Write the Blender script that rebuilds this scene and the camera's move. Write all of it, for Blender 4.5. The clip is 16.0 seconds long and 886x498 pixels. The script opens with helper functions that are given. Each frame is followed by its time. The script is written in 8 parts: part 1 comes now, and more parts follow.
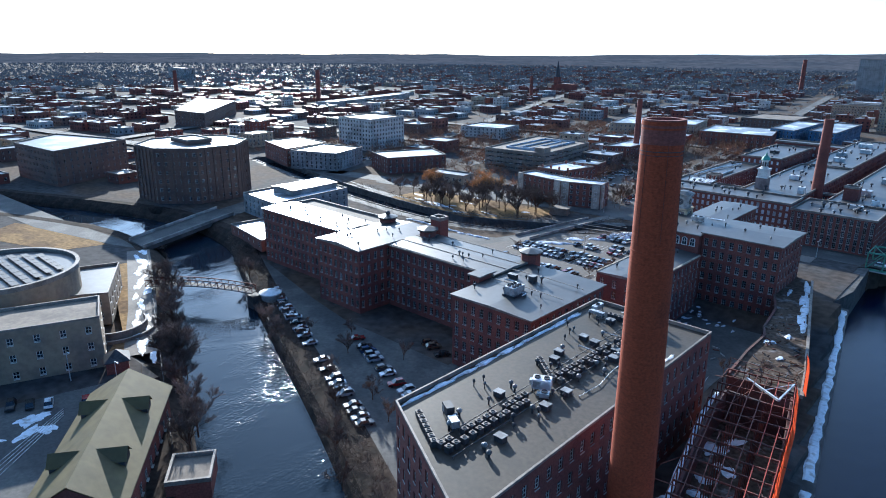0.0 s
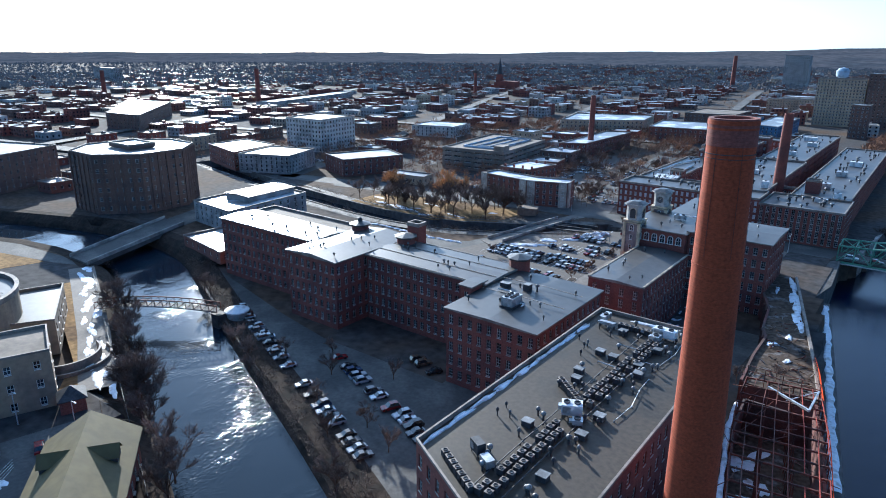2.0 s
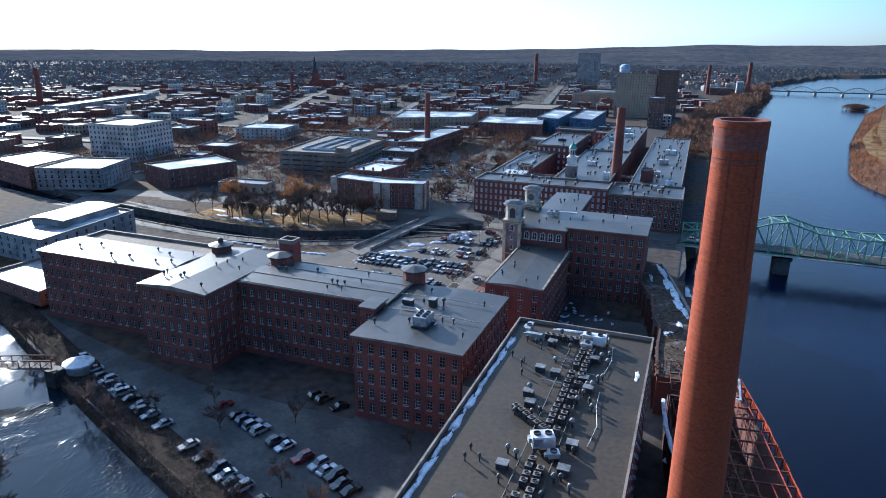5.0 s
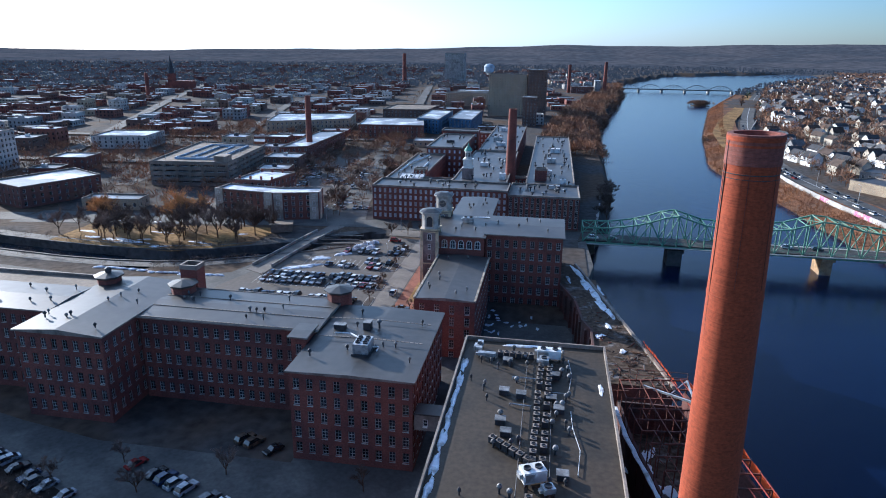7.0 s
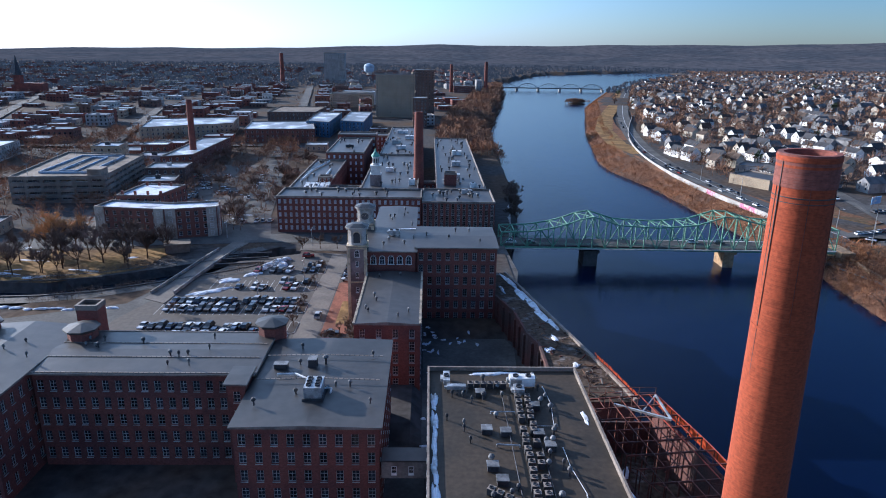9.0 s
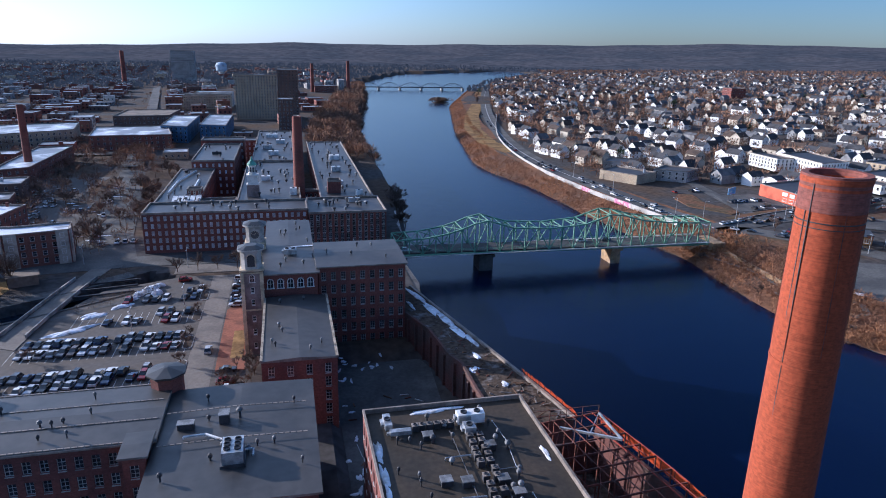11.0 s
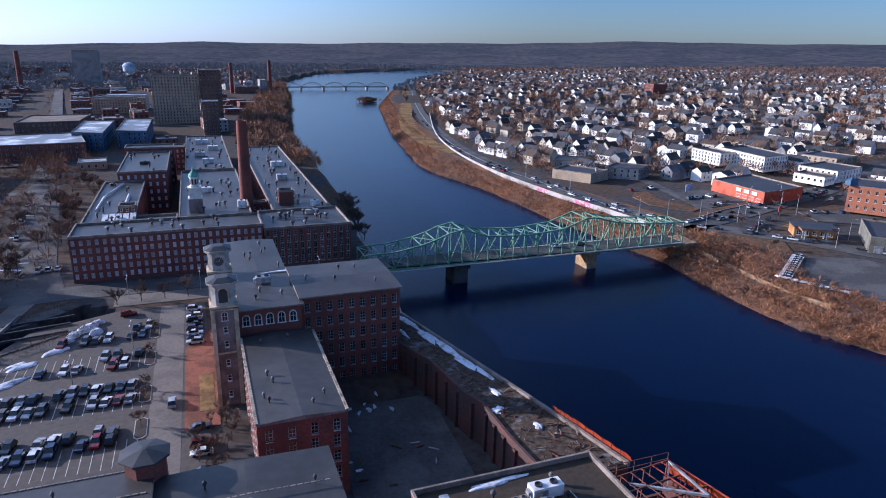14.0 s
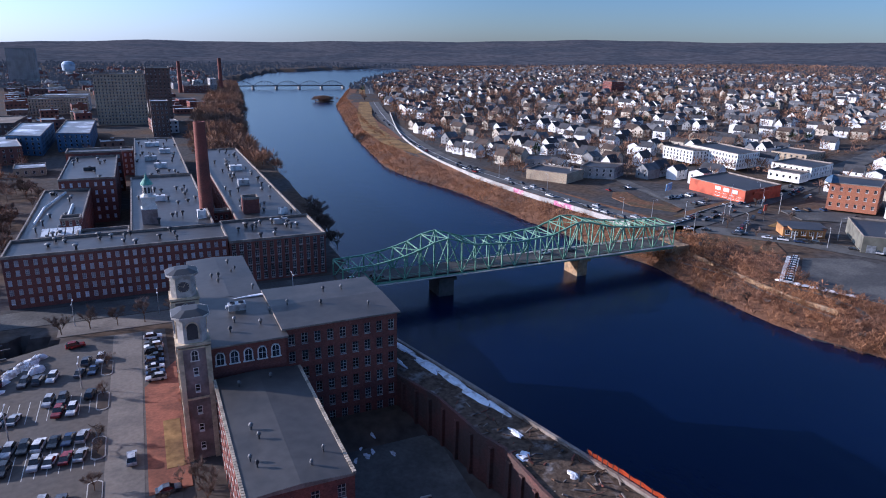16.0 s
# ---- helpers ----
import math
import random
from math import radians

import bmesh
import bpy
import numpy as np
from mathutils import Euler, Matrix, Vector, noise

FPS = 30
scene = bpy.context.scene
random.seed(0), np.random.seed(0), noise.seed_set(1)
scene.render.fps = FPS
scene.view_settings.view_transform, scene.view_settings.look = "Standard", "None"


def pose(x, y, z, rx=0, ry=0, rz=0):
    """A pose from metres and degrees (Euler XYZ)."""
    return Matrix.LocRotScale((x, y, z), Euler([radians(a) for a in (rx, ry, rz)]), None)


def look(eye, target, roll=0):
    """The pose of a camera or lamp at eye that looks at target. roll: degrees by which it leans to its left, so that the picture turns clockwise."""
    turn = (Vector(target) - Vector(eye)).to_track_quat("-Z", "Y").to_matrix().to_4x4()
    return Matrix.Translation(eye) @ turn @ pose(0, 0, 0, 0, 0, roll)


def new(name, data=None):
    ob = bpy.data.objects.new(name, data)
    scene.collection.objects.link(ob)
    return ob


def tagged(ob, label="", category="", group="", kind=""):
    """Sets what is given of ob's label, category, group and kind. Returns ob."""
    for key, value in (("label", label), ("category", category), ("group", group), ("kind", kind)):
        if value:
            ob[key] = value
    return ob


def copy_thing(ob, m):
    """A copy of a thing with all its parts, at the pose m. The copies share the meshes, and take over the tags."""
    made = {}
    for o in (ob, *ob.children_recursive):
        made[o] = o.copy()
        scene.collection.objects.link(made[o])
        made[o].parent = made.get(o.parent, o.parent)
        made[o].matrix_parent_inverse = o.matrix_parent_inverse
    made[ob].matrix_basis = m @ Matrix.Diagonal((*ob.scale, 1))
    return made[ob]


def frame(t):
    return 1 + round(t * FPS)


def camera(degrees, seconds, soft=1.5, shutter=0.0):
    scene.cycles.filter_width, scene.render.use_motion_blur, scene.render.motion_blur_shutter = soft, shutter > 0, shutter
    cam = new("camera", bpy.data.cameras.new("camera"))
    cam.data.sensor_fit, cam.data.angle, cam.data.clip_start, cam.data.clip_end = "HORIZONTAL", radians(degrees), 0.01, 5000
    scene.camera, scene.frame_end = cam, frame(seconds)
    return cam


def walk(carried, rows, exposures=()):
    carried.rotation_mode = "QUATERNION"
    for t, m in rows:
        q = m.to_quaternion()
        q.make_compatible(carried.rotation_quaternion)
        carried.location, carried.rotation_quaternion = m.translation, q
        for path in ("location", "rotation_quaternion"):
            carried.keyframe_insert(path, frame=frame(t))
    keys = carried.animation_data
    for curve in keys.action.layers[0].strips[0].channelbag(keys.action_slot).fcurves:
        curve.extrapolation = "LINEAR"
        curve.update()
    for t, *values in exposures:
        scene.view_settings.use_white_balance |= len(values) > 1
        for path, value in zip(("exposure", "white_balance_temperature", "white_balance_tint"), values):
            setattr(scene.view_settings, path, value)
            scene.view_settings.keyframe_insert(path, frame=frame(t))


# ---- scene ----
cam = camera(68.2, 16.0, soft=1.0)
PATH = [
    (0, (-0.035, -0.031, 79.897), (-1.332, 1.371, 79.306), 0.5),
    (0.5, (-4.528, 0.199, 79.707), (-5.8, 1.624, 79.114), 0.4),
    (1, (-8.945, 0.452, 79.488), (-10.198, 1.893, 78.894), 0.4),
    (1.5, (-13.359, 0.804, 79.233), (-14.583, 2.27, 78.638), 0.3),
    (2, (-17.745, 1.27, 79.009), (-18.904, 2.787, 78.414), 0.3),
    (2.5, (-22.056, 1.811, 78.765), (-23.139, 3.383, 78.169), 0.3),
    (3, (-26.238, 2.319, 78.562), (-27.253, 3.936, 77.966), 0.3),
    (3.5, (-30.19, 2.839, 78.448), (-31.137, 4.497, 77.851), 0.4),
    (4, (-34.151, 3.336, 78.397), (-35.017, 5.037, 77.801), 0.5),
    (6.5, (-54.418, 8.359, 79.2), (-54.816, 10.226, 78.602), 0.7),
    (7, (-58.666, 10.261, 79.397), (-58.973, 12.146, 78.802), 0.8),
    (7.5, (-62.928, 12.667, 79.61), (-63.136, 14.565, 79.016), 0.8),
    (8, (-66.998, 15.416, 79.84), (-67.12, 17.322, 79.247), 0.9),
    (8.5, (-70.711, 18.414, 80.02), (-70.755, 20.324, 79.428), 0.9),
    (9, (-74.004, 21.617, 80.185), (-73.957, 23.527, 79.593), 1.0),
    (9.5, (-76.95, 25.063, 80.376), (-76.799, 26.967, 79.784), 1.1),
    (10, (-79.643, 28.669, 80.583), (-79.369, 30.56, 79.992), 1.3),
    (12.5, (-90.816, 48.367, 80.825), (-90.233, 50.188, 80.238), 1.2),
    (13, (-93.028, 52.869, 80.437), (-92.414, 54.68, 79.85), 1.2),
    (13.5, (-95.126, 57.632, 79.904), (-94.478, 59.431, 79.318), 1.1),
    (14, (-97.032, 62.598, 79.31), (-96.355, 64.387, 78.723), 1.1),
    (14.5, (-98.475, 67.824, 78.775), (-97.772, 69.602, 78.189), 1.1),
    (15, (-99.332, 73.059, 78.224), (-98.597, 74.824, 77.638), 1.1),
    (15.5, (-99.571, 78.634, 77.668), (-98.804, 80.386, 77.081), 1.2),
    (16, (-99.235, 85.473, 77.184), (-98.433, 87.209, 76.596), 1.1),
]
walk(cam, [(t, look(eye, target, roll)) for t, eye, target, roll in PATH],
     [(0.0, 1.3, 4680, 4), (4.0, 1.2, 4720, 5), (7.0, 1.05, 4820, 9), (9.0, 0.92, 4840, 12), (12.5, 0.72, 4820, 20), (16.0, 0.68, 4820, 22)])

# ---- daylight: low winter sun over the canal, clear sky ----
SUN_AZ, SUN_EL = 58.0, 16.5   # degrees to the left of +y, degrees up
scene.view_settings.exposure = 0.0
world = bpy.data.worlds.new("sky")
scene.world = world
world.use_nodes = True
wn = world.node_tree.nodes
sky = wn.new("ShaderNodeTexSky")
sky.sky_type, sky.sun_disc = "NISHITA", False
sky.sun_elevation, sky.sun_rotation = radians(SUN_EL), radians(-SUN_AZ)
sky.altitude, sky.air_density, sky.dust_density, sky.ozone_density = 50, 1.0, 0.55, 4.0
wn["Background"].inputs["Strength"].default_value = 0.064
pale = wn.new("ShaderNodeHueSaturation")      # thin winter haze: a paler blue
pale.inputs["Saturation"].default_value, pale.inputs["Value"].default_value = 1.0, 1.0
world.node_tree.links.new(sky.outputs[0], pale.inputs["Color"])
sun = new("sun", bpy.data.lights.new("sun", "SUN"))
sun.data.energy, sun.data.angle, sun.data.color = 5.0, radians(0.55), (1.0, 0.80, 0.58)
_s = Vector((-math.sin(radians(SUN_AZ)) * math.cos(radians(SUN_EL)), math.cos(radians(SUN_AZ)) * math.cos(radians(SUN_EL)), math.sin(radians(SUN_EL))))
sun.matrix_world = look(_s * 500, (0, 0, 0))
# wide pale glow of the haze round the sun
way = wn.new("ShaderNodeTexCoord")
toward = wn.new("ShaderNodeVectorMath"); toward.operation = "DOT_PRODUCT"; toward.inputs[1].default_value = tuple(_s)
world.node_tree.links.new(way.outputs["Generated"], toward.inputs[0])
fall = wn.new("ShaderNodeMapRange"); fall.interpolation_type = "SMOOTHSTEP"
fall.inputs["From Min"].default_value, fall.inputs["From Max"].default_value, fall.inputs["To Max"].default_value = 0.0, 1.25, 0.55 / 0.064
world.node_tree.links.new(toward.outputs["Value"], fall.inputs["Value"])
glow = wn.new("ShaderNodeMix"); glow.data_type, glow.blend_type = "RGBA", "ADD"; glow.clamp_factor = False
glow.inputs["B"].default_value = (0.86, 0.95, 1.0, 1)
world.node_tree.links.new(fall.outputs[0], glow.inputs["Factor"])
world.node_tree.links.new(pale.outputs[0], glow.inputs["A"])
world.node_tree.links.new(glow.outputs["Result"], wn["Background"].inputs["Color"])

# ---- materials ----
def mat(name, colour, rough=0.8, metal=0.0, grain=1.0, stain=0.15, vary=0.25, bump=0.0, second=None, mask=0.5, spec=0.4, island=0.0, rand=0.0, hue=0.0):
    """A surface with grain (1/m), large stains, an optional second colour in patches, and a random tone for each object or island."""
    m = bpy.data.materials.new(name)
    m.use_nodes = True
    nt = m.node_tree
    n, l = nt.nodes, nt.links
    b = n["Principled BSDF"]
    b.inputs["Roughness"].default_value, b.inputs["Metallic"].default_value = rough, metal
    b.inputs["Specular IOR Level"].default_value = spec
    tc = n.new("ShaderNodeNewGeometry")
    fine = n.new("ShaderNodeTexNoise")
    fine.inputs["Scale"].default_value, fine.inputs["Detail"].default_value = grain, 4
    big = n.new("ShaderNodeTexNoise")
    big.inputs["Scale"].default_value, big.inputs["Detail"].default_value = stain, 5
    for t in (fine, big):
        l.new(tc.outputs["Position"], t.inputs["Vector"])
    c = n.new("ShaderNodeMix"); c.data_type = "RGBA"
    c.inputs["A"].default_value = (*colour, 1)
    c.inputs["B"].default_value = (*(second or [k * 0.6 for k in colour]), 1)
    r = n.new("ShaderNodeMapRange")
    r.inputs["From Min"].default_value, r.inputs["From Max"].default_value = mask - 0.04, mask + 0.1
    l.new(big.outputs["Fac"], r.inputs["Value"])
    l.new(r.outputs[0], c.inputs["Factor"])
    v = n.new("ShaderNodeMapRange")
    v.inputs["From Min"].default_value, v.inputs["From Max"].default_value = 0.3, 0.7
    v.inputs["To Min"].default_value, v.inputs["To Max"].default_value = 1 - vary, 1 + vary
    l.new(fine.outputs["Fac"], v.inputs["Value"])
    h = n.new("ShaderNodeHueSaturation")
    l.new(c.outputs["Result"], h.inputs["Color"])
    last = v.outputs[0]
    for amount, node, socket in ((island, "ShaderNodeNewGeometry", "Random Per Island"), (rand, "ShaderNodeObjectInfo", "Random")):
        if amount:
            s = n.new(node)
            k = n.new("ShaderNodeMapRange")
            k.inputs["To Min"].default_value, k.inputs["To Max"].default_value = 1 - amount, 1 + amount
            l.new(s.outputs[socket], k.inputs["Value"])
            x = n.new("ShaderNodeMath"); x.operation = "MULTIPLY"
            l.new(last, x.inputs[0]); l.new(k.outputs[0], x.inputs[1])
            last = x.outputs[0]
            if hue:
                hh = n.new("ShaderNodeMapRange")
                hh.inputs["To Min"].default_value, hh.inputs["To Max"].default_value = 0.5 - hue, 0.5 + hue
                l.new(s.outputs[socket], hh.inputs["Value"])
                l.new(hh.outputs[0], h.inputs["Hue"])
    l.new(last, h.inputs["Value"])
    l.new(h.outputs[0], b.inputs["Base Color"])
    if bump:
        bp = n.new("ShaderNodeBump")
        bp.inputs["Strength"].default_value, bp.inputs["Distance"].default_value = 0.6, bump
        l.new(fine.outputs["Fac"], bp.inputs["Height"])
        l.new(bp.outputs[0], b.inputs["Normal"])
    return m


def brick_mat(name, colour, second, size=1.0, soot=0.5):
    """Brickwork: courses and joints run round the walls, over soot and paler patches."""
    m = mat(name, colour, 0.9, grain=2.5, stain=0.12, vary=0.22, second=second, mask=soot)
    n, l = m.node_tree.nodes, m.node_tree.links
    b = n["Principled BSDF"]
    src = b.inputs["Base Color"].links[0].from_socket
    g = n.new("ShaderNodeNewGeometry")
    sx = n.new("ShaderNodeSeparateXYZ"); l.new(g.outputs["Position"], sx.inputs[0])
    add = n.new("ShaderNodeMath"); l.new(sx.outputs[0], add.inputs[0]); l.new(sx.outputs[1], add.inputs[1])
    cb = n.new("ShaderNodeCombineXYZ"); l.new(add.outputs[0], cb.inputs[0]); l.new(sx.outputs[2], cb.inputs[1])
    t = n.new("ShaderNodeTexBrick")
    t.inputs["Scale"].default_value = 1.0 / size
    t.inputs["Brick Width"].default_value, t.inputs["Row Height"].default_value, t.inputs["Mortar Size"].default_value = 0.44, 0.15, 0.018
    t.inputs["Color1"].default_value, t.inputs["Color2"].default_value, t.inputs["Mortar"].default_value = (1.15, 1.1, 1.1, 1), (0.8, 0.78, 0.78, 1), (0.95, 1.1, 1.2, 1)
    l.new(cb.outputs[0], t.inputs["Vector"])
    mx = n.new("ShaderNodeMix"); mx.data_type = "RGBA"; mx.blend_type = "MULTIPLY"; mx.inputs["Factor"].default_value = 1
    l.new(src, mx.inputs["A"]); l.new(t.outputs["Color"], mx.inputs["B"])
    l.new(mx.outputs["Result"], b.inputs["Base Color"])
    return m


def water_mat(name, colour, wave, height, rough, detail=5, reach=0.012, calm=(0.0, 1.0)):
    m = mat(name, colour, rough, grain=0.02, stain=0.01, vary=0.15, second=[k * 0.93 for k in colour], spec=0.5)
    m.node_tree.nodes["Principled BSDF"].inputs["IOR"].default_value = 1.33
    m.node_tree.nodes["Principled BSDF"].inputs["Specular IOR Level"].default_value = 0.32
    n, l = m.node_tree.nodes, m.node_tree.links
    g = n.new("ShaderNodeNewGeometry")
    mp = n.new("ShaderNodeMapping"); mp.inputs["Scale"].default_value = (1, 0.55, 1)
    l.new(g.outputs["Position"], mp.inputs["Vector"])
    a = n.new("ShaderNodeTexNoise"); a.inputs["Scale"].default_value = wave; a.inputs["Detail"].default_value = detail
    l.new(mp.outputs[0], a.inputs["Vector"])
    # slow and fast stretches of the stream
    w = n.new("ShaderNodeTexNoise"); w.inputs["Scale"].default_value = reach; w.inputs["Detail"].default_value = 4
    l.new(mp.outputs[0], w.inputs["Vector"])
    c = n.new("ShaderNodeMapRange"); c.inputs["From Min"].default_value, c.inputs["From Max"].default_value = calm
    l.new(w.outputs["Fac"], c.inputs["Value"])
    k = n.new("ShaderNodeMath"); k.operation = "MULTIPLY"
    l.new(a.outputs["Fac"], k.inputs[0]); l.new(c.outputs[0], k.inputs[1])
    bp = n.new("ShaderNodeBump"); bp.inputs["Strength"].default_value = 1.0; bp.inputs["Distance"].default_value = height
    l.new(k.outputs[0], bp.inputs["Height"]); l.new(bp.outputs[0], n["Principled BSDF"].inputs["Normal"])
    return m


def glass_mat(name, tint, rough=0.08):
    m = mat(name, tint, rough, grain=0.7, stain=0.3, vary=0.3, spec=0.8, rand=0.5)
    return m


BRICK = brick_mat("mill brick", (0.205, 0.072, 0.052), (0.14, 0.054, 0.045))
BRICK_DARK = brick_mat("sooty brick", (0.21, 0.07, 0.05), (0.13, 0.05, 0.04))
BRICK_CHIM = brick_mat("chimney brick", (0.29, 0.058, 0.019), (0.21, 0.045, 0.017), soot=0.6)
BRICK_TAN = brick_mat("tan brick", (0.42, 0.33, 0.22), (0.33, 0.26, 0.18))
GRANITE_DARK = mat("dark granite", (0.09, 0.085, 0.08), 0.8, grain=0.7, stain=0.3, vary=0.3)
GRANITE = mat("granite", (0.36, 0.34, 0.31), 0.85, grain=0.8, stain=0.2, vary=0.3, second=(0.2, 0.19, 0.17))
CONCRETE = mat("concrete", (0.42, 0.40, 0.37), 0.85, grain=1.5, stain=0.1, vary=0.15, second=(0.3, 0.29, 0.27))
ROOF = mat("grey roof membrane", (0.058, 0.053, 0.049), 0.46, grain=0.5, stain=0.09, vary=0.2, second=(0.04, 0.038, 0.037), spec=0.45)
ROOF_A = mat("gravelled roof", (0.06, 0.046, 0.032), 0.6, grain=1.2, stain=0.08, vary=0.22, second=(0.04, 0.033, 0.025), spec=0.22)
ROOF_CITY = mat("city roof", (0.14, 0.135, 0.13), 0.42, grain=0.4, stain=0.06, vary=0.25, second=(0.62, 0.63, 0.66), mask=0.53, rand=0.3, spec=0.6)
ROOF_FAR = mat("far city roofs", (0.17, 0.165, 0.16), 0.42, grain=0.3, stain=0.04, vary=0.25, second=(0.42, 0.42, 0.43), mask=0.58, island=0.4, spec=0.35)
ROOF_BROWN = mat("brown gravel roof", (0.20, 0.16, 0.12), 0.85, grain=1.0, stain=0.1, vary=0.2)
COPING = mat("pale coping", (0.25, 0.21, 0.175), 0.7, grain=2, stain=0.3, vary=0.2)
SASH = mat("weathered sash paint", (0.44, 0.43, 0.39), 0.7, grain=2, stain=0.4, vary=0.15, rand=0.25)
TRIM = mat("white paint", (0.72, 0.70, 0.65), 0.6, grain=3, stain=0.4, vary=0.08, second=(0.6, 0.58, 0.53))
GLASS = glass_mat("dark window glass", (0.03, 0.035, 0.045))
# pale base colour stands in for sky reflected in the panes
GLASS_PALE = glass_mat("pale glass with painted sky reflection", (0.55, 0.57, 0.6), 0.35)
STEEL_GREEN = mat("green bridge paint", (0.12, 0.255, 0.165), 0.6, grain=1.5, stain=0.3, vary=0.2, second=(0.20, 0.335, 0.235))
STEEL_RUST = mat("rusty steel", (0.17, 0.055, 0.035), 0.85, grain=2, stain=0.4, vary=0.3, second=(0.09, 0.045, 0.035))
ORANGE = mat("orange netting", (0.85, 0.13, 0.03), 0.7, grain=2, stain=0.4, vary=0.2, second=(0.7, 0.1, 0.03))
_n, _l = ORANGE.node_tree.nodes, ORANGE.node_tree.links
_t, _m = _n.new("ShaderNodeBsdfTranslucent"), _n.new("ShaderNodeMixShader")
_t.inputs["Color"].default_value = (0.9, 0.12, 0.03, 1)
_m.inputs[0].default_value = 0.55
_l.new(_n["Principled BSDF"].outputs[0], _m.inputs[1]); _l.new(_t.outputs[0], _m.inputs[2])
_l.new(_m.outputs[0], _n["Material Output"].inputs["Surface"])
METAL = mat("galvanised metal", (0.50, 0.51, 0.52), 0.45, 0.6, grain=3, stain=0.6, vary=0.15)
METAL_DARK = mat("dark metal", (0.06, 0.06, 0.065), 0.6, 0.2, grain=3, stain=0.6, vary=0.2)
DULL_METAL = mat("dull weathered metal", (0.2, 0.2, 0.2), 0.55, 0.3, grain=3, stain=0.6, vary=0.25, rand=0.35)
WHITE_METAL = mat("white metal casing", (0.75, 0.75, 0.74), 0.5, grain=2, stain=0.5, vary=0.08)
SNOW = mat("old snow", (0.74, 0.76, 0.8), 0.6, grain=1.5, stain=0.5, vary=0.12, second=(0.42, 0.40, 0.38), mask=0.56, bump=0.15)
ROOF_WHITE = mat("snow-covered roof", (0.7, 0.72, 0.76), 0.5, grain=0.6, stain=0.12, vary=0.12, second=(0.2, 0.2, 0.21), mask=0.58)
ASPHALT = mat("worn asphalt", (0.075, 0.073, 0.07), 0.85, grain=1.2, stain=0.08, vary=0.2, second=(0.12, 0.115, 0.105), spec=0.25)
PAVING = mat("pale paving", (0.17, 0.148, 0.125), 0.85, grain=1.2, stain=0.1, vary=0.15, second=(0.125, 0.11, 0.095))
BRICK_PAVE = mat("brick paving", (0.24, 0.085, 0.045), 0.9, grain=1.5, stain=0.2, vary=0.2)
PAINT_LINE = mat("road paint", (0.6, 0.6, 0.58), 0.8, grain=3, stain=0.6, vary=0.15, second=(0.4, 0.4, 0.39))
SOIL = mat("winter ground", (0.092, 0.066, 0.047), 0.95, grain=0.35, stain=0.02, vary=0.35, second=(0.072, 0.068, 0.066), mask=0.46, spec=0.06)
BANK_SOIL = mat("dark bank litter", (0.05, 0.038, 0.03), 0.95, grain=0.8, stain=0.2, vary=0.4, second=(0.03, 0.026, 0.022), bump=0.15, spec=0.05)
GRASS = mat("dry grass", (0.27, 0.17, 0.07), 0.95, grain=0.6, stain=0.06, vary=0.35, second=(0.16, 0.10, 0.05), spec=0.06)
BARK = mat("bare bark", (0.12, 0.075, 0.05), 0.9, grain=2, stain=0.4, vary=0.3, rand=0.3, spec=0.06)
TWIG = mat("bare twigs", (0.19, 0.145, 0.12), 0.9, grain=0.3, stain=0.1, vary=0.3, rand=0.35, spec=0.06)
WATER = water_mat("river water", (0.002, 0.006, 0.028), 0.25, 0.25, 0.2)
WATER_C = water_mat("canal water", (0.014, 0.022, 0.034), 1.7, 0.22, 0.06, 1.5, 0.07, (0.46, 0.74))


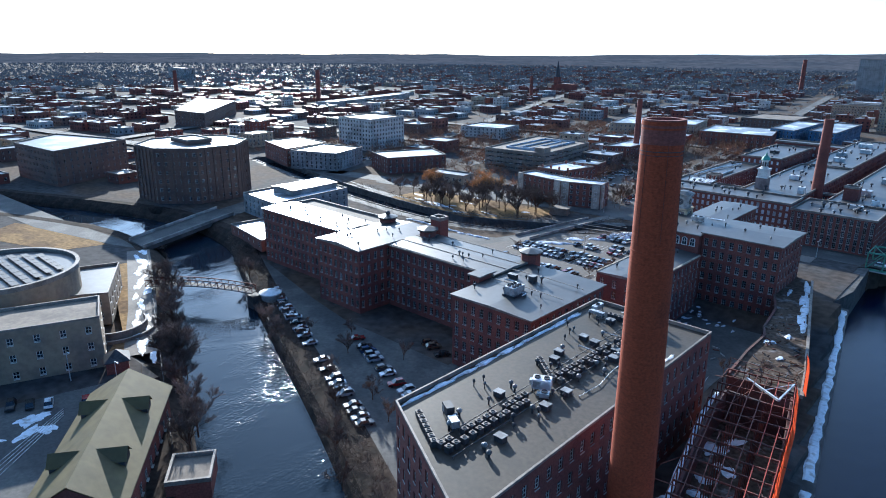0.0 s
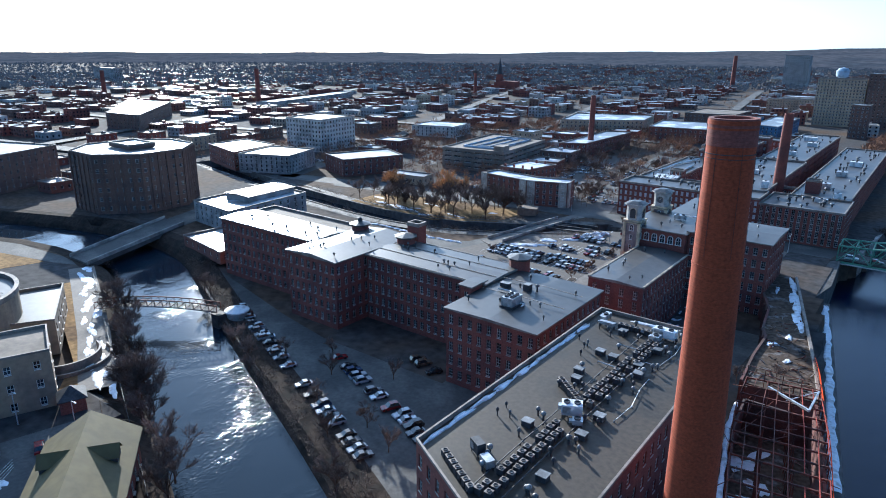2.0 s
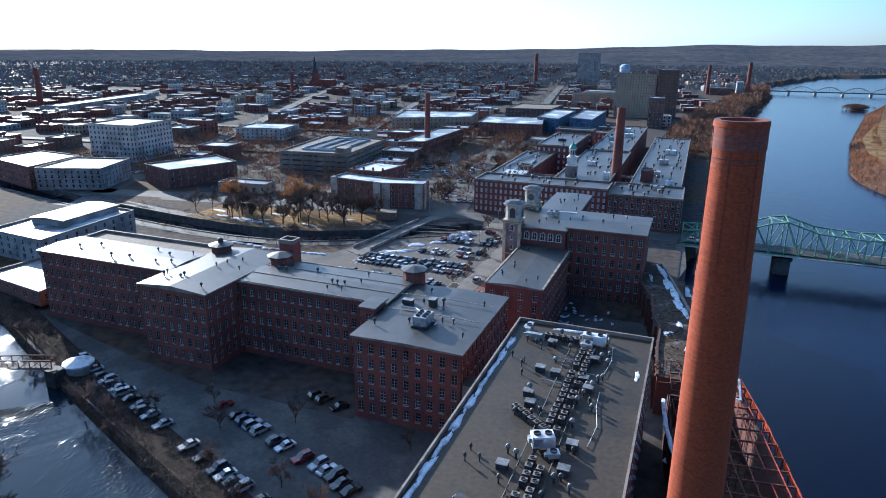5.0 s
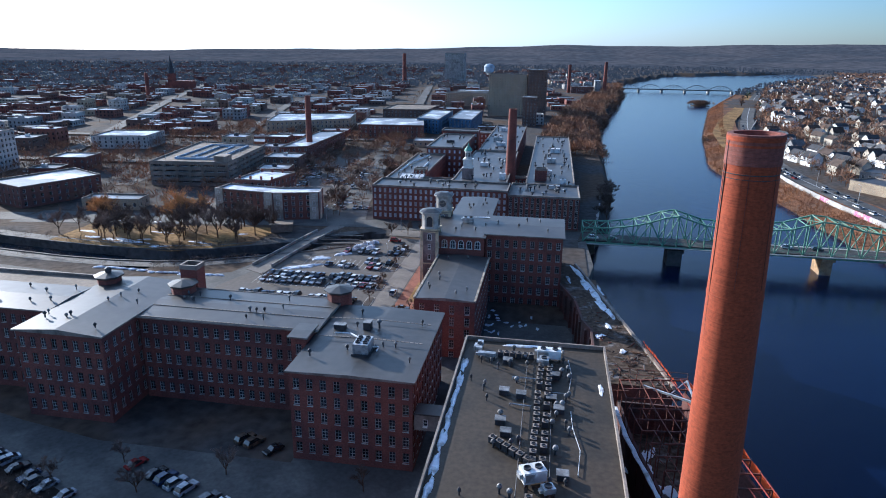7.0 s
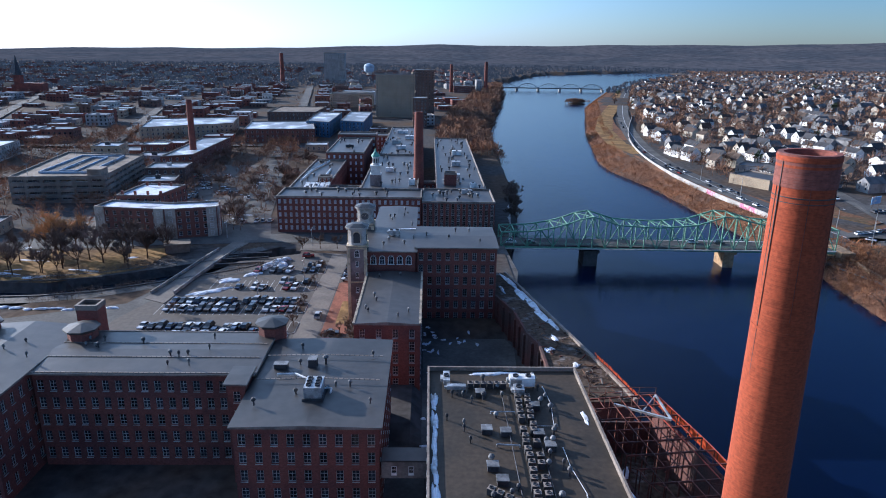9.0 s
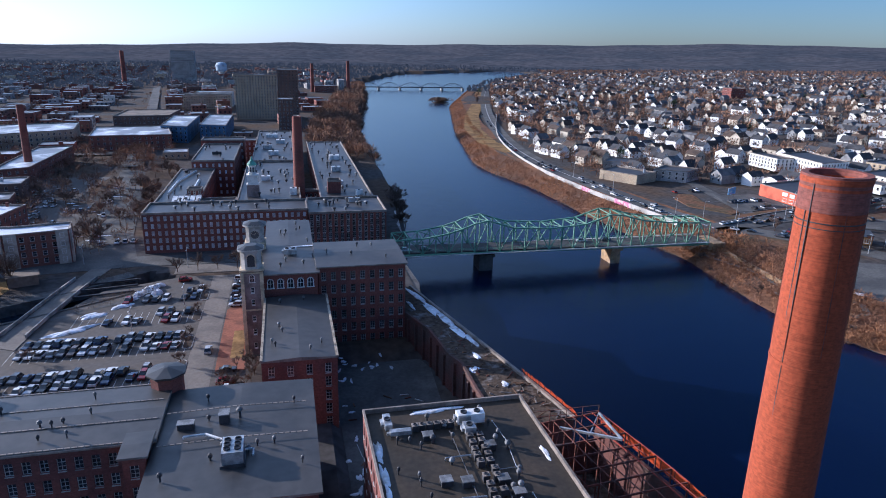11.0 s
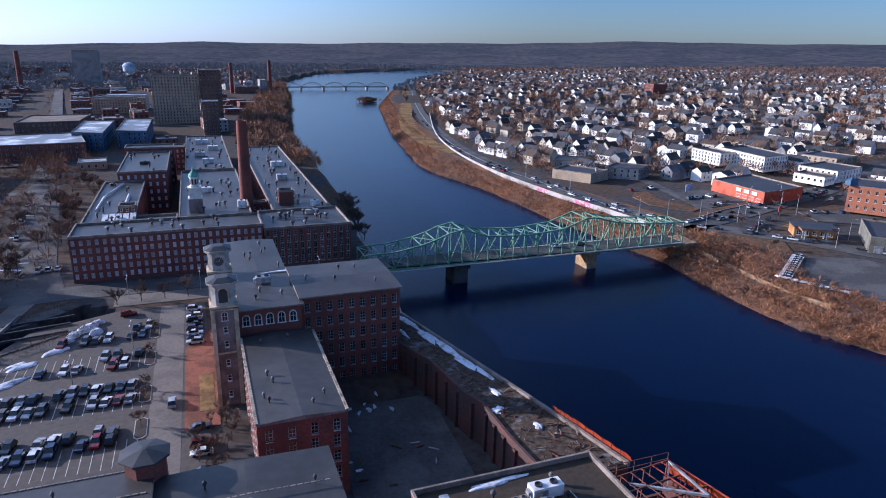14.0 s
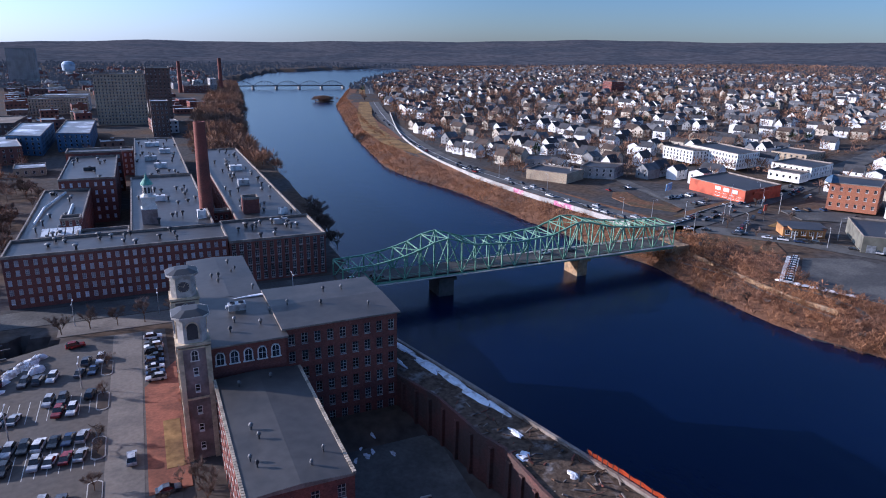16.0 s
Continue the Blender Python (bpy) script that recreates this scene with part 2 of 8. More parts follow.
# ---- mesh helpers ----
class Shape:
    """Collects faces; slots of material by number."""

    def __init__(self):
        self.v, self.f, self.m = [], [], []

    def face(self, pts, slot=0):
        i = len(self.v)
        self.v.extend(tuple(p) for p in pts)
        self.f.append(tuple(range(i, i + len(pts))))
        self.m.append(slot)

    def box(self, x0, y0, z0, x1, y1, z1, slot=0):
        i = len(self.v)
        self.v += [(x0, y0, z0), (x1, y0, z0), (x1, y1, z0), (x0, y1, z0), (x0, y0, z1), (x1, y0, z1), (x1, y1, z1), (x0, y1, z1)]
        for q in ((3, 2, 1, 0), (4, 5, 6, 7), (0, 1, 5, 4), (1, 2, 6, 5), (2, 3, 7, 6), (3, 0, 4, 7)):
            self.f.append(tuple(i + k for k in q)); self.m.append(slot)
        return self

    def prism(self, poly, z0, z1, slot=0):
        i, n = len(self.v), len(poly)
        self.v += [(x, y, z0) for x, y in poly] + [(x, y, z1) for x, y in poly]
        for k in range(n):
            j = (k + 1) % n
            self.f.append((i + k, i + j, i + n + j, i + n + k)); self.m.append(slot)
        self.f.append(tuple(i + n + k for k in range(n))); self.m.append(slot)
        self.f.append(tuple(i + k for k in reversed(range(n)))); self.m.append(slot)
        return self

    def tube(self, rings, n=12, slot=0, caps=True, cx=0.0, cy=0.0):
        """rings: (z, radius) from below upwards."""
        i = len(self.v)
        for z, r in rings:
            self.v += [(cx + r * math.cos(2 * math.pi * k / n), cy + r * math.sin(2 * math.pi * k / n), z) for k in range(n)]
        for a in range(len(rings) - 1):
            for k in range(n):
                j = (k + 1) % n
                self.f.append((i + a * n + k, i + a * n + j, i + (a + 1) * n + j, i + (a + 1) * n + k)); self.m.append(slot)
        if caps:
            self.f.append(tuple(i + k for k in reversed(range(n)))); self.m.append(slot)
            e = i + (len(rings) - 1) * n
            self.f.append(tuple(e + k for k in range(n))); self.m.append(slot)
        return self

    def beam(self, p, q, w, h=None, slot=0, n=4, w2=None):
        p, q = Vector(p), Vector(q)
        d = (q - p).normalized()
        side = d.cross(Vector((0, 0, 1)))
        side = side.normalized() if side.length > 1e-4 else Vector((1, 0, 0))
        up = side.cross(d)
        h = w if h is None else h
        i = len(self.v)
        for c, k in ((p, 1.0), (q, (w2 / w) if w2 else 1.0)):
            for a in range(n):
                t = 2 * math.pi * (a + 0.5) / n
                s = 0.7071 if n == 4 else 0.5
                self.v.append(tuple(c + side * (math.cos(t) * w * s * k) + up * (math.sin(t) * h * s * k)))
        for a in range(n):
            b = (a + 1) % n
            self.f.append((i + a, i + b, i + n + b, i + n + a)); self.m.append(slot)
        self.f.append(tuple(i + k for k in reversed(range(n)))); self.m.append(slot)
        self.f.append(tuple(i + n + k for k in range(n))); self.m.append(slot)
        return self

    def mesh(self, name, mats):
        me = bpy.data.meshes.new(name)
        me.from_pydata(self.v, [], self.f)
        for k in (mats if isinstance(mats, (list, tuple)) else [mats]):
            me.materials.append(k)
        me.polygons.foreach_set("material_index", self.m)
        me.update()
        return me


def thing(name, label, category, x=0, y=0, z=0, rz=0, group="", kind=""):
    ob = new(name)
    ob.empty_display_size = 0.5
    ob.matrix_basis = pose(x, y, z, 0, 0, rz)
    return tagged(ob, label, category, group, kind)


def part(name, shape, mats, parent, label="", at=None):
    """One mesh object under a thing or a part. shape: a Shape, or a mesh that is shared."""
    ob = new(name, shape.mesh(name, mats) if isinstance(shape, Shape) else shape)
    ob.parent = parent
    if at is not None:
        ob.matrix_basis = at
    return tagged(ob, label) if label else ob


def solo(name, shape, mats, label, category, group="", kind="", at=None):
    ob = new(name, shape.mesh(name, mats))
    if at is not None:
        ob.matrix_basis = at
    return tagged(ob, label, category, group, kind)


def window_mesh(w, h, trim=TRIM, glass=GLASS, bars=(2, 3), sill=0.12):
    """A sash window in its frame, seen along +y, foot in the middle of the sill: one lattice of bars with panes set back between them."""
    t, b = 0.11, 0.035
    us, vs = [-w / 2, -w / 2 + t], [0.0, t]
    for k in range(1, bars[0]):
        us += [-w / 2 + w * k / bars[0] - b, -w / 2 + w * k / bars[0] + b]
    for k in range(1, bars[1]):
        vs += [h * k / bars[1] - b, h * k / bars[1] + b]
    us += [w / 2 - t, w / 2]
    vs += [h - t, h]
    s = Shape()
    index = {}

    def at(u, y, v):
        key = (round(u, 4), y, round(v, 4))
        if key not in index:
            index[key] = len(s.v)
            s.v.append((u, y, v))
        return index[key]

    def quad(pts, slot):
        s.f.append(tuple(at(*p) for p in pts)); s.m.append(slot)
    f, g = -0.02, 0.06
    for i, (u0, u1) in enumerate(zip(us, us[1:])):
        for j, (v0, v1) in enumerate(zip(vs, vs[1:])):
            if i % 2 and j % 2:
                quad([(u0, g, v0), (u1, g, v0), (u1, g, v1), (u0, g, v1)], 1)
                quad([(u0, f, v0), (u0, g, v0), (u0, g, v1), (u0, f, v1)], 0)
                quad([(u1, g, v0), (u1, f, v0), (u1, f, v1), (u1, g, v1)], 0)
                quad([(u0, f, v0), (u1, f, v0), (u1, g, v0), (u0, g, v0)], 0)
                quad([(u0, g, v1), (u1, g, v1), (u1, f, v1), (u0, f, v1)], 0)
            else:
                quad([(u0, f, v0), (u1, f, v0), (u1, f, v1), (u0, f, v1)], 0)
    if sill:
        for u0, u1 in zip(us, us[1:]):
            quad([(u0, -0.36, -0.03), (u1, -0.36, -0.03), (u1, f, 0.0), (u0, f, 0.0)], 0)
            quad([(u0, -0.36, -0.17), (u1, -0.36, -0.17), (u1, -0.36, -0.03), (u0, -0.36, -0.03)], 0)
    return s.mesh("window", [trim, glass])


def facade(s, p, q, z0, z1, nx, nz, w, h, base=1.2, top=0.9, holes=True, slot=0, depth=0.25, skip=()):
    """A wall from p to q, seen with its outside to the right of that way, with nx by nz openings. Returns the places of the windows."""
    p, q = Vector((p[0], p[1], 0)), Vector((q[0], q[1], 0))
    d = q - p
    length = d.length
    d.normalize()
    out = Vector((d.y, -d.x, 0))
    us, vs, places = [0.0], [z0], []
    bay, storey = length / max(nx, 1), (z1 - z0 - base - top) / max(nz, 1) if nz else 1
    for k in range(nx):
        c = bay * (k + 0.5)
        us += [c - w / 2, c + w / 2]
    for k in range(nz):
        c = z0 + base + storey * k + (storey - h) * 0.45
        vs += [c, c + h]
    us.append(length); vs.append(z1)
    if not (nx and nz):
        us, vs = [0.0, length], [z0, z1]

    def at(u, v, inn=0.0):
        c = p + d * u - out * inn
        return (c.x, c.y, v)
    for a in range(len(us) - 1):
        for b in range(len(vs) - 1):
            u0, u1, v0, v1 = us[a], us[a + 1], vs[b], vs[b + 1]
            if a % 2 and b % 2 and (a // 2, b // 2) not in skip:
                s.face([at(u0, v0), at(u0, v0, depth), at(u0, v1, depth), at(u0, v1)], slot)
                s.face([at(u1, v0, depth), at(u1, v0), at(u1, v1), at(u1, v1, depth)], slot)
                s.face([at(u0, v1), at(u0, v1, depth), at(u1, v1, depth), at(u1, v1)], slot)
                s.face([at(u0, v0, depth), at(u0, v0), at(u1, v0), at(u1, v0, depth)], slot)
                s.face([at(u0, v0, depth + 0.1), at(u1, v0, depth + 0.1), at(u1, v1, depth + 0.1), at(u0, v1, depth + 0.1)], slot)
                c = p + d * ((u0 + u1) / 2) - out * depth
                places.append(pose(c.x, c.y, v0, 0, 0, math.degrees(math.atan2(d.y, d.x))))
            else:
                s.face([at(u0, v0), at(u1, v0), at(u1, v1), at(u0, v1)], slot)
    return places


WIN_MILL = window_mesh(1.35, 2.3, trim=SASH)
WIN_PALE = window_mesh(1.15, 1.95, glass=GLASS_PALE, sill=0)
WIN_CITY = window_mesh(1.4, 1.9, bars=(2, 2))
WIN_SMALL = window_mesh(0.95, 1.5, bars=(1, 2), sill=0.08)


def gable_roof(s, x0, y0, x1, y1, z, rise, along, over=0.6, thick=0.35, slot=0):
    """A low roof with its ridge along x or y and a fascia all round."""
    x0, y0, x1, y1 = x0 - over, y0 - over, x1 + over, y1 + over
    if along == "y":
        m = (x0 + x1) / 2
        a = [(x0, y0, z), (m, y0, z + rise), (m, y1, z + rise), (x0, y1, z)]
        b = [(m, y0, z + rise), (x1, y0, z), (x1, y1, z), (m, y1, z + rise)]
        ends = [[(x0, y0), (x1, y0)], [(x1, y1), (x0, y1)]]
    else:
        m = (y0 + y1) / 2
        a = [(x0, y0, z), (x1, y0, z), (x1, m, z + rise), (x0, m, z + rise)]
        b = [(x0, m, z + rise), (x1, m, z + rise), (x1, y1, z), (x0, y1, z)]
        ends = [[(x1, y0), (x1, y1)], [(x0, y1), (x0, y0)]]
    s.face(a, slot); s.face(b, slot)
    s.face([(x0, y1, z - thick), (x1, y1, z - thick), (x1, y0, z - thick), (x0, y0, z - thick)], slot + 1)
    for (p, q) in ends:
        s.face([(*p, z - thick), (*q, z - thick), (*q, z), ((p[0] + q[0]) / 2, (p[1] + q[1]) / 2, z + rise), (*p, z)], slot + 1)
    if along == "y":
        s.face([(x0, y1, z - thick), (x0, y0, z - thick), (x0, y0, z), (x0, y1, z)], slot + 1)
        s.face([(x1, y0, z - thick), (x1, y1, z - thick), (x1, y1, z), (x1, y0, z)], slot + 1)
    else:
        s.face([(x0, y0, z - thick), (x1, y0, z - thick), (x1, y0, z), (x0, y0, z)], slot + 1)
        s.face([(x1, y1, z - thick), (x0, y1, z - thick), (x0, y1, z), (x1, y1, z)], slot + 1)


def set_windows(ob, win, places, joined):
    if not joined:
        for m in places:
            part("window", win, None, ob, at=m)
        return
    g = Shape()
    xs_, zs_ = [v.co.x for v in win.vertices], [v.co.z for v in win.vertices]
    w, h, t = max(xs_), max(zs_), 0.12
    for m in places:
        def quad(u0, v0, u1, v1, y, slot):
            g.face([m @ Vector(p) for p in ((u0, y, v0), (u1, y, v0), (u1, y, v1), (u0, y, v1))], slot)
        quad(-w + t, t, w - t, h - t, 0.05, 1)
        quad(-w, 0, w, t, 0, 0); quad(-w, h - t, w, h, 0, 0); quad(-w, t, -w + t, h - t, 0, 0); quad(w - t, t, w, h - t, 0, 0)
        quad(-w + t, h / 2 - 0.04, w - t, h / 2 + 0.04, 0.02, 0)
    tagged(part("windows", g, list(win.materials), ob), kind="stuff")


def building(name, label, category, x0, y0, x1, y1, z0, z1, bays, storeys, roof="flat", rise=1.0, win=None, wsize=(1.35, 2.3), brick=BRICK, roofmat=ROOF, rz=0, faces="SENW", group="", base=1.2, top=0.9, parapet=0.7, coping=COPING, joined=False, over=0.6, skip=()):
    """A block with windows on the named sides (S towards -y). bays: number along x, along y."""
    cx, cy = (x0 + x1) / 2, (y0 + y1) / 2
    ob = thing(name, label, category, cx, cy, z0, rz, group)
    a, b, h = (x1 - x0) / 2, (y1 - y0) / 2, z1 - z0
    s = Shape()
    places, behind = [], []
    for side, p, q, n in (("S", (-a, -b), (a, -b), bays[0]), ("E", (a, -b), (a, b), bays[1]), ("N", (a, b), (-a, b), bays[0]), ("W", (-a, b), (-a, -b), bays[1])):
        on = side in faces
        (behind if side == "N" else places).extend(facade(s, p, q, 0, h, n if on else 0, storeys if on else 0, *wsize, base=base, top=top, skip=skip if side == "S" else ()))
    part("wall", s, brick, ob)
    r = Shape()
    if roof == "flat":
        r.face([(-a + 0.4, -b + 0.4, h - parapet), (a - 0.4, -b + 0.4, h - parapet), (a - 0.4, b - 0.4, h - parapet), (-a + 0.4, b - 0.4, h - parapet)])
        part("roof", r, roofmat, ob)
        c = Shape()
        for (u0, v0, u1, v1) in ((-a - 0.1, -b - 0.1, a + 0.1, -b + 0.4), (-a - 0.1, b - 0.4, a + 0.1, b + 0.1), (-a - 0.1, -b + 0.4, -a + 0.4, b - 0.4), (a - 0.4, -b + 0.4, a + 0.1, b - 0.4)):
            c.box(u0, v0, h - parapet - 0.05, u1, v1, h + 0.12)
        part("parapet", c, coping, ob)
    else:
        gable_roof(r, -a, -b, a, b, h + 0.02, rise, roof, over)
        part("roof", r, [roofmat, coping], ob)
    if win is not None:
        set_windows(ob, win, places, joined)
        if behind:
            set_windows(ob, win, behind, True)
    return ob


def poly_building(name, label, category, poly, z0, z1, bay, storeys, win=None, wsize=(1.35, 2.3), brick=BRICK, roofmat=ROOF_CITY, group="", base=1.2, top=0.9, parapet=0.7, coping=COPING, joined=False, depth=0.25):
    """A block over a polygon (counter-clockwise) with a flat roof behind a parapet."""
    n = len(poly)
    cx, cy = sum(p[0] for p in poly) / n, sum(p[1] for p in poly) / n
    pts = [(x - cx, y - cy) for x, y in poly]
    h = z1 - z0
    ob = thing(name, label, category, cx, cy, z0, 0, group)
    s, places = Shape(), []
    for k in range(n):
        p, q = pts[k], pts[(k + 1) % n]
        cols = max(1, round(math.hypot(q[0] - p[0], q[1] - p[1]) / bay)) if storeys else 0
        places += facade(s, p, q, 0, h, cols, storeys, *wsize, base=base, top=top, depth=depth)
    part("wall", s, brick, ob)

    def inset(d):
        out = []
        for k in range(n):
            a, b, c = Vector(pts[k - 1]), Vector(pts[k]), Vector(pts[(k + 1) % n])
            u, v = (b - a).normalized(), (c - b).normalized()
            m = Vector((-u.y, u.x)) + Vector((-v.y, v.x))
            m = m / max(0.3, m.dot(Vector((-u.y, u.x))))
            out.append((b.x + m.x * d, b.y + m.y * d))
        return out
    i, o = inset(0.28), inset(-0.08)
    r = Shape(); r.face([(x, y, h - parapet) for x, y in i])
    part("roof", r, roofmat, ob)
    c = Shape()
    for k in range(n):
        j = (k + 1) % n
        c.face([(*o[k], h + 0.1), (*o[j], h + 0.1), (*i[j], h + 0.1), (*i[k], h + 0.1)])
        c.face([(*o[k], h - 0.35), (*o[j], h - 0.35), (*o[j], h + 0.1), (*o[k], h + 0.1)])
        c.face([(*i[j], h - parapet), (*i[k], h - parapet), (*i[k], h + 0.1), (*i[j], h + 0.1)])
    part("parapet", c, coping, ob)
    if win is not None:
        set_windows(ob, win, places, joined)
    return ob


# ---- ground: one sheet with the river, the canals and their banks ----
def lerp_tab(tab, t):
    if t <= tab[0][0]:
        return tab[0][1]
    for (a, u), (b, v) in zip(tab, tab[1:]):
        if t <= b:
            return u + (v - u) * (t - a) / (b - a)
    return tab[-1][1]


BANK_W = [(-400, 60), (0, 6), (25, 0), (75, -12), (100, -17), (130, -22.5), (160, -27.5), (195, -33), (243, -41), (286, -43), (300, -36), (344, -32), (414, -24), (534, -20.5), (600, -22), (680, -19.5), (785, -8), (918, 8), (1024, 26), (1408, 74), (1700, 90), (2300, 300), (2800, 900)]
BANK_E = [(-400, 320), (0, 190), (100, 150), (150, 128), (197, 111), (224, 100), (256, 99), (299, 104), (391, 91), (467, 79), (582, 77), (782, 110), (1136, 190), (1470, 305), (1900, 520), (2300, 800), (2800, 900)]
SHORE_E = [(-400, 300), (0, 172), (96, 133), (143, 113.5), (187, 97.5), (212, 87), (242, 86.5), (282, 91), (368, 81), (420, 79.5), (465, 75.5), (500, 66.5), (545, 64), (732, 96.5), (1060, 170.5), (1375, 280), (1780, 480), (2250, 780), (2800, 890)]
RIVER_Z, CANAL_Z = -9.5, -4.5


def seg_dist(x, y, a, b):
    dx, dy = b[0] - a[0], b[1] - a[1]
    t = max(0, min(1, ((x - a[0]) * dx + (y - a[1]) * dy) / (dx * dx + dy * dy)))
    return math.hypot(x - a[0] - t * dx, y - a[1] - t * dy)


CANAL = [(-430, 75), (-320, 125), (-262, 127), (-218, 107), (-168, 86), (-112, 64), (-60, 40), (30, -10)]
CANAL_HALF = 12.5
UPPER = [(-420, 262), (-300, 236), (-205, 226), (-160, 250), (-134, 270)]   # the canal behind the mills


def ground_z(x, y):
    w, e, inland = lerp_tab(BANK_W, y), lerp_tab(SHORE_E, y), lerp_tab(BANK_E, y)
    if w < x < e:
        soft = min(1, max(0, (y - 330) / 40))      # a steep wall by the mills, a wooded slope further up
        west = -20 - 0.01 * (x - w) if not soft else -20
        if soft and x - w < 9:
            west = -1 - 19 * (x - w) / 9
        return max(west, -20) if e - x > 12 else max(-20, -9.5 - (e - x) * 0.6)
    if x >= e:
        d = x - inland
        return -9.5 + 7.0 * min(1, (x - e) / max(8, inland + 17 - e)) + 0.025 * min(1400, max(0, d - 170))
    dc = min(seg_dist(x, y, a, b) for a, b in zip(CANAL, CANAL[1:])) if -480 < x < 90 and y < 180 else 99
    if dc < CANAL_HALF + 2.0:
        return -7.0
    if -440 < x < -40 and 190 < y < 310:
        if min(seg_dist(x, y, a, b) for a, b in zip(UPPER, UPPER[1:])) < 8.2:
            return -5.5
    yard = 0.0   # the mill yards lie lower than the car park
    if -235 < x < w and 60 < y < 210:
        yard = -2.2 * min(1, max(0, (150 if x < -76 else 206) - y) / 8.0)
    return yard + max(0, -x - 700) * 0.004


def axis(parts):
    out = []
    for a, b, step in parts:
        n = max(1, round((b - a) / step))
        out += [a + (b - a) * k / n for k in range(n)]
    return out + [parts[-1][1]]


def build_ground():
    xs = axis([(-4800, -1200, 400), (-1200, -460, 60), (-460, -240, 6), (-240, 30, 2.5), (30, 140, 4), (140, 400, 16), (400, 1400, 60), (1400, 4800, 400)])
    ys = axis([(-1500, -200, 200), (-200, 0, 20), (0, 320, 3), (320, 620, 8), (620, 1500, 24), (1500, 2800, 70), (2800, 4800, 400)])
    s = Shape()
    for y in ys:
        for x in xs:
            z = ground_z(x, y)
            if -480 < x < 90 and y < 180 and min(seg_dist(x, y, a, b) for a, b in zip(CANAL, CANAL[1:])) < CANAL_HALF + 6:
                z = -7.0      # cut back under the banks
            if math.hypot(x, y) > 300 and z > -3:
                z += 2.0 * noise.noise((x * 0.004, y * 0.004, 3)) * min(1, (math.hypot(x, y) - 300) / 900)
            s.v.append((x, y, z))
    nx = len(xs)
    for j in range(len(ys) - 1):
        for i in range(nx - 1):
            k = j * nx + i
            s.f.append((k, k + 1, k + nx + 1, k + nx)); s.m.append(0)
    return solo("ground", s, SOIL, "brown winter ground with river and canal beds", "ground", kind="structure")


build_ground()
s = Shape()
s.face([(-60, -1200, RIVER_Z), (1200, -1200, RIVER_Z), (1200, 2900, RIVER_Z), (-60, 2900, RIVER_Z)])
solo("river_water", s, WATER, "dark blue rippled river water", "water", kind="structure")


def ribbon(pts, half, z, s=None, zfun=None):
    """A strip along a polyline."""
    s = s or Shape()
    left, right = [], []
    for k, (x, y) in enumerate(pts):
        a, b = pts[max(0, k - 1)], pts[min(len(pts) - 1, k + 1)]
        d = Vector((b[0] - a[0], b[1] - a[1])).normalized()
        h = half[k] if isinstance(half, (list, tuple)) else half
        zz = z if zfun is None else zfun(x, y)
        left.append((x - d.y * h, y + d.x * h, zz)); right.append((x + d.y * h, y - d.x * h, zz))
    for k in range(len(pts) - 1):
        s.face([right[k], right[k + 1], left[k + 1], left[k]])
    return s


solo("canal_water", ribbon(CANAL, CANAL_HALF + 0.7, CANAL_Z), WATER_C, "glittering rippled canal water", "water", kind="structure")
solo("canal_water", ribbon(UPPER, 7.6, -3.2), WATER_C, "dark still water of the upper canal", "water", kind="structure")



def bank_strip(name, pts, steps, mats, label):
    """Banks on both sides of a canal: steps are (distance from the middle, height)."""
    for side in (1, -1):
        s = Shape()
        rows = []
        for k, (x, y) in enumerate(pts):
            a, b = pts[max(0, k - 1)], pts[min(len(pts) - 1, k + 1)]
            d = Vector((b[0] - a[0], b[1] - a[1])).normalized() * side
            row = []
            for h, z in steps:
                px, py = x - d.y * h, y + d.x * h
                row.append((px, py, ground_z(px, py) + 0.09 if z is None else z))
            rows.append(row)
        for r0, r1 in zip(rows, rows[1:]):
            for k in range(len(steps) - 1):
                q = [r0[k], r0[k + 1], r1[k + 1], r1[k]]
                s.face(q if side > 0 else q[::-1])
        solo(name, s, mats, label, "bank", kind="structure")


def dense(pts, step):
    out = []
    for a, b in zip(pts, pts[1:]):
        n = max(1, round(math.hypot(b[0] - a[0], b[1] - a[1]) / step))
        out += [(a[0] + (b[0] - a[0]) * k / n, a[1] + (b[1] - a[1]) * k / n) for k in range(n)]
    return out + [pts[-1]]


def smooth(pts, rounds=2):
    for _ in range(rounds):
        out = [pts[0]]
        for a, b in zip(pts, pts[1:]):
            out += [(a[0] * 0.75 + b[0] * 0.25, a[1] * 0.75 + b[1] * 0.25), (a[0] * 0.25 + b[0] * 0.75, a[1] * 0.25 + b[1] * 0.75)]
        pts = out + [pts[-1]]
    return pts


bank_strip("canal_bank", dense(smooth(CANAL), 6), [(CANAL_HALF - 0.5, -7), (CANAL_HALF + 0.4, -4.3), (CANAL_HALF + 1.2, -3.0), (CANAL_HALF + 2.6, -1.7), (CANAL_HALF + 5.5, None), (CANAL_HALF + 10, None)], BANK_SOIL, "dark brush-covered canal bank")
bank_strip("canal_wall", dense(smooth(UPPER), 6), [(7.0, -6), (7.0, 0.35), (7.8, 0.35), (7.8, 0.0), (13.5, None)], GRANITE_DARK, "dark masonry canal wall")

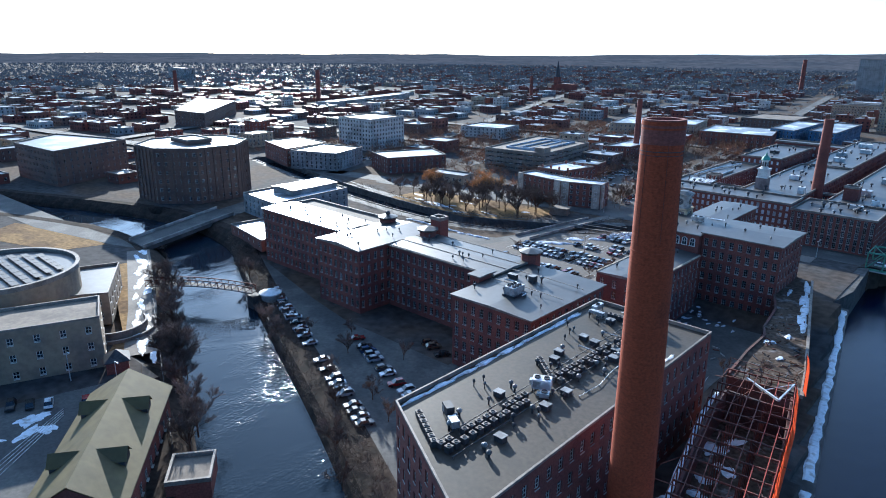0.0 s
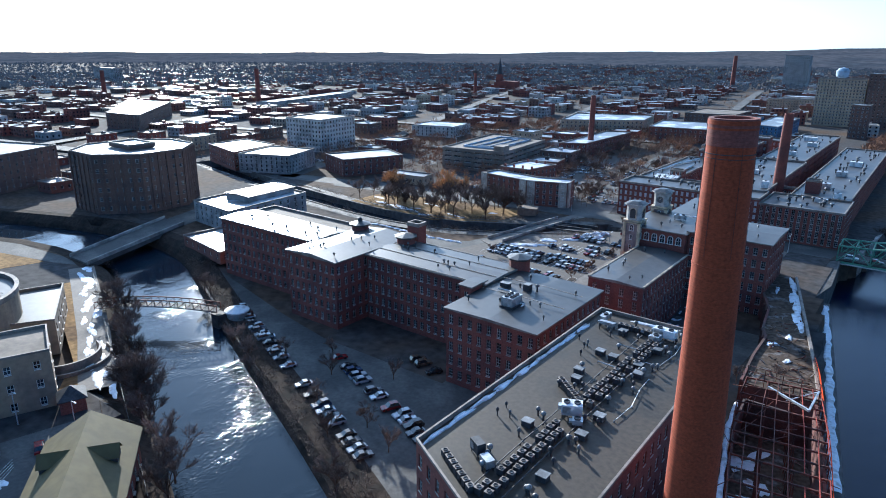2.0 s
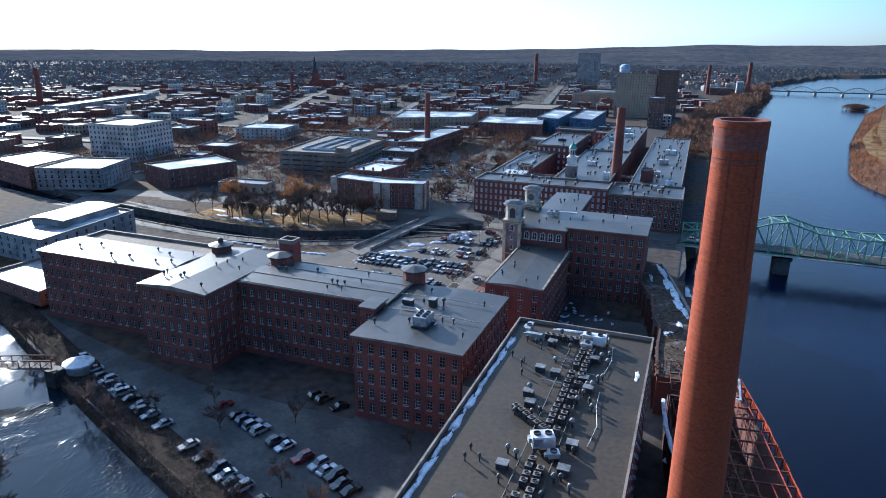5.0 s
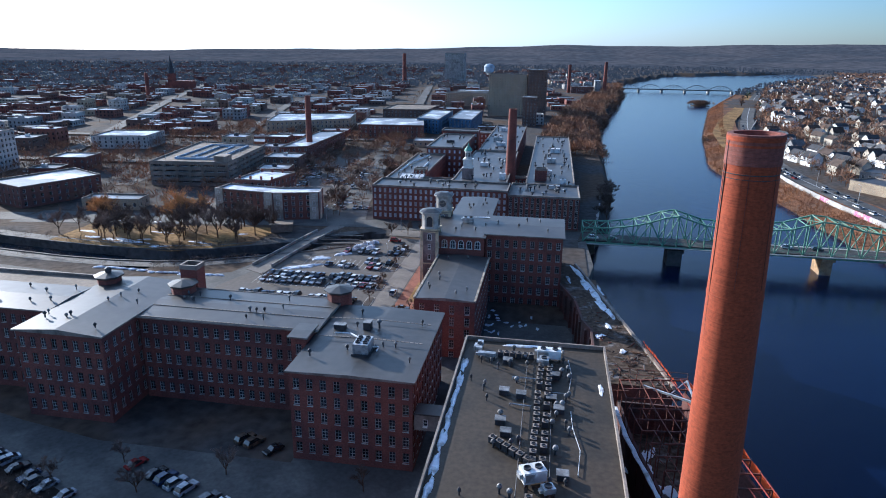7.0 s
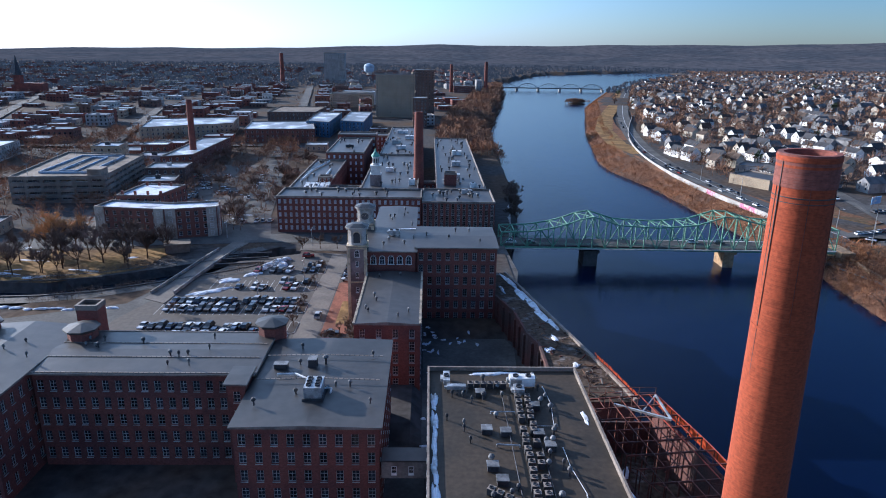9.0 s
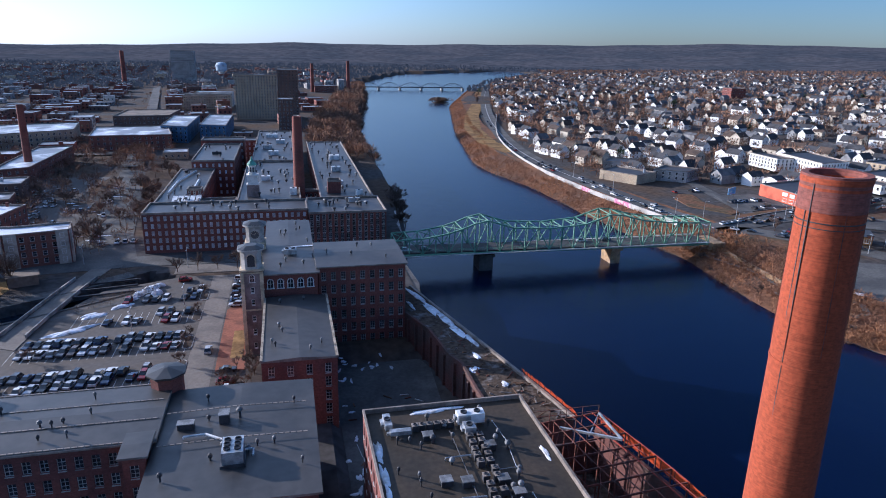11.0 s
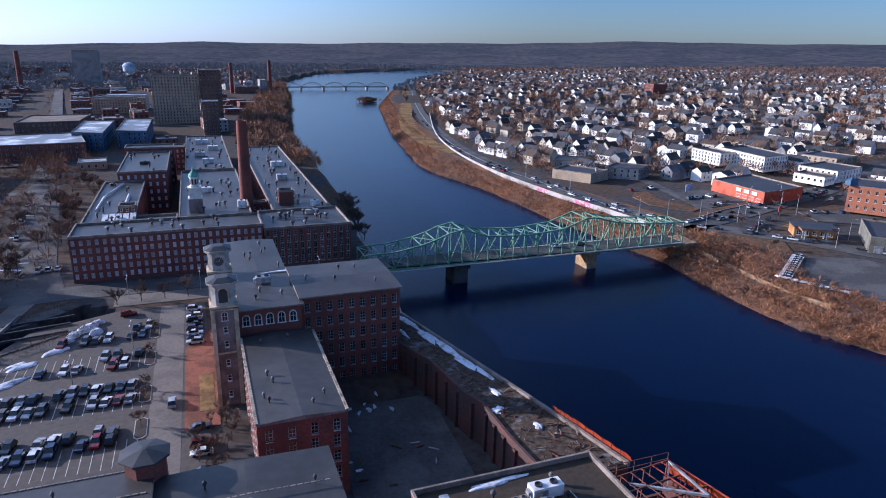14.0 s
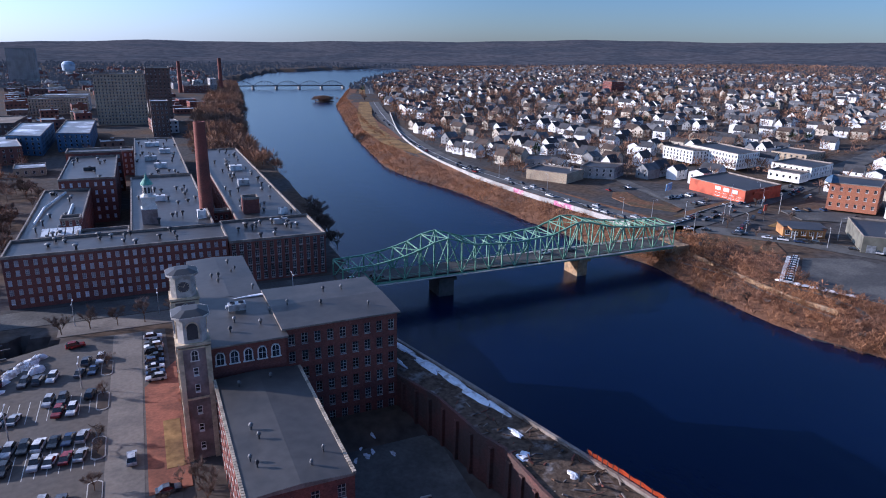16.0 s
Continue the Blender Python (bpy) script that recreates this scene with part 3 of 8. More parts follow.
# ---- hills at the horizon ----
HAZY_RIDGE = mat("far wooded slopes with haze glow", (0.062, 0.056, 0.056), 0.95, grain=0.03, stain=0.004, vary=0.45, second=(0.042, 0.042, 0.045), bump=8.0, spec=0.0)
# faint bluish emission: distance haze put into the material of the slopes
_b = HAZY_RIDGE.node_tree.nodes["Principled BSDF"]
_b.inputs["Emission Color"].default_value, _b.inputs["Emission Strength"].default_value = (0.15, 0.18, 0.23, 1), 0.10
RIDGE = [(-75, 150), (-34, 138), (-24, 118), (-10, 95), (0, 82), (10, 62), (20, 46), (34, 30), (60, 28), (110, 28)]   # degrees left of +y, height


def ridge(deg):
    return lerp_tab(RIDGE, deg) + 3.0 * math.sin(deg * 0.31) + 2.0 * math.sin(deg * 0.9 + 1) + 9 * math.exp(-((deg + 1) / 4.0) ** 2) + 1.6 * noise.noise((deg * 0.8, 0, 0))


def slope_z(deg, r):
    """Height of the far wooded slopes: from the plain at 2700 m up to the ridge at 4500 m."""
    a = radians(deg)
    low = max(-2, ground_z(-math.sin(a) * 2700, math.cos(a) * 2700)) - 1
    f = min(1, max(0, (r - 2700) / 1800))
    return low + (ridge(deg) - low) * f + 7 * math.sin(math.pi * f) * noise.noise((deg * 0.16, r * 0.002, 3))


def hills():
    s = Shape()
    n, rings = 160, 9
    for k in range(n + 1):
        deg = -75 + 185 * k / n          # to the left of +y
        a = radians(deg)
        s.v += [(-math.sin(a) * r, math.cos(a) * r, slope_z(deg, r) - (25 if r < 2701 else 0)) for r in (2700 + 1800 * i / rings for i in range(rings + 1))]
        s.v.append((-math.sin(a) * 4600, math.cos(a) * 4600, -30))
    w = rings + 2
    for k in range(n):
        for i in range(w - 1):
            s.f.append((k * w + i, k * w + i + 1, (k + 1) * w + i + 1, (k + 1) * w + i)); s.m.append(0)
    m = HAZY_RIDGE
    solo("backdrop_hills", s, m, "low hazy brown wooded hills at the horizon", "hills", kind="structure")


hills()

# ---- mills on the island ----
MILL = dict(brick=BRICK, win=WIN_MILL)
A_ROOF = 20.8
mill_a = poly_building("mill", "red brick mill with a flat dark roof and pale coping", "mill", [(-73.7, 68), (-45.5, 52.8), (-45.5, 134.7), (-73.7, 134.7)], -2.2, 21.5, 3.2, 5, roofmat=ROOF_A, win=WIN_MILL)
mill_b = building("mill", "five-storey red brick mill with a low grey roof", "mill", -107, 119.6, -82, 153.5, -2.2, 18, (9, 12), 5, "y", 0.35, faces="SEW", **MILL)
mill_e = building("mill", "long red brick mill wing with a low grey roof", "mill", -150.5, 137, -107.7, 156, -2.2, 18.6, (17, 6), 5, "x", 0.5, faces="SN", **MILL)
mill_d = building("mill", "red brick mill block with a low glaring roof", "mill", -172, 124.6, -151.2, 158, -2.2, 19, (8, 12), 5, "y", 0.9, faces="SEW", **MILL)
mill_f = building("mill", "long red brick mill wing beside the canal", "mill", -221, 135, -172.7, 150, -2.2, 19, (18, 5), 5, "x", 0.5, faces="SNW", **MILL)
mill_t = building("mill", "four-storey red brick mill wing with a grey roof", "mill", -91.6, 166.5, -75.6, 204, -2.2, 16.3, (4, 13), 5, "y", 0.5, faces="SEW", over=0.12, **MILL)
mill_g = building("mill", "brick mill range with a brown gravel roof", "mill", -222, 150.7, -172.7, 160, -2.2, 18.6, (18, 3), 5, "flat", roofmat=ROOF_BROWN, faces="NW", **MILL)
mill_k = building("mill", "tall red brick mill block beside the river", "mill", -77.3, 208.2, -53.2, 231, -2.2, 22.9, (9, 7), 6, "x", 0.4, faces="SEN", **MILL)
mill_k2 = building("mill", "red brick mill block behind the clock tower", "mill", -97, 206, -77.6, 231, -2.2, 22.3, (7, 7), 6, "x", 0.3, faces="NW", **MILL)
mill_k3 = building("mill", "red brick mill wing with a grey roof", "mill", -91.5, 231.9, -78.3, 262, -2.2, 22, (5, 11), 6, "y", 0.4, faces="ENW", **MILL)

for yy in (-9.6, -3.4, 3.0, 9.6):
    c = Shape()
    for k in range(43):
        c.box(-21.6 + k, yy - 0.13, 20.84 + 0.5 * (1 - abs(yy) / 10.1), -21.6 + k + 0.75, yy + 0.13, 20.97 + 0.5 * (1 - abs(yy) / 10.1))
    tagged(part("roof_batten", c, COPING, mill_e, "pale weathered batten"), kind="stuff")
for yy in (-12.6, -2.0, 8.0):
    c = Shape()
    for k in range(24):
        c.box(-12.2 + k, yy - 0.13, 20.86 + 0.35 * (1 - abs(-11.7 + k) / 13.1), -12.2 + k + 0.7, yy + 0.13, 20.98 + 0.35 * (1 - abs(-11.7 + k) / 13.1))
    if yy > -12:
        tagged(part("roof_batten", c, COPING, mill_b, "pale weathered batten"), kind="stuff")
CREAM_STONE = mat("cream cornice stone", (0.44, 0.37, 0.28), 0.8, grain=2, stain=0.4, vary=0.2)
for sx in (-1, 1):
    c = Shape()
    for k in range(56):
        c.box(sx * 8.0 - 0.28, -18.6 + k * 0.665, 18.36, sx * 8.0 + 0.28, -18.6 + k * 0.665 + 0.5, 18.72)
    c.box(sx * 8.02 - 0.2, -18.7, 18.3, sx * 8.02 + 0.2, 18.7, 18.5)
    tagged(part("cornice", c, CREAM_STONE, mill_t, "cream dentilled cornice"), kind="stuff")

# ---- the great chimney ----
def rounded(ob, angle=35):
    ob.data.shade_smooth()
    ob.data.set_sharp_from_angle(angle=radians(angle))
    return ob


def chimney(name, label, x, y, z0, z1, r0, r1, brick, n=28, bands=(), lean=(0, 0)):
    ob = thing(name, label, "chimney", x, y, z0)
    ob.matrix_basis = pose(x, y, z0, lean[0], lean[1], 0)
    h = z1 - z0
    s = Shape()
    s.tube([(k * h / 10, r0 + (r1 - r0) * k / 10) for k in range(11)] + [(h, r1 - 0.45), (h - 6, r1 - 0.6)], n, caps=False)
    rounded(part("shaft", s, brick, ob))
    for z, t, d in bands:
        r = r0 + (r1 - r0) * z / h
        b = Shape(); b.tube([(z - t / 2, r + 0.004), (z - t / 2, r + d), (z + t / 2, r + d), (z + t / 2, r + 0.004)], n, caps=False)
        part("band", b, METAL_DARK if d < 0.06 else brick, ob)
    return ob


great = chimney("chimney", "tall round tapering orange-red brick chimney", -36.55, 82.8, -2.2, 71, 3.65, 2.72, BRICK_CHIM, 56,
                bands=((72.9, 0.5, 0.14), (72.2, 0.25, 0.08), (69.3, 0.1, 0.05), (68.8, 0.07, 0.03), (55.6, 0.3, 0.06)), lean=(-0.2, -0.93))
for k in range(6):
    a = radians(60 * k + 12)
    r0_, r1_ = 2.98, 2.76
    part("strap", Shape().beam((r0_ * math.cos(a), r0_ * math.sin(a), 57), (r1_ * math.cos(a), r1_ * math.sin(a), 71.5), 0.05), STEEL_RUST, great)
cap_ = Shape(); cap_.tube([(70.2, 2.765), (70.2, 2.83), (73.35, 2.80), (73.35, 2.25), (72.8, 2.25)], 56, caps=False)
rounded(part("cap", cap_, BRICK_DARK, great, "sooty brick cap"))
part("ladder", Shape().beam((-2.98, -0.6, 40), (-2.76, -0.6, 73), 0.07).beam((-2.98, -0.1, 40), (-2.76, -0.1, 73), 0.07), METAL_DARK, great)
STONE_TAN = mat("tan pier stone", (0.34, 0.22, 0.115), 0.9, grain=0.7, stain=0.3, vary=0.35, second=(0.30, 0.22, 0.14))
# ---- the green bridge ----
def bridge():
    ob = thing("truss_bridge", "green riveted steel truss bridge on stone piers", "bridge", 0, 0, 0)
    y0, y1, xa, xb = 286.5, 298.5, -43, 101
    n = 26
    xs = [xa + (xb - xa) * k / n for k in range(n + 1)]
    tab = [(-43, 5.8), (-30, 6.2), (-18, 8.5), (-5.8, 13.2), (7, 9.2), (24, 8.3), (40, 9.6), (53, 14), (66, 10.4), (80, 8.8), (98, 8.0)]
    top = [lerp_tab(tab, x) for x in xs]
    low = [lerp_tab([(-43, 0.3), (98, -1.2)], x) for x in xs]
    d = Shape()
    for k in range(n):
        d.face([(xs[k], y0 + 0.4, low[k]), (xs[k + 1], y0 + 0.4, low[k + 1]), (xs[k + 1], y1 - 0.4, low[k + 1]), (xs[k], y1 - 0.4, low[k])])
        d.face([(xs[k], y1 - 0.4, low[k] - 0.5), (xs[k + 1], y1 - 0.4, low[k + 1] - 0.5), (xs[k + 1], y0 + 0.4, low[k + 1] - 0.5), (xs[k], y0 + 0.4, low[k] - 0.5)])
    part("deck", d, ASPHALT, ob, "asphalt roadway")
    for y in (y0, y1):
        for nm, zz, w in (("bottom_chord", [v - 0.9 for v in low], 0.75), ("top_chord", top, 0.55)):
            for k in range(n):
                part(nm, Shape().beam((xs[k], y, zz[k]), (xs[k + 1], y, zz[k + 1]), w), STEEL_GREEN, ob)
        for k in range(n + 1):
            part("post", Shape().beam((xs[k], y, low[k] - 0.9), (xs[k], y, top[k]), 0.42), STEEL_GREEN, ob)
        for k in range(n):
            up = k % 2 == 0
            part("diagonal", Shape().beam((xs[k], y, low[k] - 0.6 if up else top[k]), (xs[k + 1], y, top[k + 1] if up else low[k + 1] - 0.6), 0.34), STEEL_GREEN, ob)
        r = Shape()
        for k in range(n):
            for dz in (0.6, 1.1):
                r.beam((xs[k], y + (0.5 if y == y0 else -0.5), low[k] + dz), (xs[k + 1], y + (0.5 if y == y0 else -0.5), low[k + 1] + dz), 0.1)
        part("railing", r, STEEL_GREEN, ob)
        part("sidewalk", Shape().prism([(xa, y - 1.6 if y == y0 else y + 0.2), (xb, y - 1.6 if y == y0 else y + 0.2), (xb, y - 0.2 if y == y0 else y + 1.6), (xa, y - 0.2 if y == y0 else y + 1.6)], -1.1, -0.9), CONCRETE, ob)
    for k in range(n + 1):
        part("strut", Shape().beam((xs[k], y0, top[k]), (xs[k], y1, top[k]), 0.32), STEEL_GREEN, ob)
        part("floor_beam", Shape().beam((xs[k], y0, low[k] - 1.0), (xs[k], y1, low[k] - 1.0), 0.5, 0.9), STEEL_GREEN, ob)
    for k in range(n):
        part("brace", Shape().beam((xs[k], y0 if k % 2 else y1, top[k]), (xs[k + 1], y1 if k % 2 else y0, top[k + 1]), 0.22), STEEL_GREEN, ob)
    # pier colours carry the light: one kept dark, the other sunlit tan
    for x, w, m in ((-4, 6, GRANITE_DARK), (56, 4.6, STONE_TAN)):
        s = Shape()
        s.prism([(x - w / 2, y0 + 1.5), (x + w / 2, y0 + 1.5), (x + w / 2, y1 - 1.5), (x, y1 + 1.5), (x - w / 2, y1 - 1.5)], -21, -3.2)
        s.prism([(x - w / 2 - 0.4, y0), (x + w / 2 + 0.4, y0), (x + w / 2 + 0.4, y1), (x - w / 2 - 0.4, y1)], -3.2, -2.2)
        part("pier", s, m, ob, "weathered stone pier")
    for x0, x1 in ((-50, -42), (104, 110)):
        part("abutment", Shape().prism([(x0, y0 - 0.5), (x1, y0 - 0.5), (x1, y1 + 0.5), (x0, y1 + 0.5)], -20, -1.9), STONE_TAN, ob, "pale stone abutment")


bridge()

# ---- mills beyond the street ----
MASS = dict(brick=BRICK, win=WIN_PALE, wsize=(1.15, 1.95))
building("mill", "long red brick mill front with pale windows", "mill", -140.5, 303.5, -77, 322, -0.5, 16.4, (26, 7), 5, "flat", faces="SW", roofmat=ROOF, **MASS)
building("mill", "dark red brick mill end beside the river", "mill", -76.6, 302, -44.5, 330, -0.5, 15, (13, 10), 5, "flat", faces="SE", **MILL)
building("mill", "red brick mill wing with snow on its roof", "mill", -139.5, 322.6, -122, 405, -0.5, 15.8, (6, 26), 5, "flat", faces="WE", roofmat=ROOF, joined=True, **MASS)
building("mill", "red brick mill with a pale grey roof", "mill", -134, 405.6, -112, 470, -0.5, 20, (7, 20), 5, "flat", faces="SEW", roofmat=ROOF, joined=True, **MASS)
building("mill", "long dark roofed mill wing", "mill", -106, 322.6, -79, 425, -0.5, 15.8, (8, 30), 5, "flat", faces="WE", joined=True, **MASS)
building("mill", "mill wing with a flat roof full of vents", "mill", -104, 425.6, -80, 565, -0.5, 16.2, (8, 40), 5, "flat", faces="WE", joined=True, **MASS)
building("mill", "riverside mill range with a dark roof", "mill", -70, 330.6, -46, 515, -0.5, 14.5, (8, 50), 5, "flat", faces="EW", joined=True, **MILL)
chimney("chimney", "square-shouldered red brick mill chimney", -79, 352, -0.5, 48.8, 2.9, 2.1, BRICK_DARK, 20)

# ---- island: towers, roofs and yards ----
PAINT_TOWER = mat("grey-mauve tower paint", (0.26, 0.20, 0.185), 0.8, grain=1.5, stain=0.3, vary=0.15)
CREAM = mat("cream tower trim", (0.62, 0.49, 0.32), 0.7, grain=2, stain=0.4, vary=0.12)
BELFRY = mat("pale grey belfry paint", (0.5, 0.46, 0.41), 0.7, grain=2, stain=0.4, vary=0.1)
CLOCK = mat("clock face", (0.10, 0.09, 0.09), 0.5, grain=2, stain=0.4, vary=0.1)
COPPER = mat("green copper", (0.16, 0.40, 0.30), 0.6, grain=2, stain=0.4, vary=0.15)


def arch_pts(w, h, n=8):
    return [(-w / 2, 0), (w / 2, 0)] + [(w / 2 * math.cos(math.pi * k / n), h - w / 2 + w / 2 * math.sin(math.pi * k / n)) for k in range(n + 1)]


def arch_window(w=1.3, h=2.4):
    s = Shape()
    o, i = arch_pts(w + 0.5, h + 0.25), arch_pts(w, h)
    for slot, pts, y in ((0, o, -0.10), (1, i, -0.16)):
        s.face([(x, y, z - (0.1 if slot == 0 else 0)) for x, z in pts], slot)
        for k in range(len(pts)):
            a, b = pts[k], pts[(k + 1) % len(pts)]
            s.face([(a[0], y, a[1]), (a[0], 0.05, a[1]), (b[0], 0.05, b[1]), (b[0], y, b[1])], slot)
    s.box(-0.04, -0.2, 0, 0.04, -0.16, h - 0.1, 0); s.box(-w / 2, -0.2, h * 0.5, w / 2, -0.16, h * 0.5 + 0.08, 0)
    s.box(-w / 2 - 0.4, -0.3, -0.2, w / 2 + 0.4, 0.05, 0, 0)
    return s.mesh("arched_window", [TRIM, GLASS])


ARCH = arch_window()
# arched attic windows over the lower wing
for k in range(7):
    part("arched_window", ARCH, None, mill_k2, at=pose(-8.0 + k * 2.62, -12.55, 20.5))


def tower(x, y, clock):
    ob = thing("clock_tower" if clock else "bell_tower", "cream and grey tower with a clock face under a flat cap" if clock else "cream and grey belfry tower with arched openings", "tower", x, y, -1.0)
    w, h = 2.45, 25.0
    part("shaft", Shape().box(-w, -w, 0, w, w, h), PAINT_TOWER, ob)
    for sx in (-1, 1):
        for sy in (-1, 1):
            part("pilaster", Shape().box(sx * w - 0.45, sy * w - 0.45, 0, sx * w + 0.45, sy * w + 0.45, h - 0.3), CREAM, ob)
    for z, t, d in ((14.0, 0.35, 0.35), (h, 0.5, 0.6), (h - 0.6, 0.3, 0.4)):
        part("cornice", Shape().box(-w - d, -w - d, z, w + d, w + d, z + t), CREAM, ob)
    for z in (3.2, 7.2, 11.0, 15.6, 19.0):
        for rz in (0, 90, 180, 270):
            part("window", WIN_SMALL, None, ob, at=pose(0, 0, z, 0, 0, rz) @ pose(0, -w - 0.12, 0))
    for rz in (0, 90, 180, 270):
        part("arched_window", ARCH, None, ob, at=pose(0, 0, 22.0, 0, 0, rz) @ pose(0, -w - 0.05, 0) @ Matrix.Diagonal((0.8, 1, 0.8, 1)))
    z = h + 0.5
    b = Shape(); o = 2.55; c = 1.0
    octa = [(-o + c, -o), (o - c, -o), (o, -o + c), (o, o - c), (o - c, o), (-o + c, o), (-o, o - c), (-o, -o + c)]
    b.prism(octa, z, z + 4.6)
    part("belfry", b, BELFRY, ob, "pale grey painted upper stage")
    for rz in (0, 90, 180, 270):
        turn = pose(0, 0, 0, 0, 0, rz)
        if clock:
            d = Shape(); n = 24
            d.face([(1.2 * math.cos(2 * math.pi * k / n), -0.02, 1.2 * math.sin(2 * math.pi * k / n)) for k in range(n)])
            part("clock_face", d, CLOCK, ob, "dark round clock face", at=turn @ pose(0, -o - 0.04, z + 2.4))
            f = Shape()
            for k in range(12):
                a = 2 * math.pi * k / 12
                f.beam((0.98 * math.cos(a), -0.06, 0.98 * math.sin(a)), (1.15 * math.cos(a), -0.06, 1.15 * math.sin(a)), 0.09)
            f.beam((0, -0.06, 0), (0.35, -0.06, 0.6), 0.09); f.beam((0, -0.06, 0), (-0.85, -0.06, 0.3), 0.06)
            part("clock_dial", f, CREAM, ob, at=turn @ pose(0, -o - 0.04, z + 2.4))
        else:
            # flat dark sheet: the shade of an open arch put into colour
            d = Shape(); d.face([(x2, -0.02, z2) for x2, z2 in arch_pts(1.9, 3.2)])
            part("louvre", d, METAL_DARK, ob, "dark arched belfry opening", at=turn @ pose(0, -o - 0.03, z + 0.7))
            g = Shape()
            pts = arch_pts(2.2, 3.4)
            for p, q in zip(pts[1:], pts[2:]):
                g.beam((p[0], -0.1, p[1]), (q[0], -0.1, q[1]), 0.22)
            part("arch_trim", g, CREAM, ob, at=turn @ pose(0, -o - 0.03, z + 0.7))
    e = Shape()
    for k, (zz, d) in enumerate(((z + 4.6, 0.35), (z + 4.95, 0.75))):
        e.prism([(px * (1 + d / 2.5), py * (1 + d / 2.5)) for px, py in octa], zz, zz + 0.35)
    part("eave", e, BELFRY, ob)
    r = Shape()
    base = [(px * 1.27, py * 1.27, z + 5.32) for px, py in octa]
    top = [(px * 0.55, py * 0.55, z + 6.1) for px, py in octa]
    for k in range(8):
        j = (k + 1) % 8
        r.face([base[k], base[j], top[j], top[k]])
    r.face(top)
    part("roof", r, ROOF, ob)


tower(-94.6, 206.6, False)
tower(-94.5, 231.2, True)


def stair_tower(x, y, z, r=3.0, knob=False):
    ob = thing("stair_tower", "octagonal brick stair tower with a flared pale cap", "tower", x, y, -2.2, 22.5)
    part("wall", Shape().tube([(0, r), (z + 0.9, r)], 8), BRICK, ob)
    part("cap", Shape().tube([(z + 0.6, r + 0.1), (z + 1.0, r + 0.75), (z + 1.3, r + 0.75), (z + 2.1, 0.4)], 8), ROOF, ob)
    if knob:
        part("lantern", Shape().tube([(z + 1.8, 0.8), (z + 3.0, 0.8), (z + 3.3, 0.2)], 8), METAL_DARK, ob)


stair_tower(-108.2, 155.8, 22.4)
stair_tower(-148.2, 152.6, 22.2)
stair_tower(-170.2, 154.5, 22.2, knob=True)
building("brick_tower", "square brick stack with an open top", "tower", -151.8, 157.6, -147.2, 161.6, -2.2, 24, (0, 0), 0, "flat", brick=BRICK, parapet=1.0, faces="")
building("brick_tower", "narrow brick tower capped by a pale roof", "tower", -111.2, 131.4, -107.9, 137.6, -2.2, 19.6, (1, 2), 5, "x", 0.1, win=WIN_MILL, faces="S")

# covered bridge between two mills
ob = thing("covered_bridge", "pale enclosed footbridge linking two mills", "footbridge", -78, 121.5, 7.5)
part("gallery", Shape().box(-3.7, -1.8, 0, 4.2, 1.8, 3.4), COPING, ob)
part("roof", Shape().box(-3.7, -2.0, 3.4, 4.2, 2.0, 3.7), ROOF, ob)
for x in (-1.5, 1.5):
    part("window", WIN_SMALL, None, ob, at=pose(x, -1.86, 1.0))


# roof equipment
def roof_vent(x, y, z, h=0.9, r=0.28, bright=True):
    ob = thing("roof_vent", "small mushroom-headed metal roof vent" if bright else "dark metal roof vent pipe", "vent", x, y, z, group="roof vents")
    part("pipe", Shape().tube([(0, r * 0.6), (h, r * 0.6)], 8), METAL_DARK, ob)
    part("cowl", Shape().tube([(h - 0.05, r * 1.2), (h + 0.2, r * 1.5), (h + 0.5, r * 1.1), (h + 0.65, r * 0.3)], 8), DULL_METAL if bright else METAL_DARK, ob)
    return ob


def skylight(x, y, z, w=1.6, d=1.4, h=0.9):
    ob = thing("roof_hatch", "dark boxed roof hatch with a pale lid", "hatch", x, y, z, group="roof hatches")
    part("curb", Shape().box(-w / 2, -d / 2, 0, w / 2, d / 2, h), METAL_DARK, ob)
    part("lid", Shape().box(-w / 2 - 0.1, -d / 2 - 0.1, h, w / 2 + 0.1, d / 2 + 0.1, h + 0.14), DULL_METAL, ob)


FAN = Shape().tube([(0, 0.34), (0.12, 0.34), (0.12, 0.27), (0.03, 0.25)], 12).mesh("fan", [METAL_DARK])
COND = Shape().box(-0.5, -0.5, 0.12, 0.5, 0.5, 1.1)
COND.box(-0.45, -0.45, 0, -0.3, 0.45, 0.12); COND.box(0.3, -0.45, 0, 0.45, 0.45, 0.12)
COND = COND.mesh("casing", [METAL_DARK])
CONDTOP = Shape().box(-0.53, -0.53, 1.1, 0.53, 0.53, 1.16).mesh("lid", [COPING])


def condenser(x, y, z, rz=0):
    ob = thing("condenser", "dark boxed air conditioning condenser with a round fan", "air conditioner", x, y, z, rz, group="rooftop condensers")
    part("casing", COND, None, ob); part("lid", CONDTOP, None, ob); part("fan", FAN, None, ob, at=pose(0, 0, 1.16))


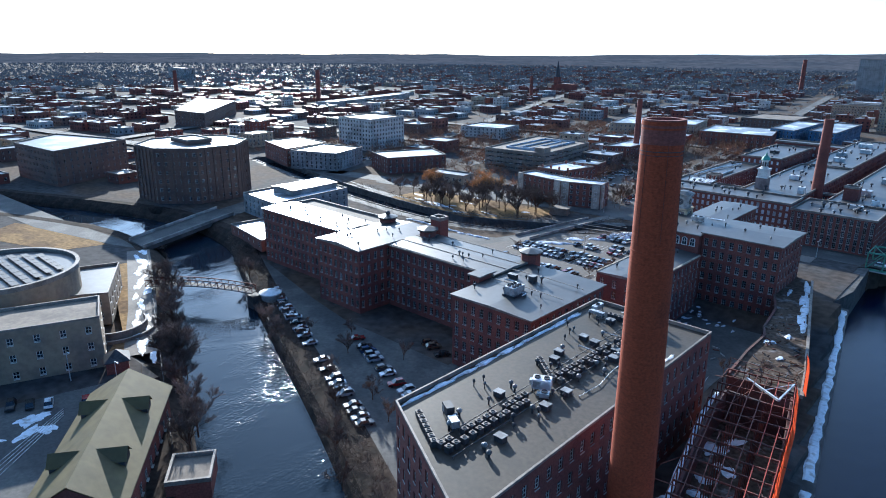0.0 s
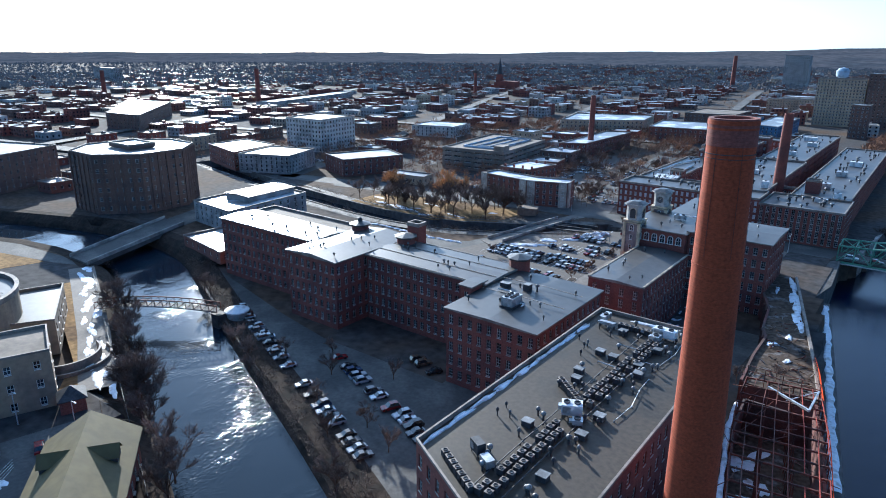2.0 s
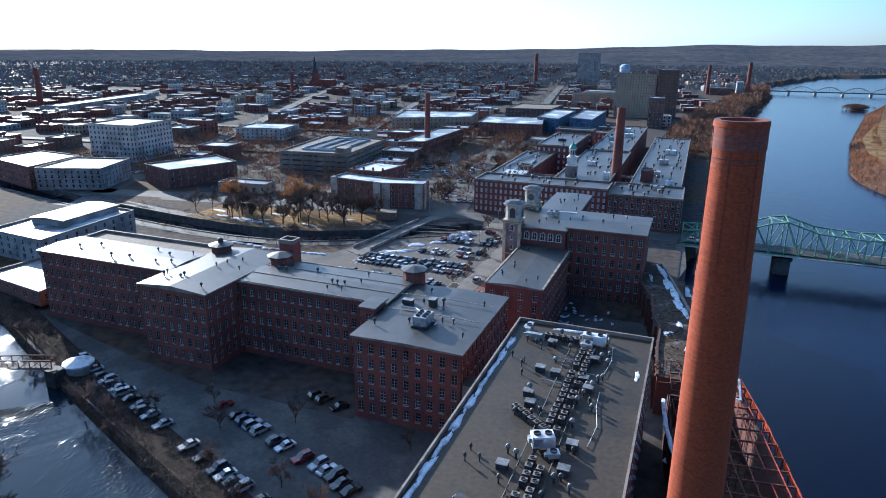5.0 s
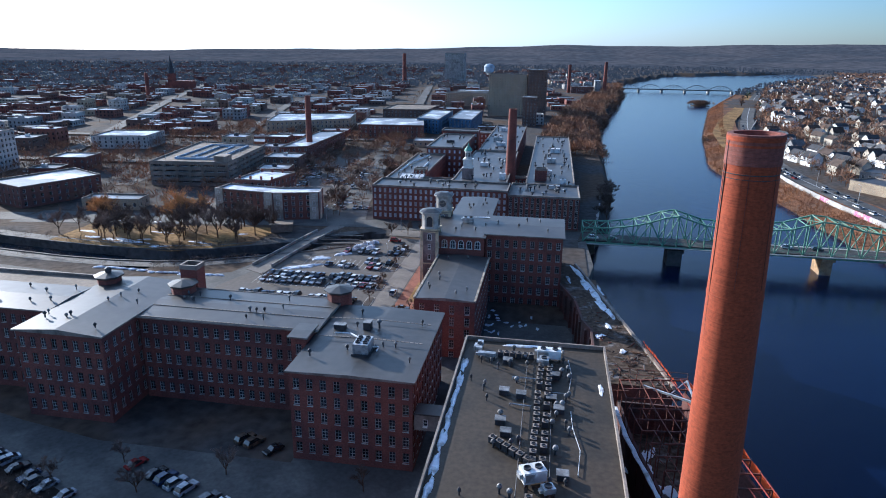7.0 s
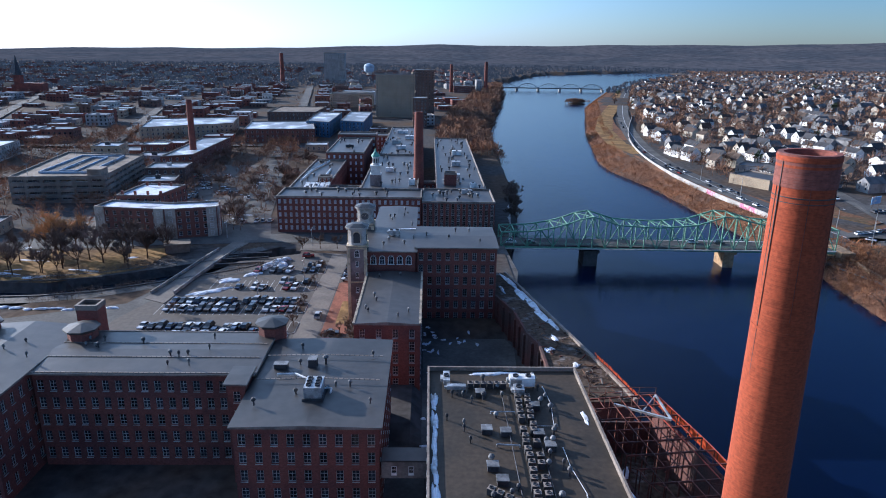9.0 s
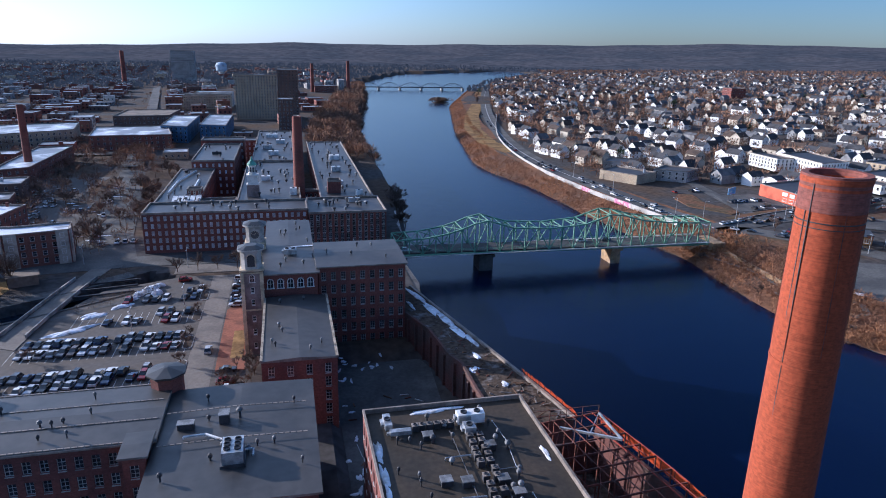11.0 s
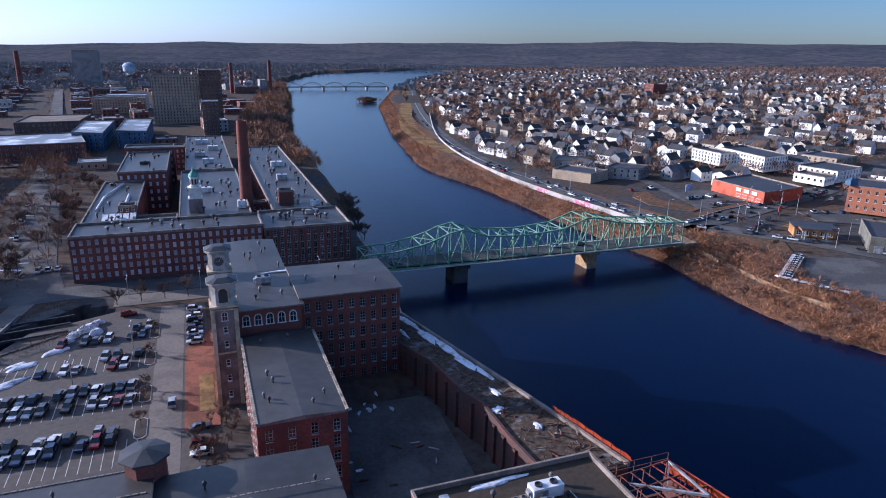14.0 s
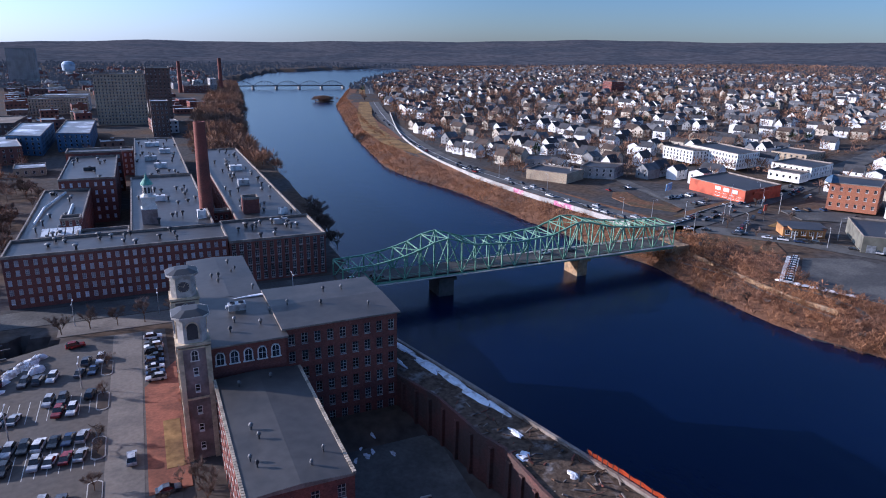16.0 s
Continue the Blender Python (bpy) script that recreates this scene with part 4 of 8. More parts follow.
def rooftop_unit(x, y, z, w, d, h, rz=0, m=WHITE_METAL, fans=2, label="white rooftop air handling unit on a steel frame", plain=False):
    ob = thing("rooftop_unit", label, "air conditioner", x, y, z, rz)
    if plain:
        part("casing", Shape().box(-w / 2, -d / 2, 0, w / 2, d / 2, h), m, ob)
        part("fan", Shape().tube([(h, 0.55), (h + 0.25, 0.55), (h + 0.25, 0.45), (h + 0.1, 0.42)], 12), METAL_DARK, ob)
        return
    for sx in (-1, 1):
        for sy in (-1, 1):
            part("leg", Shape().box(sx * (w / 2 - 0.2) - 0.08, sy * (d / 2 - 0.2) - 0.08, 0, sx * (w / 2 - 0.2) + 0.08, sy * (d / 2 - 0.2) + 0.08, 0.6), METAL_DARK, ob)
    part("casing", Shape().box(-w / 2, -d / 2, 0.6, w / 2, d / 2, h), m, ob)
    part("panel", Shape().box(-w / 2 + 0.2, -d / 2 - 0.03, 0.9, -0.1, -d / 2, h - 0.3), METAL, ob)
    part("hood", Shape().prism([(-w / 2 - 0.5, -d / 4), (-w / 2, -d / 4), (-w / 2, d / 4), (-w / 2 - 0.5, d / 4)], h * 0.5, h * 0.8), METAL, ob)
    for k in range(fans):
        f = Shape().tube([(h, 0.55), (h + 0.25, 0.55), (h + 0.25, 0.45), (h + 0.1, 0.42)], 14)
        part("fan", f, METAL_DARK, ob, at=pose(-w / 2 + w * (k + 0.5) / fans, 0, 0))


def pipe_run(pts, z, r=0.12, m=METAL, label="pale insulated pipe run on a roof"):
    s = Shape()
    for a, b in zip(pts, pts[1:]):
        s.beam((*a, z), (*b, z), r * 2, n=6)
    for a in pts:
        s.box(a[0] - 0.1, a[1] - 0.1, z - 0.4, a[0] + 0.1, a[1] + 0.1, z)
    solo("roof_pipe", s, m, label, "pipe", group="roof pipes")


RZ = 20.8
rng = random.Random(4)
# spine of condensers and pipes along the flat roof
for y in [64 + 1.75 * k for k in range(38)]:
    if not (86.5 < y < 93) and not 124 < y < 131:
        for dx in (-0.8, 0.8):
            if rng.random() < 0.86:
                condenser(-58.4 + dx + 0.02 * (y - 64) + rng.uniform(-0.12, 0.12), y + rng.uniform(-0.2, 0.2), RZ, rng.choice((0, 90)))
for k in range(7):
    condenser(-68.0 + 1.25 * k, 67.9 - 0.72 * k, RZ, -28)
for k in range(6):
    condenser(-66 + 1.2 * k, 127.9, RZ)
for k in range(6):
    condenser(-64.8 + 1.1 * k, 98.2 - 0.9 * k, RZ, -30)
for x in (-60.6, -56.0):
    pipe_run([(x, 63 + 7 * k) for k in range(10)], RZ + 0.5, 0.09, METAL_DARK, "dark pipe rack along the roof")
rooftop_unit(-56.6, 128.2, RZ, 4.6, 1.9, 2.3, 0)
rooftop_unit(-57.5, 125.4, RZ, 1.8, 2.2, 1.7, 0, METAL, 1, "grey metal rooftop unit")
rooftop_unit(-58.4, 89.6, RZ, 3.4, 2.2, 2.4, 25)
rooftop_unit(-56.2, 87.2, RZ, 1.7, 1.5, 1.4, 25, METAL, 1, "grey metal rooftop unit")
rooftop_unit(-64.6, 71.4, RZ, 2.4, 1.4, 2.3, -28, METAL_DARK, 0, "dark rooftop duct box beside condensers")
rooftop_unit(-61.6, 69.4, RZ, 2.2, 1.4, 1.8, -28, METAL, 0, "grey rooftop duct box beside condensers")
rooftop_unit(-70.3, 129.6, RZ, 1.2, 3.6, 1.6, 0, METAL, 1, "grey metal rooftop unit by a parapet")
rooftop_unit(-68.6, 126.6, RZ, 3.4, 1.0, 1.3, 0, METAL, 0, "long grey duct box on a roof")
for x, y in ((-64.4, 125.2), (-55.4, 120.8), (-64.2, 113.5), (-54.7, 109), (-64.1, 103.9), (-63.0, 100.6), (-54.2, 91.2), (-62.6, 82.6), (-53.9, 71.9), (-54.2, 84.6), (-61.2, 112.8), (-56, 112.3)):
    skylight(x, y, RZ)
for k in range(44):
    y = rng.uniform(66, 131)
    roof_vent(-58.6 + rng.choice((-1, 1)) * rng.uniform(2.0, 6.5), y, RZ, rng.uniform(0.5, 1.2), rng.uniform(0.2, 0.36), rng.random() < 0.75)
for k in range(10):
    roof_vent(rng.uniform(-71, -66), rng.uniform(74, 128), RZ, rng.uniform(0.6, 1.0), 0.18, rng.random() < 0.5)
pipe_run([(-52.8, 128), (-52.3, 122), (-53.0, 115), (-56, 115)], RZ + 0.3, 0.06)
pipe_run([(-52.7, 109), (-52.5, 104), (-51.5, 98), (-52, 92)], RZ + 0.3, 0.06)
pipe_run([(-62.9, 109.5), (-59.4, 109.2)], RZ + 0.5, 0.15)
pipe_run([(-63, 119.0), (-59, 119)], RZ + 0.5, 0.12)


def snow_patch(x, y, z, rx, ry, rz=0, seed=0, h=0.12, label="thin patch of old snow"):
    """A low drift with an uneven rim."""
    r = random.Random(seed)
    n = 26
    s = Shape()
    ph = [r.uniform(0, 6.28) for _ in range(4)]

    def rim(a, k):
        q = 1 + 0.22 * math.sin(2 * a + ph[0]) + 0.16 * math.sin(3 * a + ph[1]) + 0.12 * math.sin(5 * a + ph[2]) + 0.08 * math.sin(9 * a + ph[3])
        return (rx * k * q * math.cos(a), ry * k * q * math.sin(a))
    levels = [(1.0, -0.03), (0.8, h * 0.6), (0.45, h * 0.95)]
    idx = []
    for k, zz in levels:
        idx.append(len(s.v))
        s.v += [(*rim(2 * math.pi * i / n, k), zz + (r.uniform(-0.15, 0.15) * h if zz > 0 else 0)) for i in range(n)]
    for a, b in zip(idx, idx[1:]):
        for i in range(n):
            j = (i + 1) % n
            s.f.append((a + i, a + j, b + j, b + i)); s.m.append(0)
    s.f.append(tuple(idx[-1] + i for i in range(n))); s.m.append(0)
    return solo("snow_patch", s, SNOW, label, "snow", group="snow patches", at=pose(x, y, z, 0, 0, rz))


for k in range(9):
    snow_patch(-72.6, 72 + k * 6.4, RZ + 0.02, 0.55, 3.4, 0, k, 0.2, "thin line of snow along a parapet")
snow_patch(-61.5, 133.3, RZ + 0.02, 4.6, 0.6, 2, 31, 0.2, "thin line of snow along a parapet")
snow_patch(-47.2, 118, RZ + 0.02, 0.4, 2.2, 5, 32)
snow_patch(-78.5, 229.5, 22.6, 5.5, 0.5, 4, 33, 0.15, "strip of snow on a roof")
# roof things on the other mills
ob = thing("rooftop_unit", "large pale rooftop cooling unit with four fans", "air conditioner", -94.6, 129.6, 18.3, 0)
part("skid", Shape().box(-1.9, -2.6, 0, 1.9, 2.6, 0.5), METAL_DARK, ob)
part("casing", Shape().box(-1.6, -2.3, 0.5, 1.6, 2.3, 2.6), METAL, ob)
for sx in (-0.8, 0.8):
    for sy in (-1.2, 0, 1.2):
        part("fan", Shape().tube([(2.6, 0.52), (2.9, 0.52), (2.9, 0.44), (2.7, 0.4)], 14), METAL_DARK, ob, at=pose(sx, sy, 0))
part("pipe", Shape().beam((1.7, 1.2, 0.7), (3.0, 1.2, 0.7), 0.25).beam((3.0, 1.2, 0.7), (3.0, -0.6, 0.7), 0.25), WHITE_METAL, ob)
pipe_run([(-103, 136.6), (-99.5, 136.8), (-96.4, 134.5)], 18.75, 0.22, WHITE_METAL)
skylight(-103, 140.2, 18.2, 2.6, 1.4, 1.0)
skylight(-96.8, 141, 18.3, 1.6, 2.0, 1.7)
roof_vent(-94.3, 141.6, 18.4, 1.4, 0.4)
for x0, x1, y0, y1, z, n in ((-106, -84, 121, 151, 18.25, 10), (-148, -110, 139, 153, 18.9, 13), (-170, -153, 126, 156, 19.5, 9), (-218, -174, 137, 148, 19.2, 9), (-90, -77, 169, 202, 16.55, 8), (-76, -55, 210, 229, 23.0, 5), (-92, -78, 208, 229, 22.4, 5), (-90, -79, 234, 259, 22.2, 7), (-136, -80, 306, 320, 15.6, 16), (-74, -47, 306, 328, 14.4, 16), (-104, -81, 326, 560, 15.3, 60), (-68, -48, 334, 510, 13.9, 46), (-132, -114, 408, 468, 19.4, 8), (-137, -124, 326, 400, 15.1, 14)):
    for k in range(n):
        far = y0 > 300
        roof_vent(rng.uniform(x0, x1), rng.uniform(y0, y1), z, rng.uniform(0.4, 1.0) * (1.6 if far else 1), rng.uniform(0.18, 0.3) * (2.2 if far else 1), rng.random() < 0.6)
for x, y, z, w, d, h, rz, m in ((-84.6, 221.5, 22.4, 3.6, 2.0, 2.0, 0, METAL), (-130.5, 322.8, 15.7, 1, 1, 1, 0, METAL), (-82, 337, 15.2, 3.0, 3.0, 3, 0, WHITE_METAL), (-95, 372, 15.2, 4, 3, 2.2, 0, WHITE_METAL), (-52, 338, 13.9, 3, 2, 2.4, 20, WHITE_METAL), (-56, 322, 14.4, 5, 1.6, 1.8, 0, METAL), (-60, 360, 13.9, 5, 4, 2.6, 0, METAL), (-92, 450, 15.6, 6, 3, 2.4, 0, WHITE_METAL), (-96, 475, 15.6, 6, 3, 2.4, 0, METAL), (-88, 500, 15.6, 6, 4, 2.4, 0, WHITE_METAL), (-94, 530, 15.6, 8, 4, 2.4, 0, WHITE_METAL), (-58, 400, 13.9, 5, 4, 2.6, 0, METAL), (-56, 440, 13.9, 6, 4, 2.6, 0, WHITE_METAL), (-123, 430, 19.4, 5, 2, 1.5, 0, METAL_DARK)):
    rooftop_unit(x, y, z, w, d, h, rz, m, 2 if w > 2 else 1, "boxy metal rooftop unit on a mill roof", y > 300)
# skylights, roof houses and walls on the mills beyond the street
for k in range(5):
    s = Shape(); s.face([(-1.0, -3, 0.3), (1.0, -3, 0.3), (1.0, 3, 1.3), (-1.0, 3, 1.3)]); s.box(-1.1, 2.9, 0, 1.1, 3.1, 1.35); s.box(-1.1, -3.1, 0, 1.1, -2.9, 0.3)
    solo("roof_skylight", s, WHITE_METAL, "sloping pale skylight on a mill roof", "skylight", "roof skylights", at=pose(-132 + k * 2.4, 331, 15.1))
pipe_run([(-136.5, 345), (-136, 370), (-131, 398)], 15.8, 0.5, WHITE_METAL, "long pale duct on a mill roof")
pipe_run([(-126.5, 350), (-126.5, 372)], 15.8, 0.7, METAL, "long pale duct on a mill roof")
building("roof_house", "brick penthouse with windows on a mill roof", "penthouse", -128, 339, -121.8, 345, 15.1, 18.2, (3, 2), 1, "flat", win=WIN_SMALL, wsize=(0.95, 1.5), base=0.6, top=0.6)
building("roof_house", "tall brick penthouse on a mill roof", "penthouse", -66, 343, -60, 349, 13.8, 20, (0, 0), 0, "flat", faces="")
building("roof_house", "low brick block between mill wings", "penthouse", -78.8, 352.5, -70.5, 356.5, -0.5, 13.5, (4, 2), 4, "flat", win=WIN_SMALL, wsize=(0.95, 1.5))
building("mill", "pale-roofed link between mill wings", "mill", -121.6, 322.6, -106.6, 334, -0.5, 15.2, (5, 3), 5, "flat", faces="", brick=BRICK)
building("mill", "red brick mill beyond the pale roof", "mill", -136, 472, -110, 486, -0.5, 22, (8, 4), 5, "flat", win=WIN_PALE, wsize=(1.15, 1.95), joined=True)
building("mill", "dark mill range closing the yard", "mill", -140, 520, -105, 536, -0.5, 15, (12, 5), 4, "flat", win=WIN_PALE, wsize=(1.15, 1.95), joined=True)


def cupola(x, y, z):
    ob = thing("cupola", "white tiered bell cupola with a green copper dome", "cupola", x, y, 0)
    part("tower", Shape().box(-2.6, -2.6, -0.5, 2.6, 2.6, z), PAINT_TOWER, ob)
    part("stage", Shape().box(-2.2, -2.2, z, 2.2, 2.2, z + 4.2).box(-2.7, -2.7, z, 2.7, 2.7, z + 0.4).box(-2.6, -2.6, z + 4.0, 2.6, 2.6, z + 4.5), TRIM, ob)
    part("lantern", Shape().tube([(z + 4.5, 1.9), (z + 5.2, 1.9), (z + 5.2, 1.55), (z + 8.2, 1.55), (z + 8.2, 1.9), (z + 8.6, 1.9)], 8), TRIM, ob)
    for k in range(8):
        a = 2 * math.pi * (k + 0.5) / 8
        # flat dark arch on each lantern side
        d = Shape(); d.face([(px, -0.02, pz) for px, pz in arch_pts(0.75, 2.2)])
        part("louvre", d, METAL_DARK, ob, at=pose(0, 0, z + 5.6, 0, 0, 45 * k + 22.5) @ pose(0, -1.47, 0))
    part("dome", Shape().tube([(z + 8.6, 2.1), (z + 9.3, 1.9), (z + 10.2, 1.2), (z + 11, 0.5), (z + 12.6, 0.08)], 12), COPPER, ob, "green copper dome")


cupola(-99.5, 336, 20.5)

# ---- yards, car parks and streets ----
def slab(name, poly, z, m, label, category, t=0.12):
    return solo(name, Shape().prism(poly, z - t, z), m, label, category, kind="structure")


LOT = mat("dusty car park asphalt", (0.088, 0.074, 0.062), 0.85, grain=0.8, stain=0.07, vary=0.2, second=(0.085, 0.075, 0.067))
slab("parking_lot", [(-168, 166), (-103, 166), (-98.5, 200), (-99, 272), (-122, 273), (-146, 262), (-158, 236), (-168, 205)], 0.06, LOT, "dusty asphalt car park with faded bays", "parking lot")
slab("driveway", [(-112.4, 168), (-105.6, 168), (-105, 272), (-112, 272)], 0.09, PAVING, "pale worn driveway through a car park", "driveway")
slab("courtyard", [(-104.8, 196), (-97.4, 196), (-97.4, 250), (-104.8, 238)], 0.12, BRICK_PAVE, "red brick paved forecourt", "pavement")
slab("lawn", [(-101.5, 203), (-98.2, 203), (-98.2, 221), (-101.5, 221)], 0.17, GRASS, "small yellow winter lawn", "lawn")
slab("parking_lot", [(-225, 125), (-172, 103), (-112, 80), (-75, 69), (-74.2, 136), (-107, 136), (-107, 118), (-150, 118), (-172, 122), (-222, 134)], -2.14, ASPHALT, "dark asphalt yard beside the canal", "parking lot")
slab("parking_lot", [(-75, 139), (-51, 139), (-51, 160), (-49, 192), (-54, 207), (-75, 207)], -2.1, ASPHALT, "shaded asphalt yard between mills", "parking lot")
slab("road", [(-420, 232), (-300, 214), (-204, 204), (-170, 218), (-164, 238), (-152, 226), (-160, 206), (-166, 194), (-222, 180), (-420, 205)], 0.05, ASPHALT, "asphalt street beside the upper canal", "road")
slab("road", [(-300, 262), (-180, 282), (-140, 287), (-45, 286), (-43, 299), (-140, 300), (-185, 297), (-300, 284)], 0.1, ASPHALT, "wide asphalt street leading to the bridge", "road")
slab("road", [(-175, 296), (-143, 300), (-150, 330), (-175, 500), (-190, 500), (-168, 330)], 0.07, ASPHALT, "asphalt street beside mills", "road")
slab("parking_lot", [(-240, 305), (-176, 305), (-182, 400), (-240, 345)], 0.05, LOT, "asphalt car park with melting snow", "parking lot")
slab("pavement", [(-126, 276), (-60, 276), (-60, 285.5), (-126, 286)], 0.14, PAVING, "pale pavement beside a street", "pavement")
ob = thing("street_bridge", "low street bridge over the upper canal", "bridge")
part("deck", Shape().prism([(-158, 218), (-156.5, 238), (-153.5, 262), (-149, 286), (-156, 286), (-160, 262), (-163, 238), (-166, 222)], -0.5, 0.22), PAVING, ob, "pale worn roadway")
for ps in (((-157.8, 226), (-156.3, 240), (-153.3, 262), (-151, 275)), ((-165.4, 226), (-163.2, 240), (-160.2, 262), (-158, 275))):
    for a, b in zip(ps, ps[1:]):
        part("parapet", Shape().beam((*a, 0.75), (*b, 0.75), 0.4, 1.1), GRANITE, ob)
for y in (256, 262, 268):
    solo("lock_beam", Shape().beam((-154, y, 0.5), (-136, y + 3.5, 0.5), 0.5, 0.6), METAL_DARK, "dark steel beam across a canal lock", "beam", "lock beams")
solo("gatehouse", Shape().box(-4.5, -3, 0, 4.5, 3, 3.4).box(-5, -3.5, 3.4, 5, 3.5, 3.7), [ROOF_BROWN], "small flat-roofed brown gatehouse by a canal", "hut", at=pose(-174, 274, 0, 0, 0, 20))


def kerb_island(x, y, w, d):
    ob = thing("traffic_island", "kerbed planting island of bare soil in a car park", "traffic island", x, y, 0.06, group="car park islands")
    out = [(sx * (w - 0.7 * (k == 0)) , sy * (d - 0.7 * (k == 1))) for sx, sy, ks in ((-1, -1, (0, 1)), (1, -1, (1, 0)), (1, 1, (0, 1)), (-1, 1, (1, 0))) for k in (ks[::-1])]
    part("kerb", Shape().prism(out, 0, 0.16), CONCRETE, ob)
    part("soil", Shape().prism([(a * 0.86, b * 0.93) for a, b in out], 0.1, 0.2), SOIL, ob)


for x, y in ((-113.4, 235), (-113.5, 215.5), (-113.6, 200), (-113.0, 252), (-152.5, 216), (-151, 197)):
    kerb_island(x, y, 1.3, 4.2)
for k in range(24):
    for y in (191.6, 214.2, 235.6):
        if y > 230 and k < 5:
            continue
        solo("bay_line", Shape().box(-0.06, -4.9, 0, 0.06, 4.9, 0.012), PAINT_LINE, "faded white parking bay line", "road marking", "parking lines", at=pose(-160 + 2.0 + k * 2.0, y, 0.065)) if -160 + 2 + k * 2 < -113.5 else None
for k in range(8):
    solo("bay_line", Shape().box(-0.06, -2.5, 0, 0.06, 2.5, 0.012), PAINT_LINE, "faded white parking bay line", "road marking", "parking lines", at=pose(-72 + k * 2.7, 158, -2.09, 0, 0, 8))

# riverside terrace, ruined shell and steel frame
RUIN = brick_mat("ruined brick", (0.12, 0.05, 0.04), (0.08, 0.05, 0.042))
DEBRIS = mat("rubble", (0.085, 0.062, 0.045), 0.95, grain=1.0, stain=0.25, vary=0.5, second=(0.16, 0.145, 0.135), mask=0.6, bump=0.3, spec=0.1)
OUT = [(-48, 229), (-37.2, 184), (-31.5, 160), (-28.6, 146)]       # riverside edge
INN = [(-53.1, 207.9), (-49.0, 195.5), (-47.2, 180), (-45.2, 174), (-45.2, 161), (-44.2, 146)]
TZ = 7.5


def terrace():
    ob = thing("terrace", "rubble-topped brick terrace above the river", "terrace")
    poly = INN + OUT[::-1] + [(-53.1, 231.4)]
    part("wall", Shape().prism(poly, -21, TZ - 0.3), RUIN, ob)
    part("rubble", Shape().prism(poly, TZ - 0.3, TZ), DEBRIS, ob)
    for a, b in zip(OUT, OUT[1:]):
        part("coping", Shape().beam((*a, TZ + 0.25), (*b, TZ + 0.25), 0.7, 0.8), COPING, ob)
    for a, b in zip(INN, INN[1:]):
        part("inner_wall", Shape().beam((*a, TZ + 0.15), (*b, TZ + 0.15), 0.6, 0.7), RUIN, ob)
        d = Vector(b) - Vector(a)
        for k in range(max(1, int(d.length / 4))):
            c = Vector(a).lerp(Vector(b), (k + 0.5) / max(1, int(d.length / 4)))
            part("buttress", Shape().box(c.x - 0.55, c.y - 0.5, -2.2, c.x + 0.3, c.y + 0.5, TZ - 1), RUIN, ob)


terrace()


def on_terrace(y):
    return lerp_tab(sorted((b, a) for a, b in INN), y) + 1, lerp_tab(sorted((b, a) for a, b in OUT), y) - 1


for k in range(110):
    t = rng.random()
    y = 147 + 45 * t * t
    lo, hi = on_terrace(y)
    L = rng.uniform(0.5, 3.0)
    s = Shape().beam((0, 0, 0), (L * rng.uniform(0.5, 1), L * rng.uniform(-0.5, 0.5), rng.uniform(0, 0.9)), rng.uniform(0.08, 0.3))
    solo("debris", s, rng.choice((COPING, STEEL_RUST, METAL_DARK, BARK, BARK)), "broken plank or beam lying in rubble", "debris", "rubble pieces", at=pose(rng.uniform(lo, hi), y, TZ + 0.03, 0, 0, rng.uniform(0, 360)))
for k, (x, y, rx, ry, rz) in enumerate(((-47.2, 221, 1.2, 6.5, 13), (-45.0, 210, 1.3, 6.0, 13), (-42.6, 201, 1.3, 6.0, 14), (-40.6, 191, 1.4, 6.0, 14), (-50.5, 214, 0.6, 3, 10), (-43, 171, 1.2, 1.6, 0), (-38.0, 163, 0.9, 1.2, 20), (-40.5, 178, 0.7, 2.0, 15))):
    snow_patch(x, y, TZ + 0.02, rx, ry, rz, 50 + k, 0.25)


